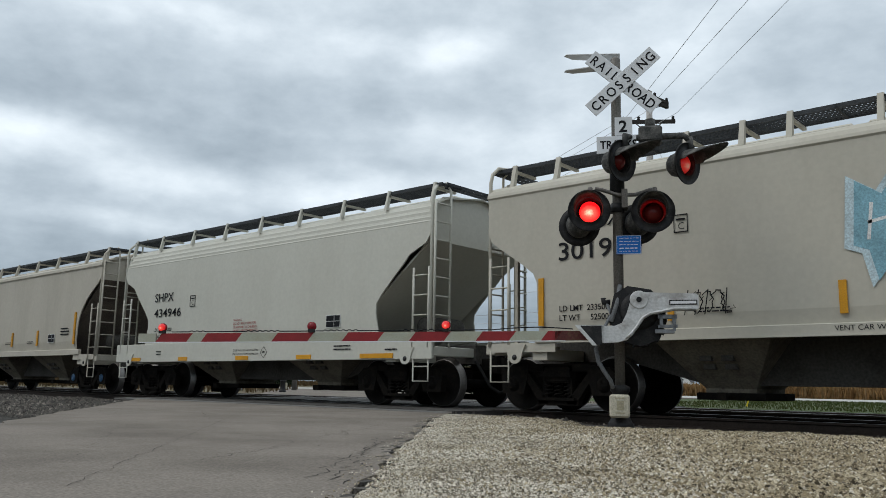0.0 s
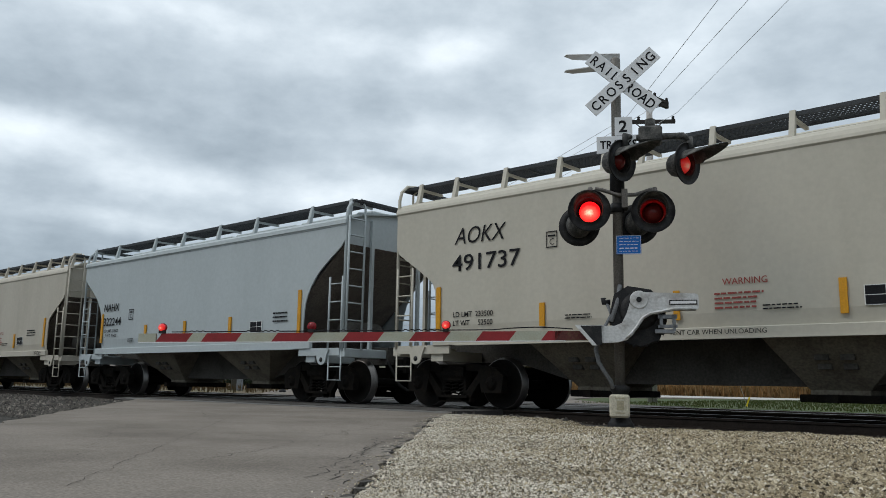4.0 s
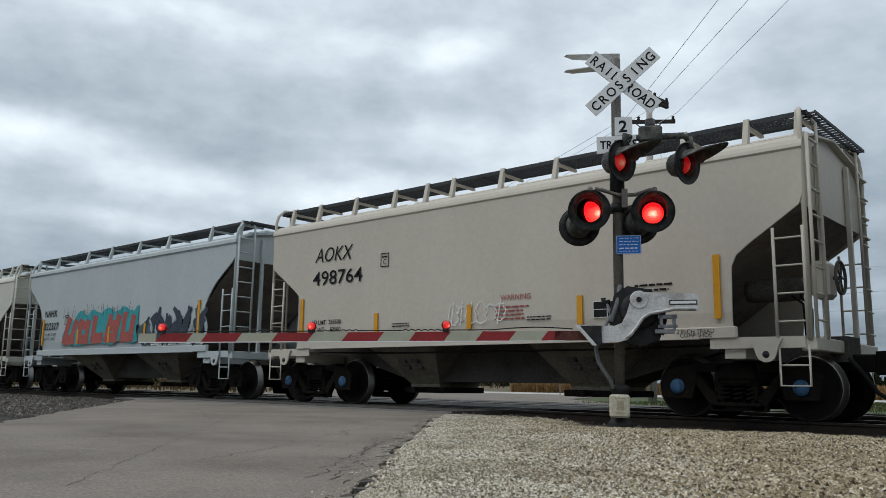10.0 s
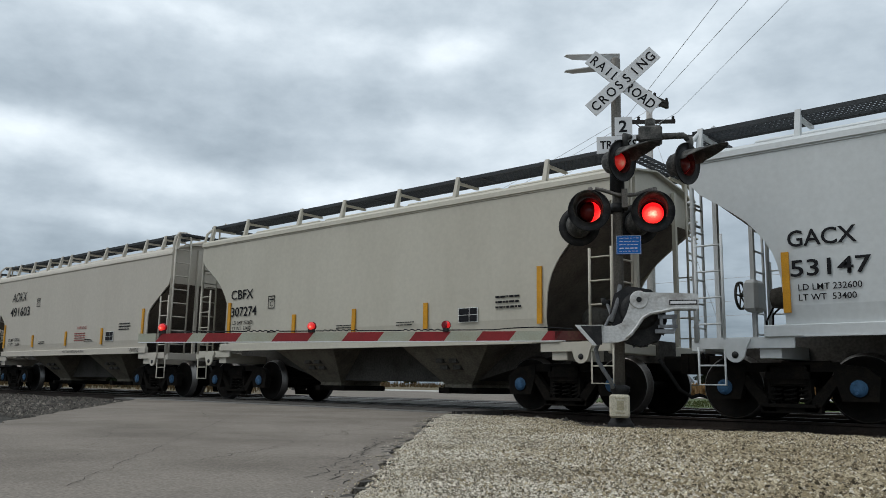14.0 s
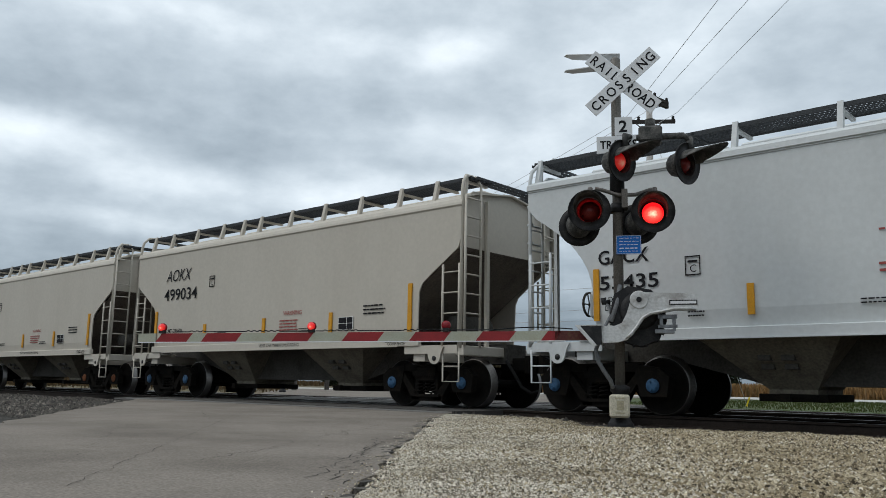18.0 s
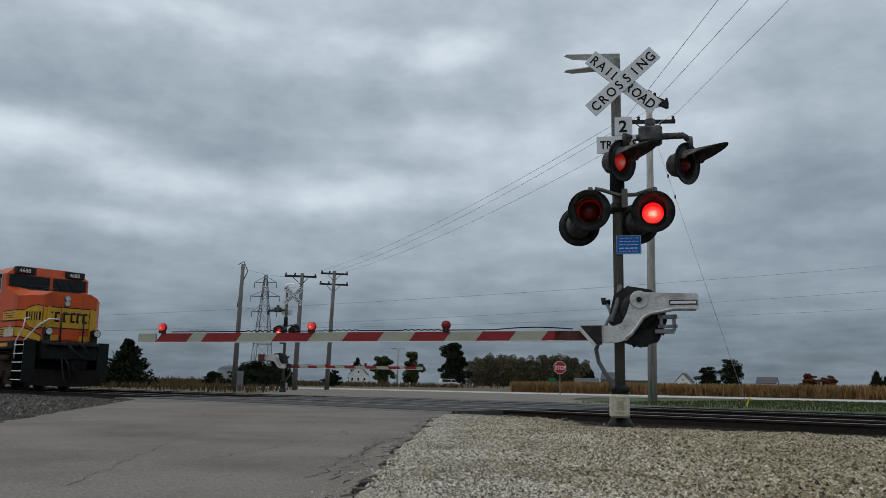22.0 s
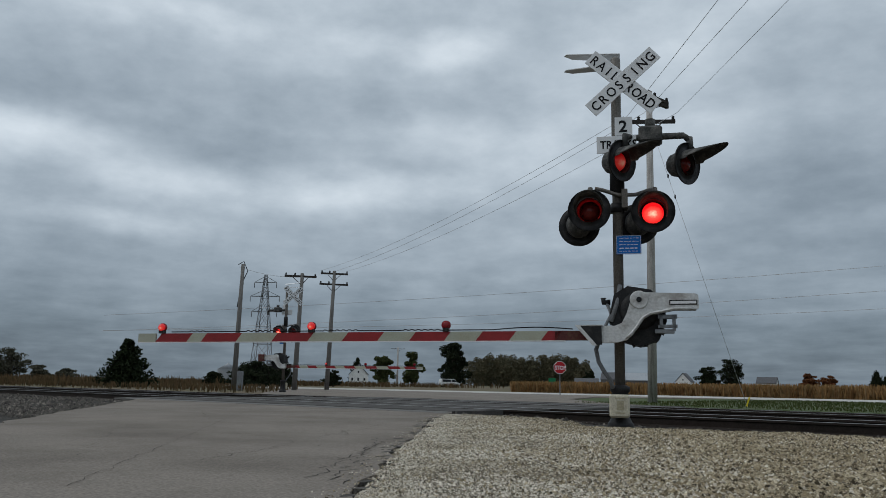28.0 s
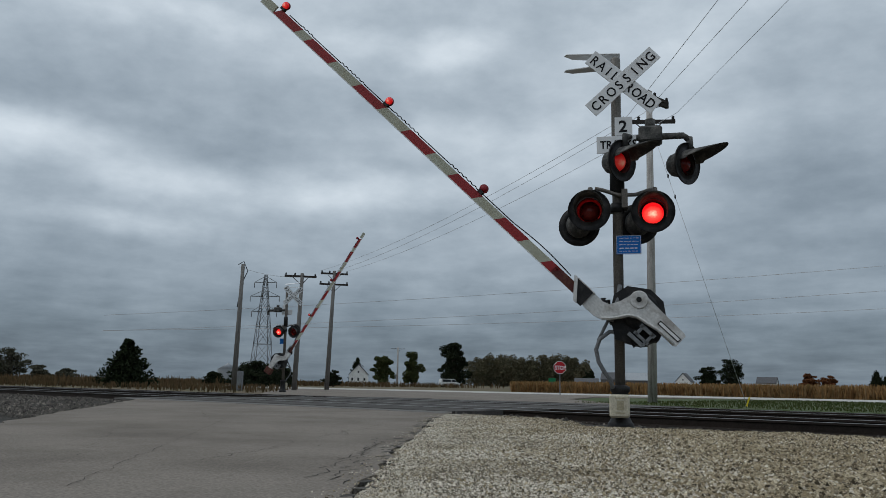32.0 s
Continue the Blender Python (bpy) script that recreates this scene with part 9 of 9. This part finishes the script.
def flash_rows(home, lit_first, t_on):
    """Half-turns of a reflector. t_on: times at which it comes round and goes away again, in order."""
    ang = 0.0 if lit_first else 180.0
    rows = [(0.0, home @ pose(0, 0, 0, 0, 0, ang))]
    for t in t_on:
        if t < 0.08 or t > 31.8:
            continue
        # a lamp fades in a little before the other has gone out
        t += 0.04 if ang % 360 == 0 else -0.02
        for k, d in enumerate((-0.0667, -0.0333, 0.0, 0.0333)):
            rows.append((t + d, home @ pose(0, 0, 0, 0, 0, ang + 60 * k)))
        ang += 180
    rows.append((32.0, home @ pose(0, 0, 0, 0, 0, ang)))
    return rows


def motions():
    ts = [0, 4, 8, 12, 16, 20, 24, 28, 32]
    for n, car in TRAIN_CARS.items():
        x0 = TRAIN0 + n * PITCH + SLACK.get(n, 0.0)
        walk(car, [(t, pose(x0 - travelled(t), 0, 0)) for t in ts])
        roll_wheels(car, x0, CAR, 0.475)
    walk(LOCO, [(t, pose(262.35 - travelled(t), 0, 0)) for t in ts])
    roll_wheels(LOCO, 262.35, 22.0, 0.56)
    # flashing lamps: the right one is lit from 0.12 s in every 0.988 s, the left one in the other half
    on, off = [0.12 + 0.988 * k for k in range(33)], [0.63 + 0.988 * k for k in range(33)]
    both = sorted(on + off)
    for sig in (NEAR_SIGNAL, FAR_SIGNAL):
        for key, first in (("left", True), ("right", False), ("side_near", False), ("side_far", True), ("back_a", True), ("back_b", False)):
            if key not in sig[2]:
                continue
            r = sig[2][key]
            walk(r, flash_rows(r.matrix_basis.copy(), first, both))
        for key, first in (("mid", False), ("root", True)):
            r = sig[3][key]
            walk(r, flash_rows(r.matrix_basis.copy(), first, both))
    for sig, rise in ((NEAR_SIGNAL, ((0, -0.65), (28.0, -0.65), (28.15, -0.3), (28.5, 3.4), (29.0, 10.1), (30.0, 22.1), (31.0, 33.6), (32.0, 43.8))),
                      (FAR_SIGNAL, ((0, 0), (28.0, 0), (28.15, 0.3), (28.5, 5.0), (29.0, 14.0), (30.0, 31.0), (31.0, 46.0), (32.0, 58.0)))):
        home = sig[1].matrix_basis.copy()
        walk(sig[1], [(t, home @ pose(0, 0, 0, 0, a, 0)) for t, a in rise])


motions()
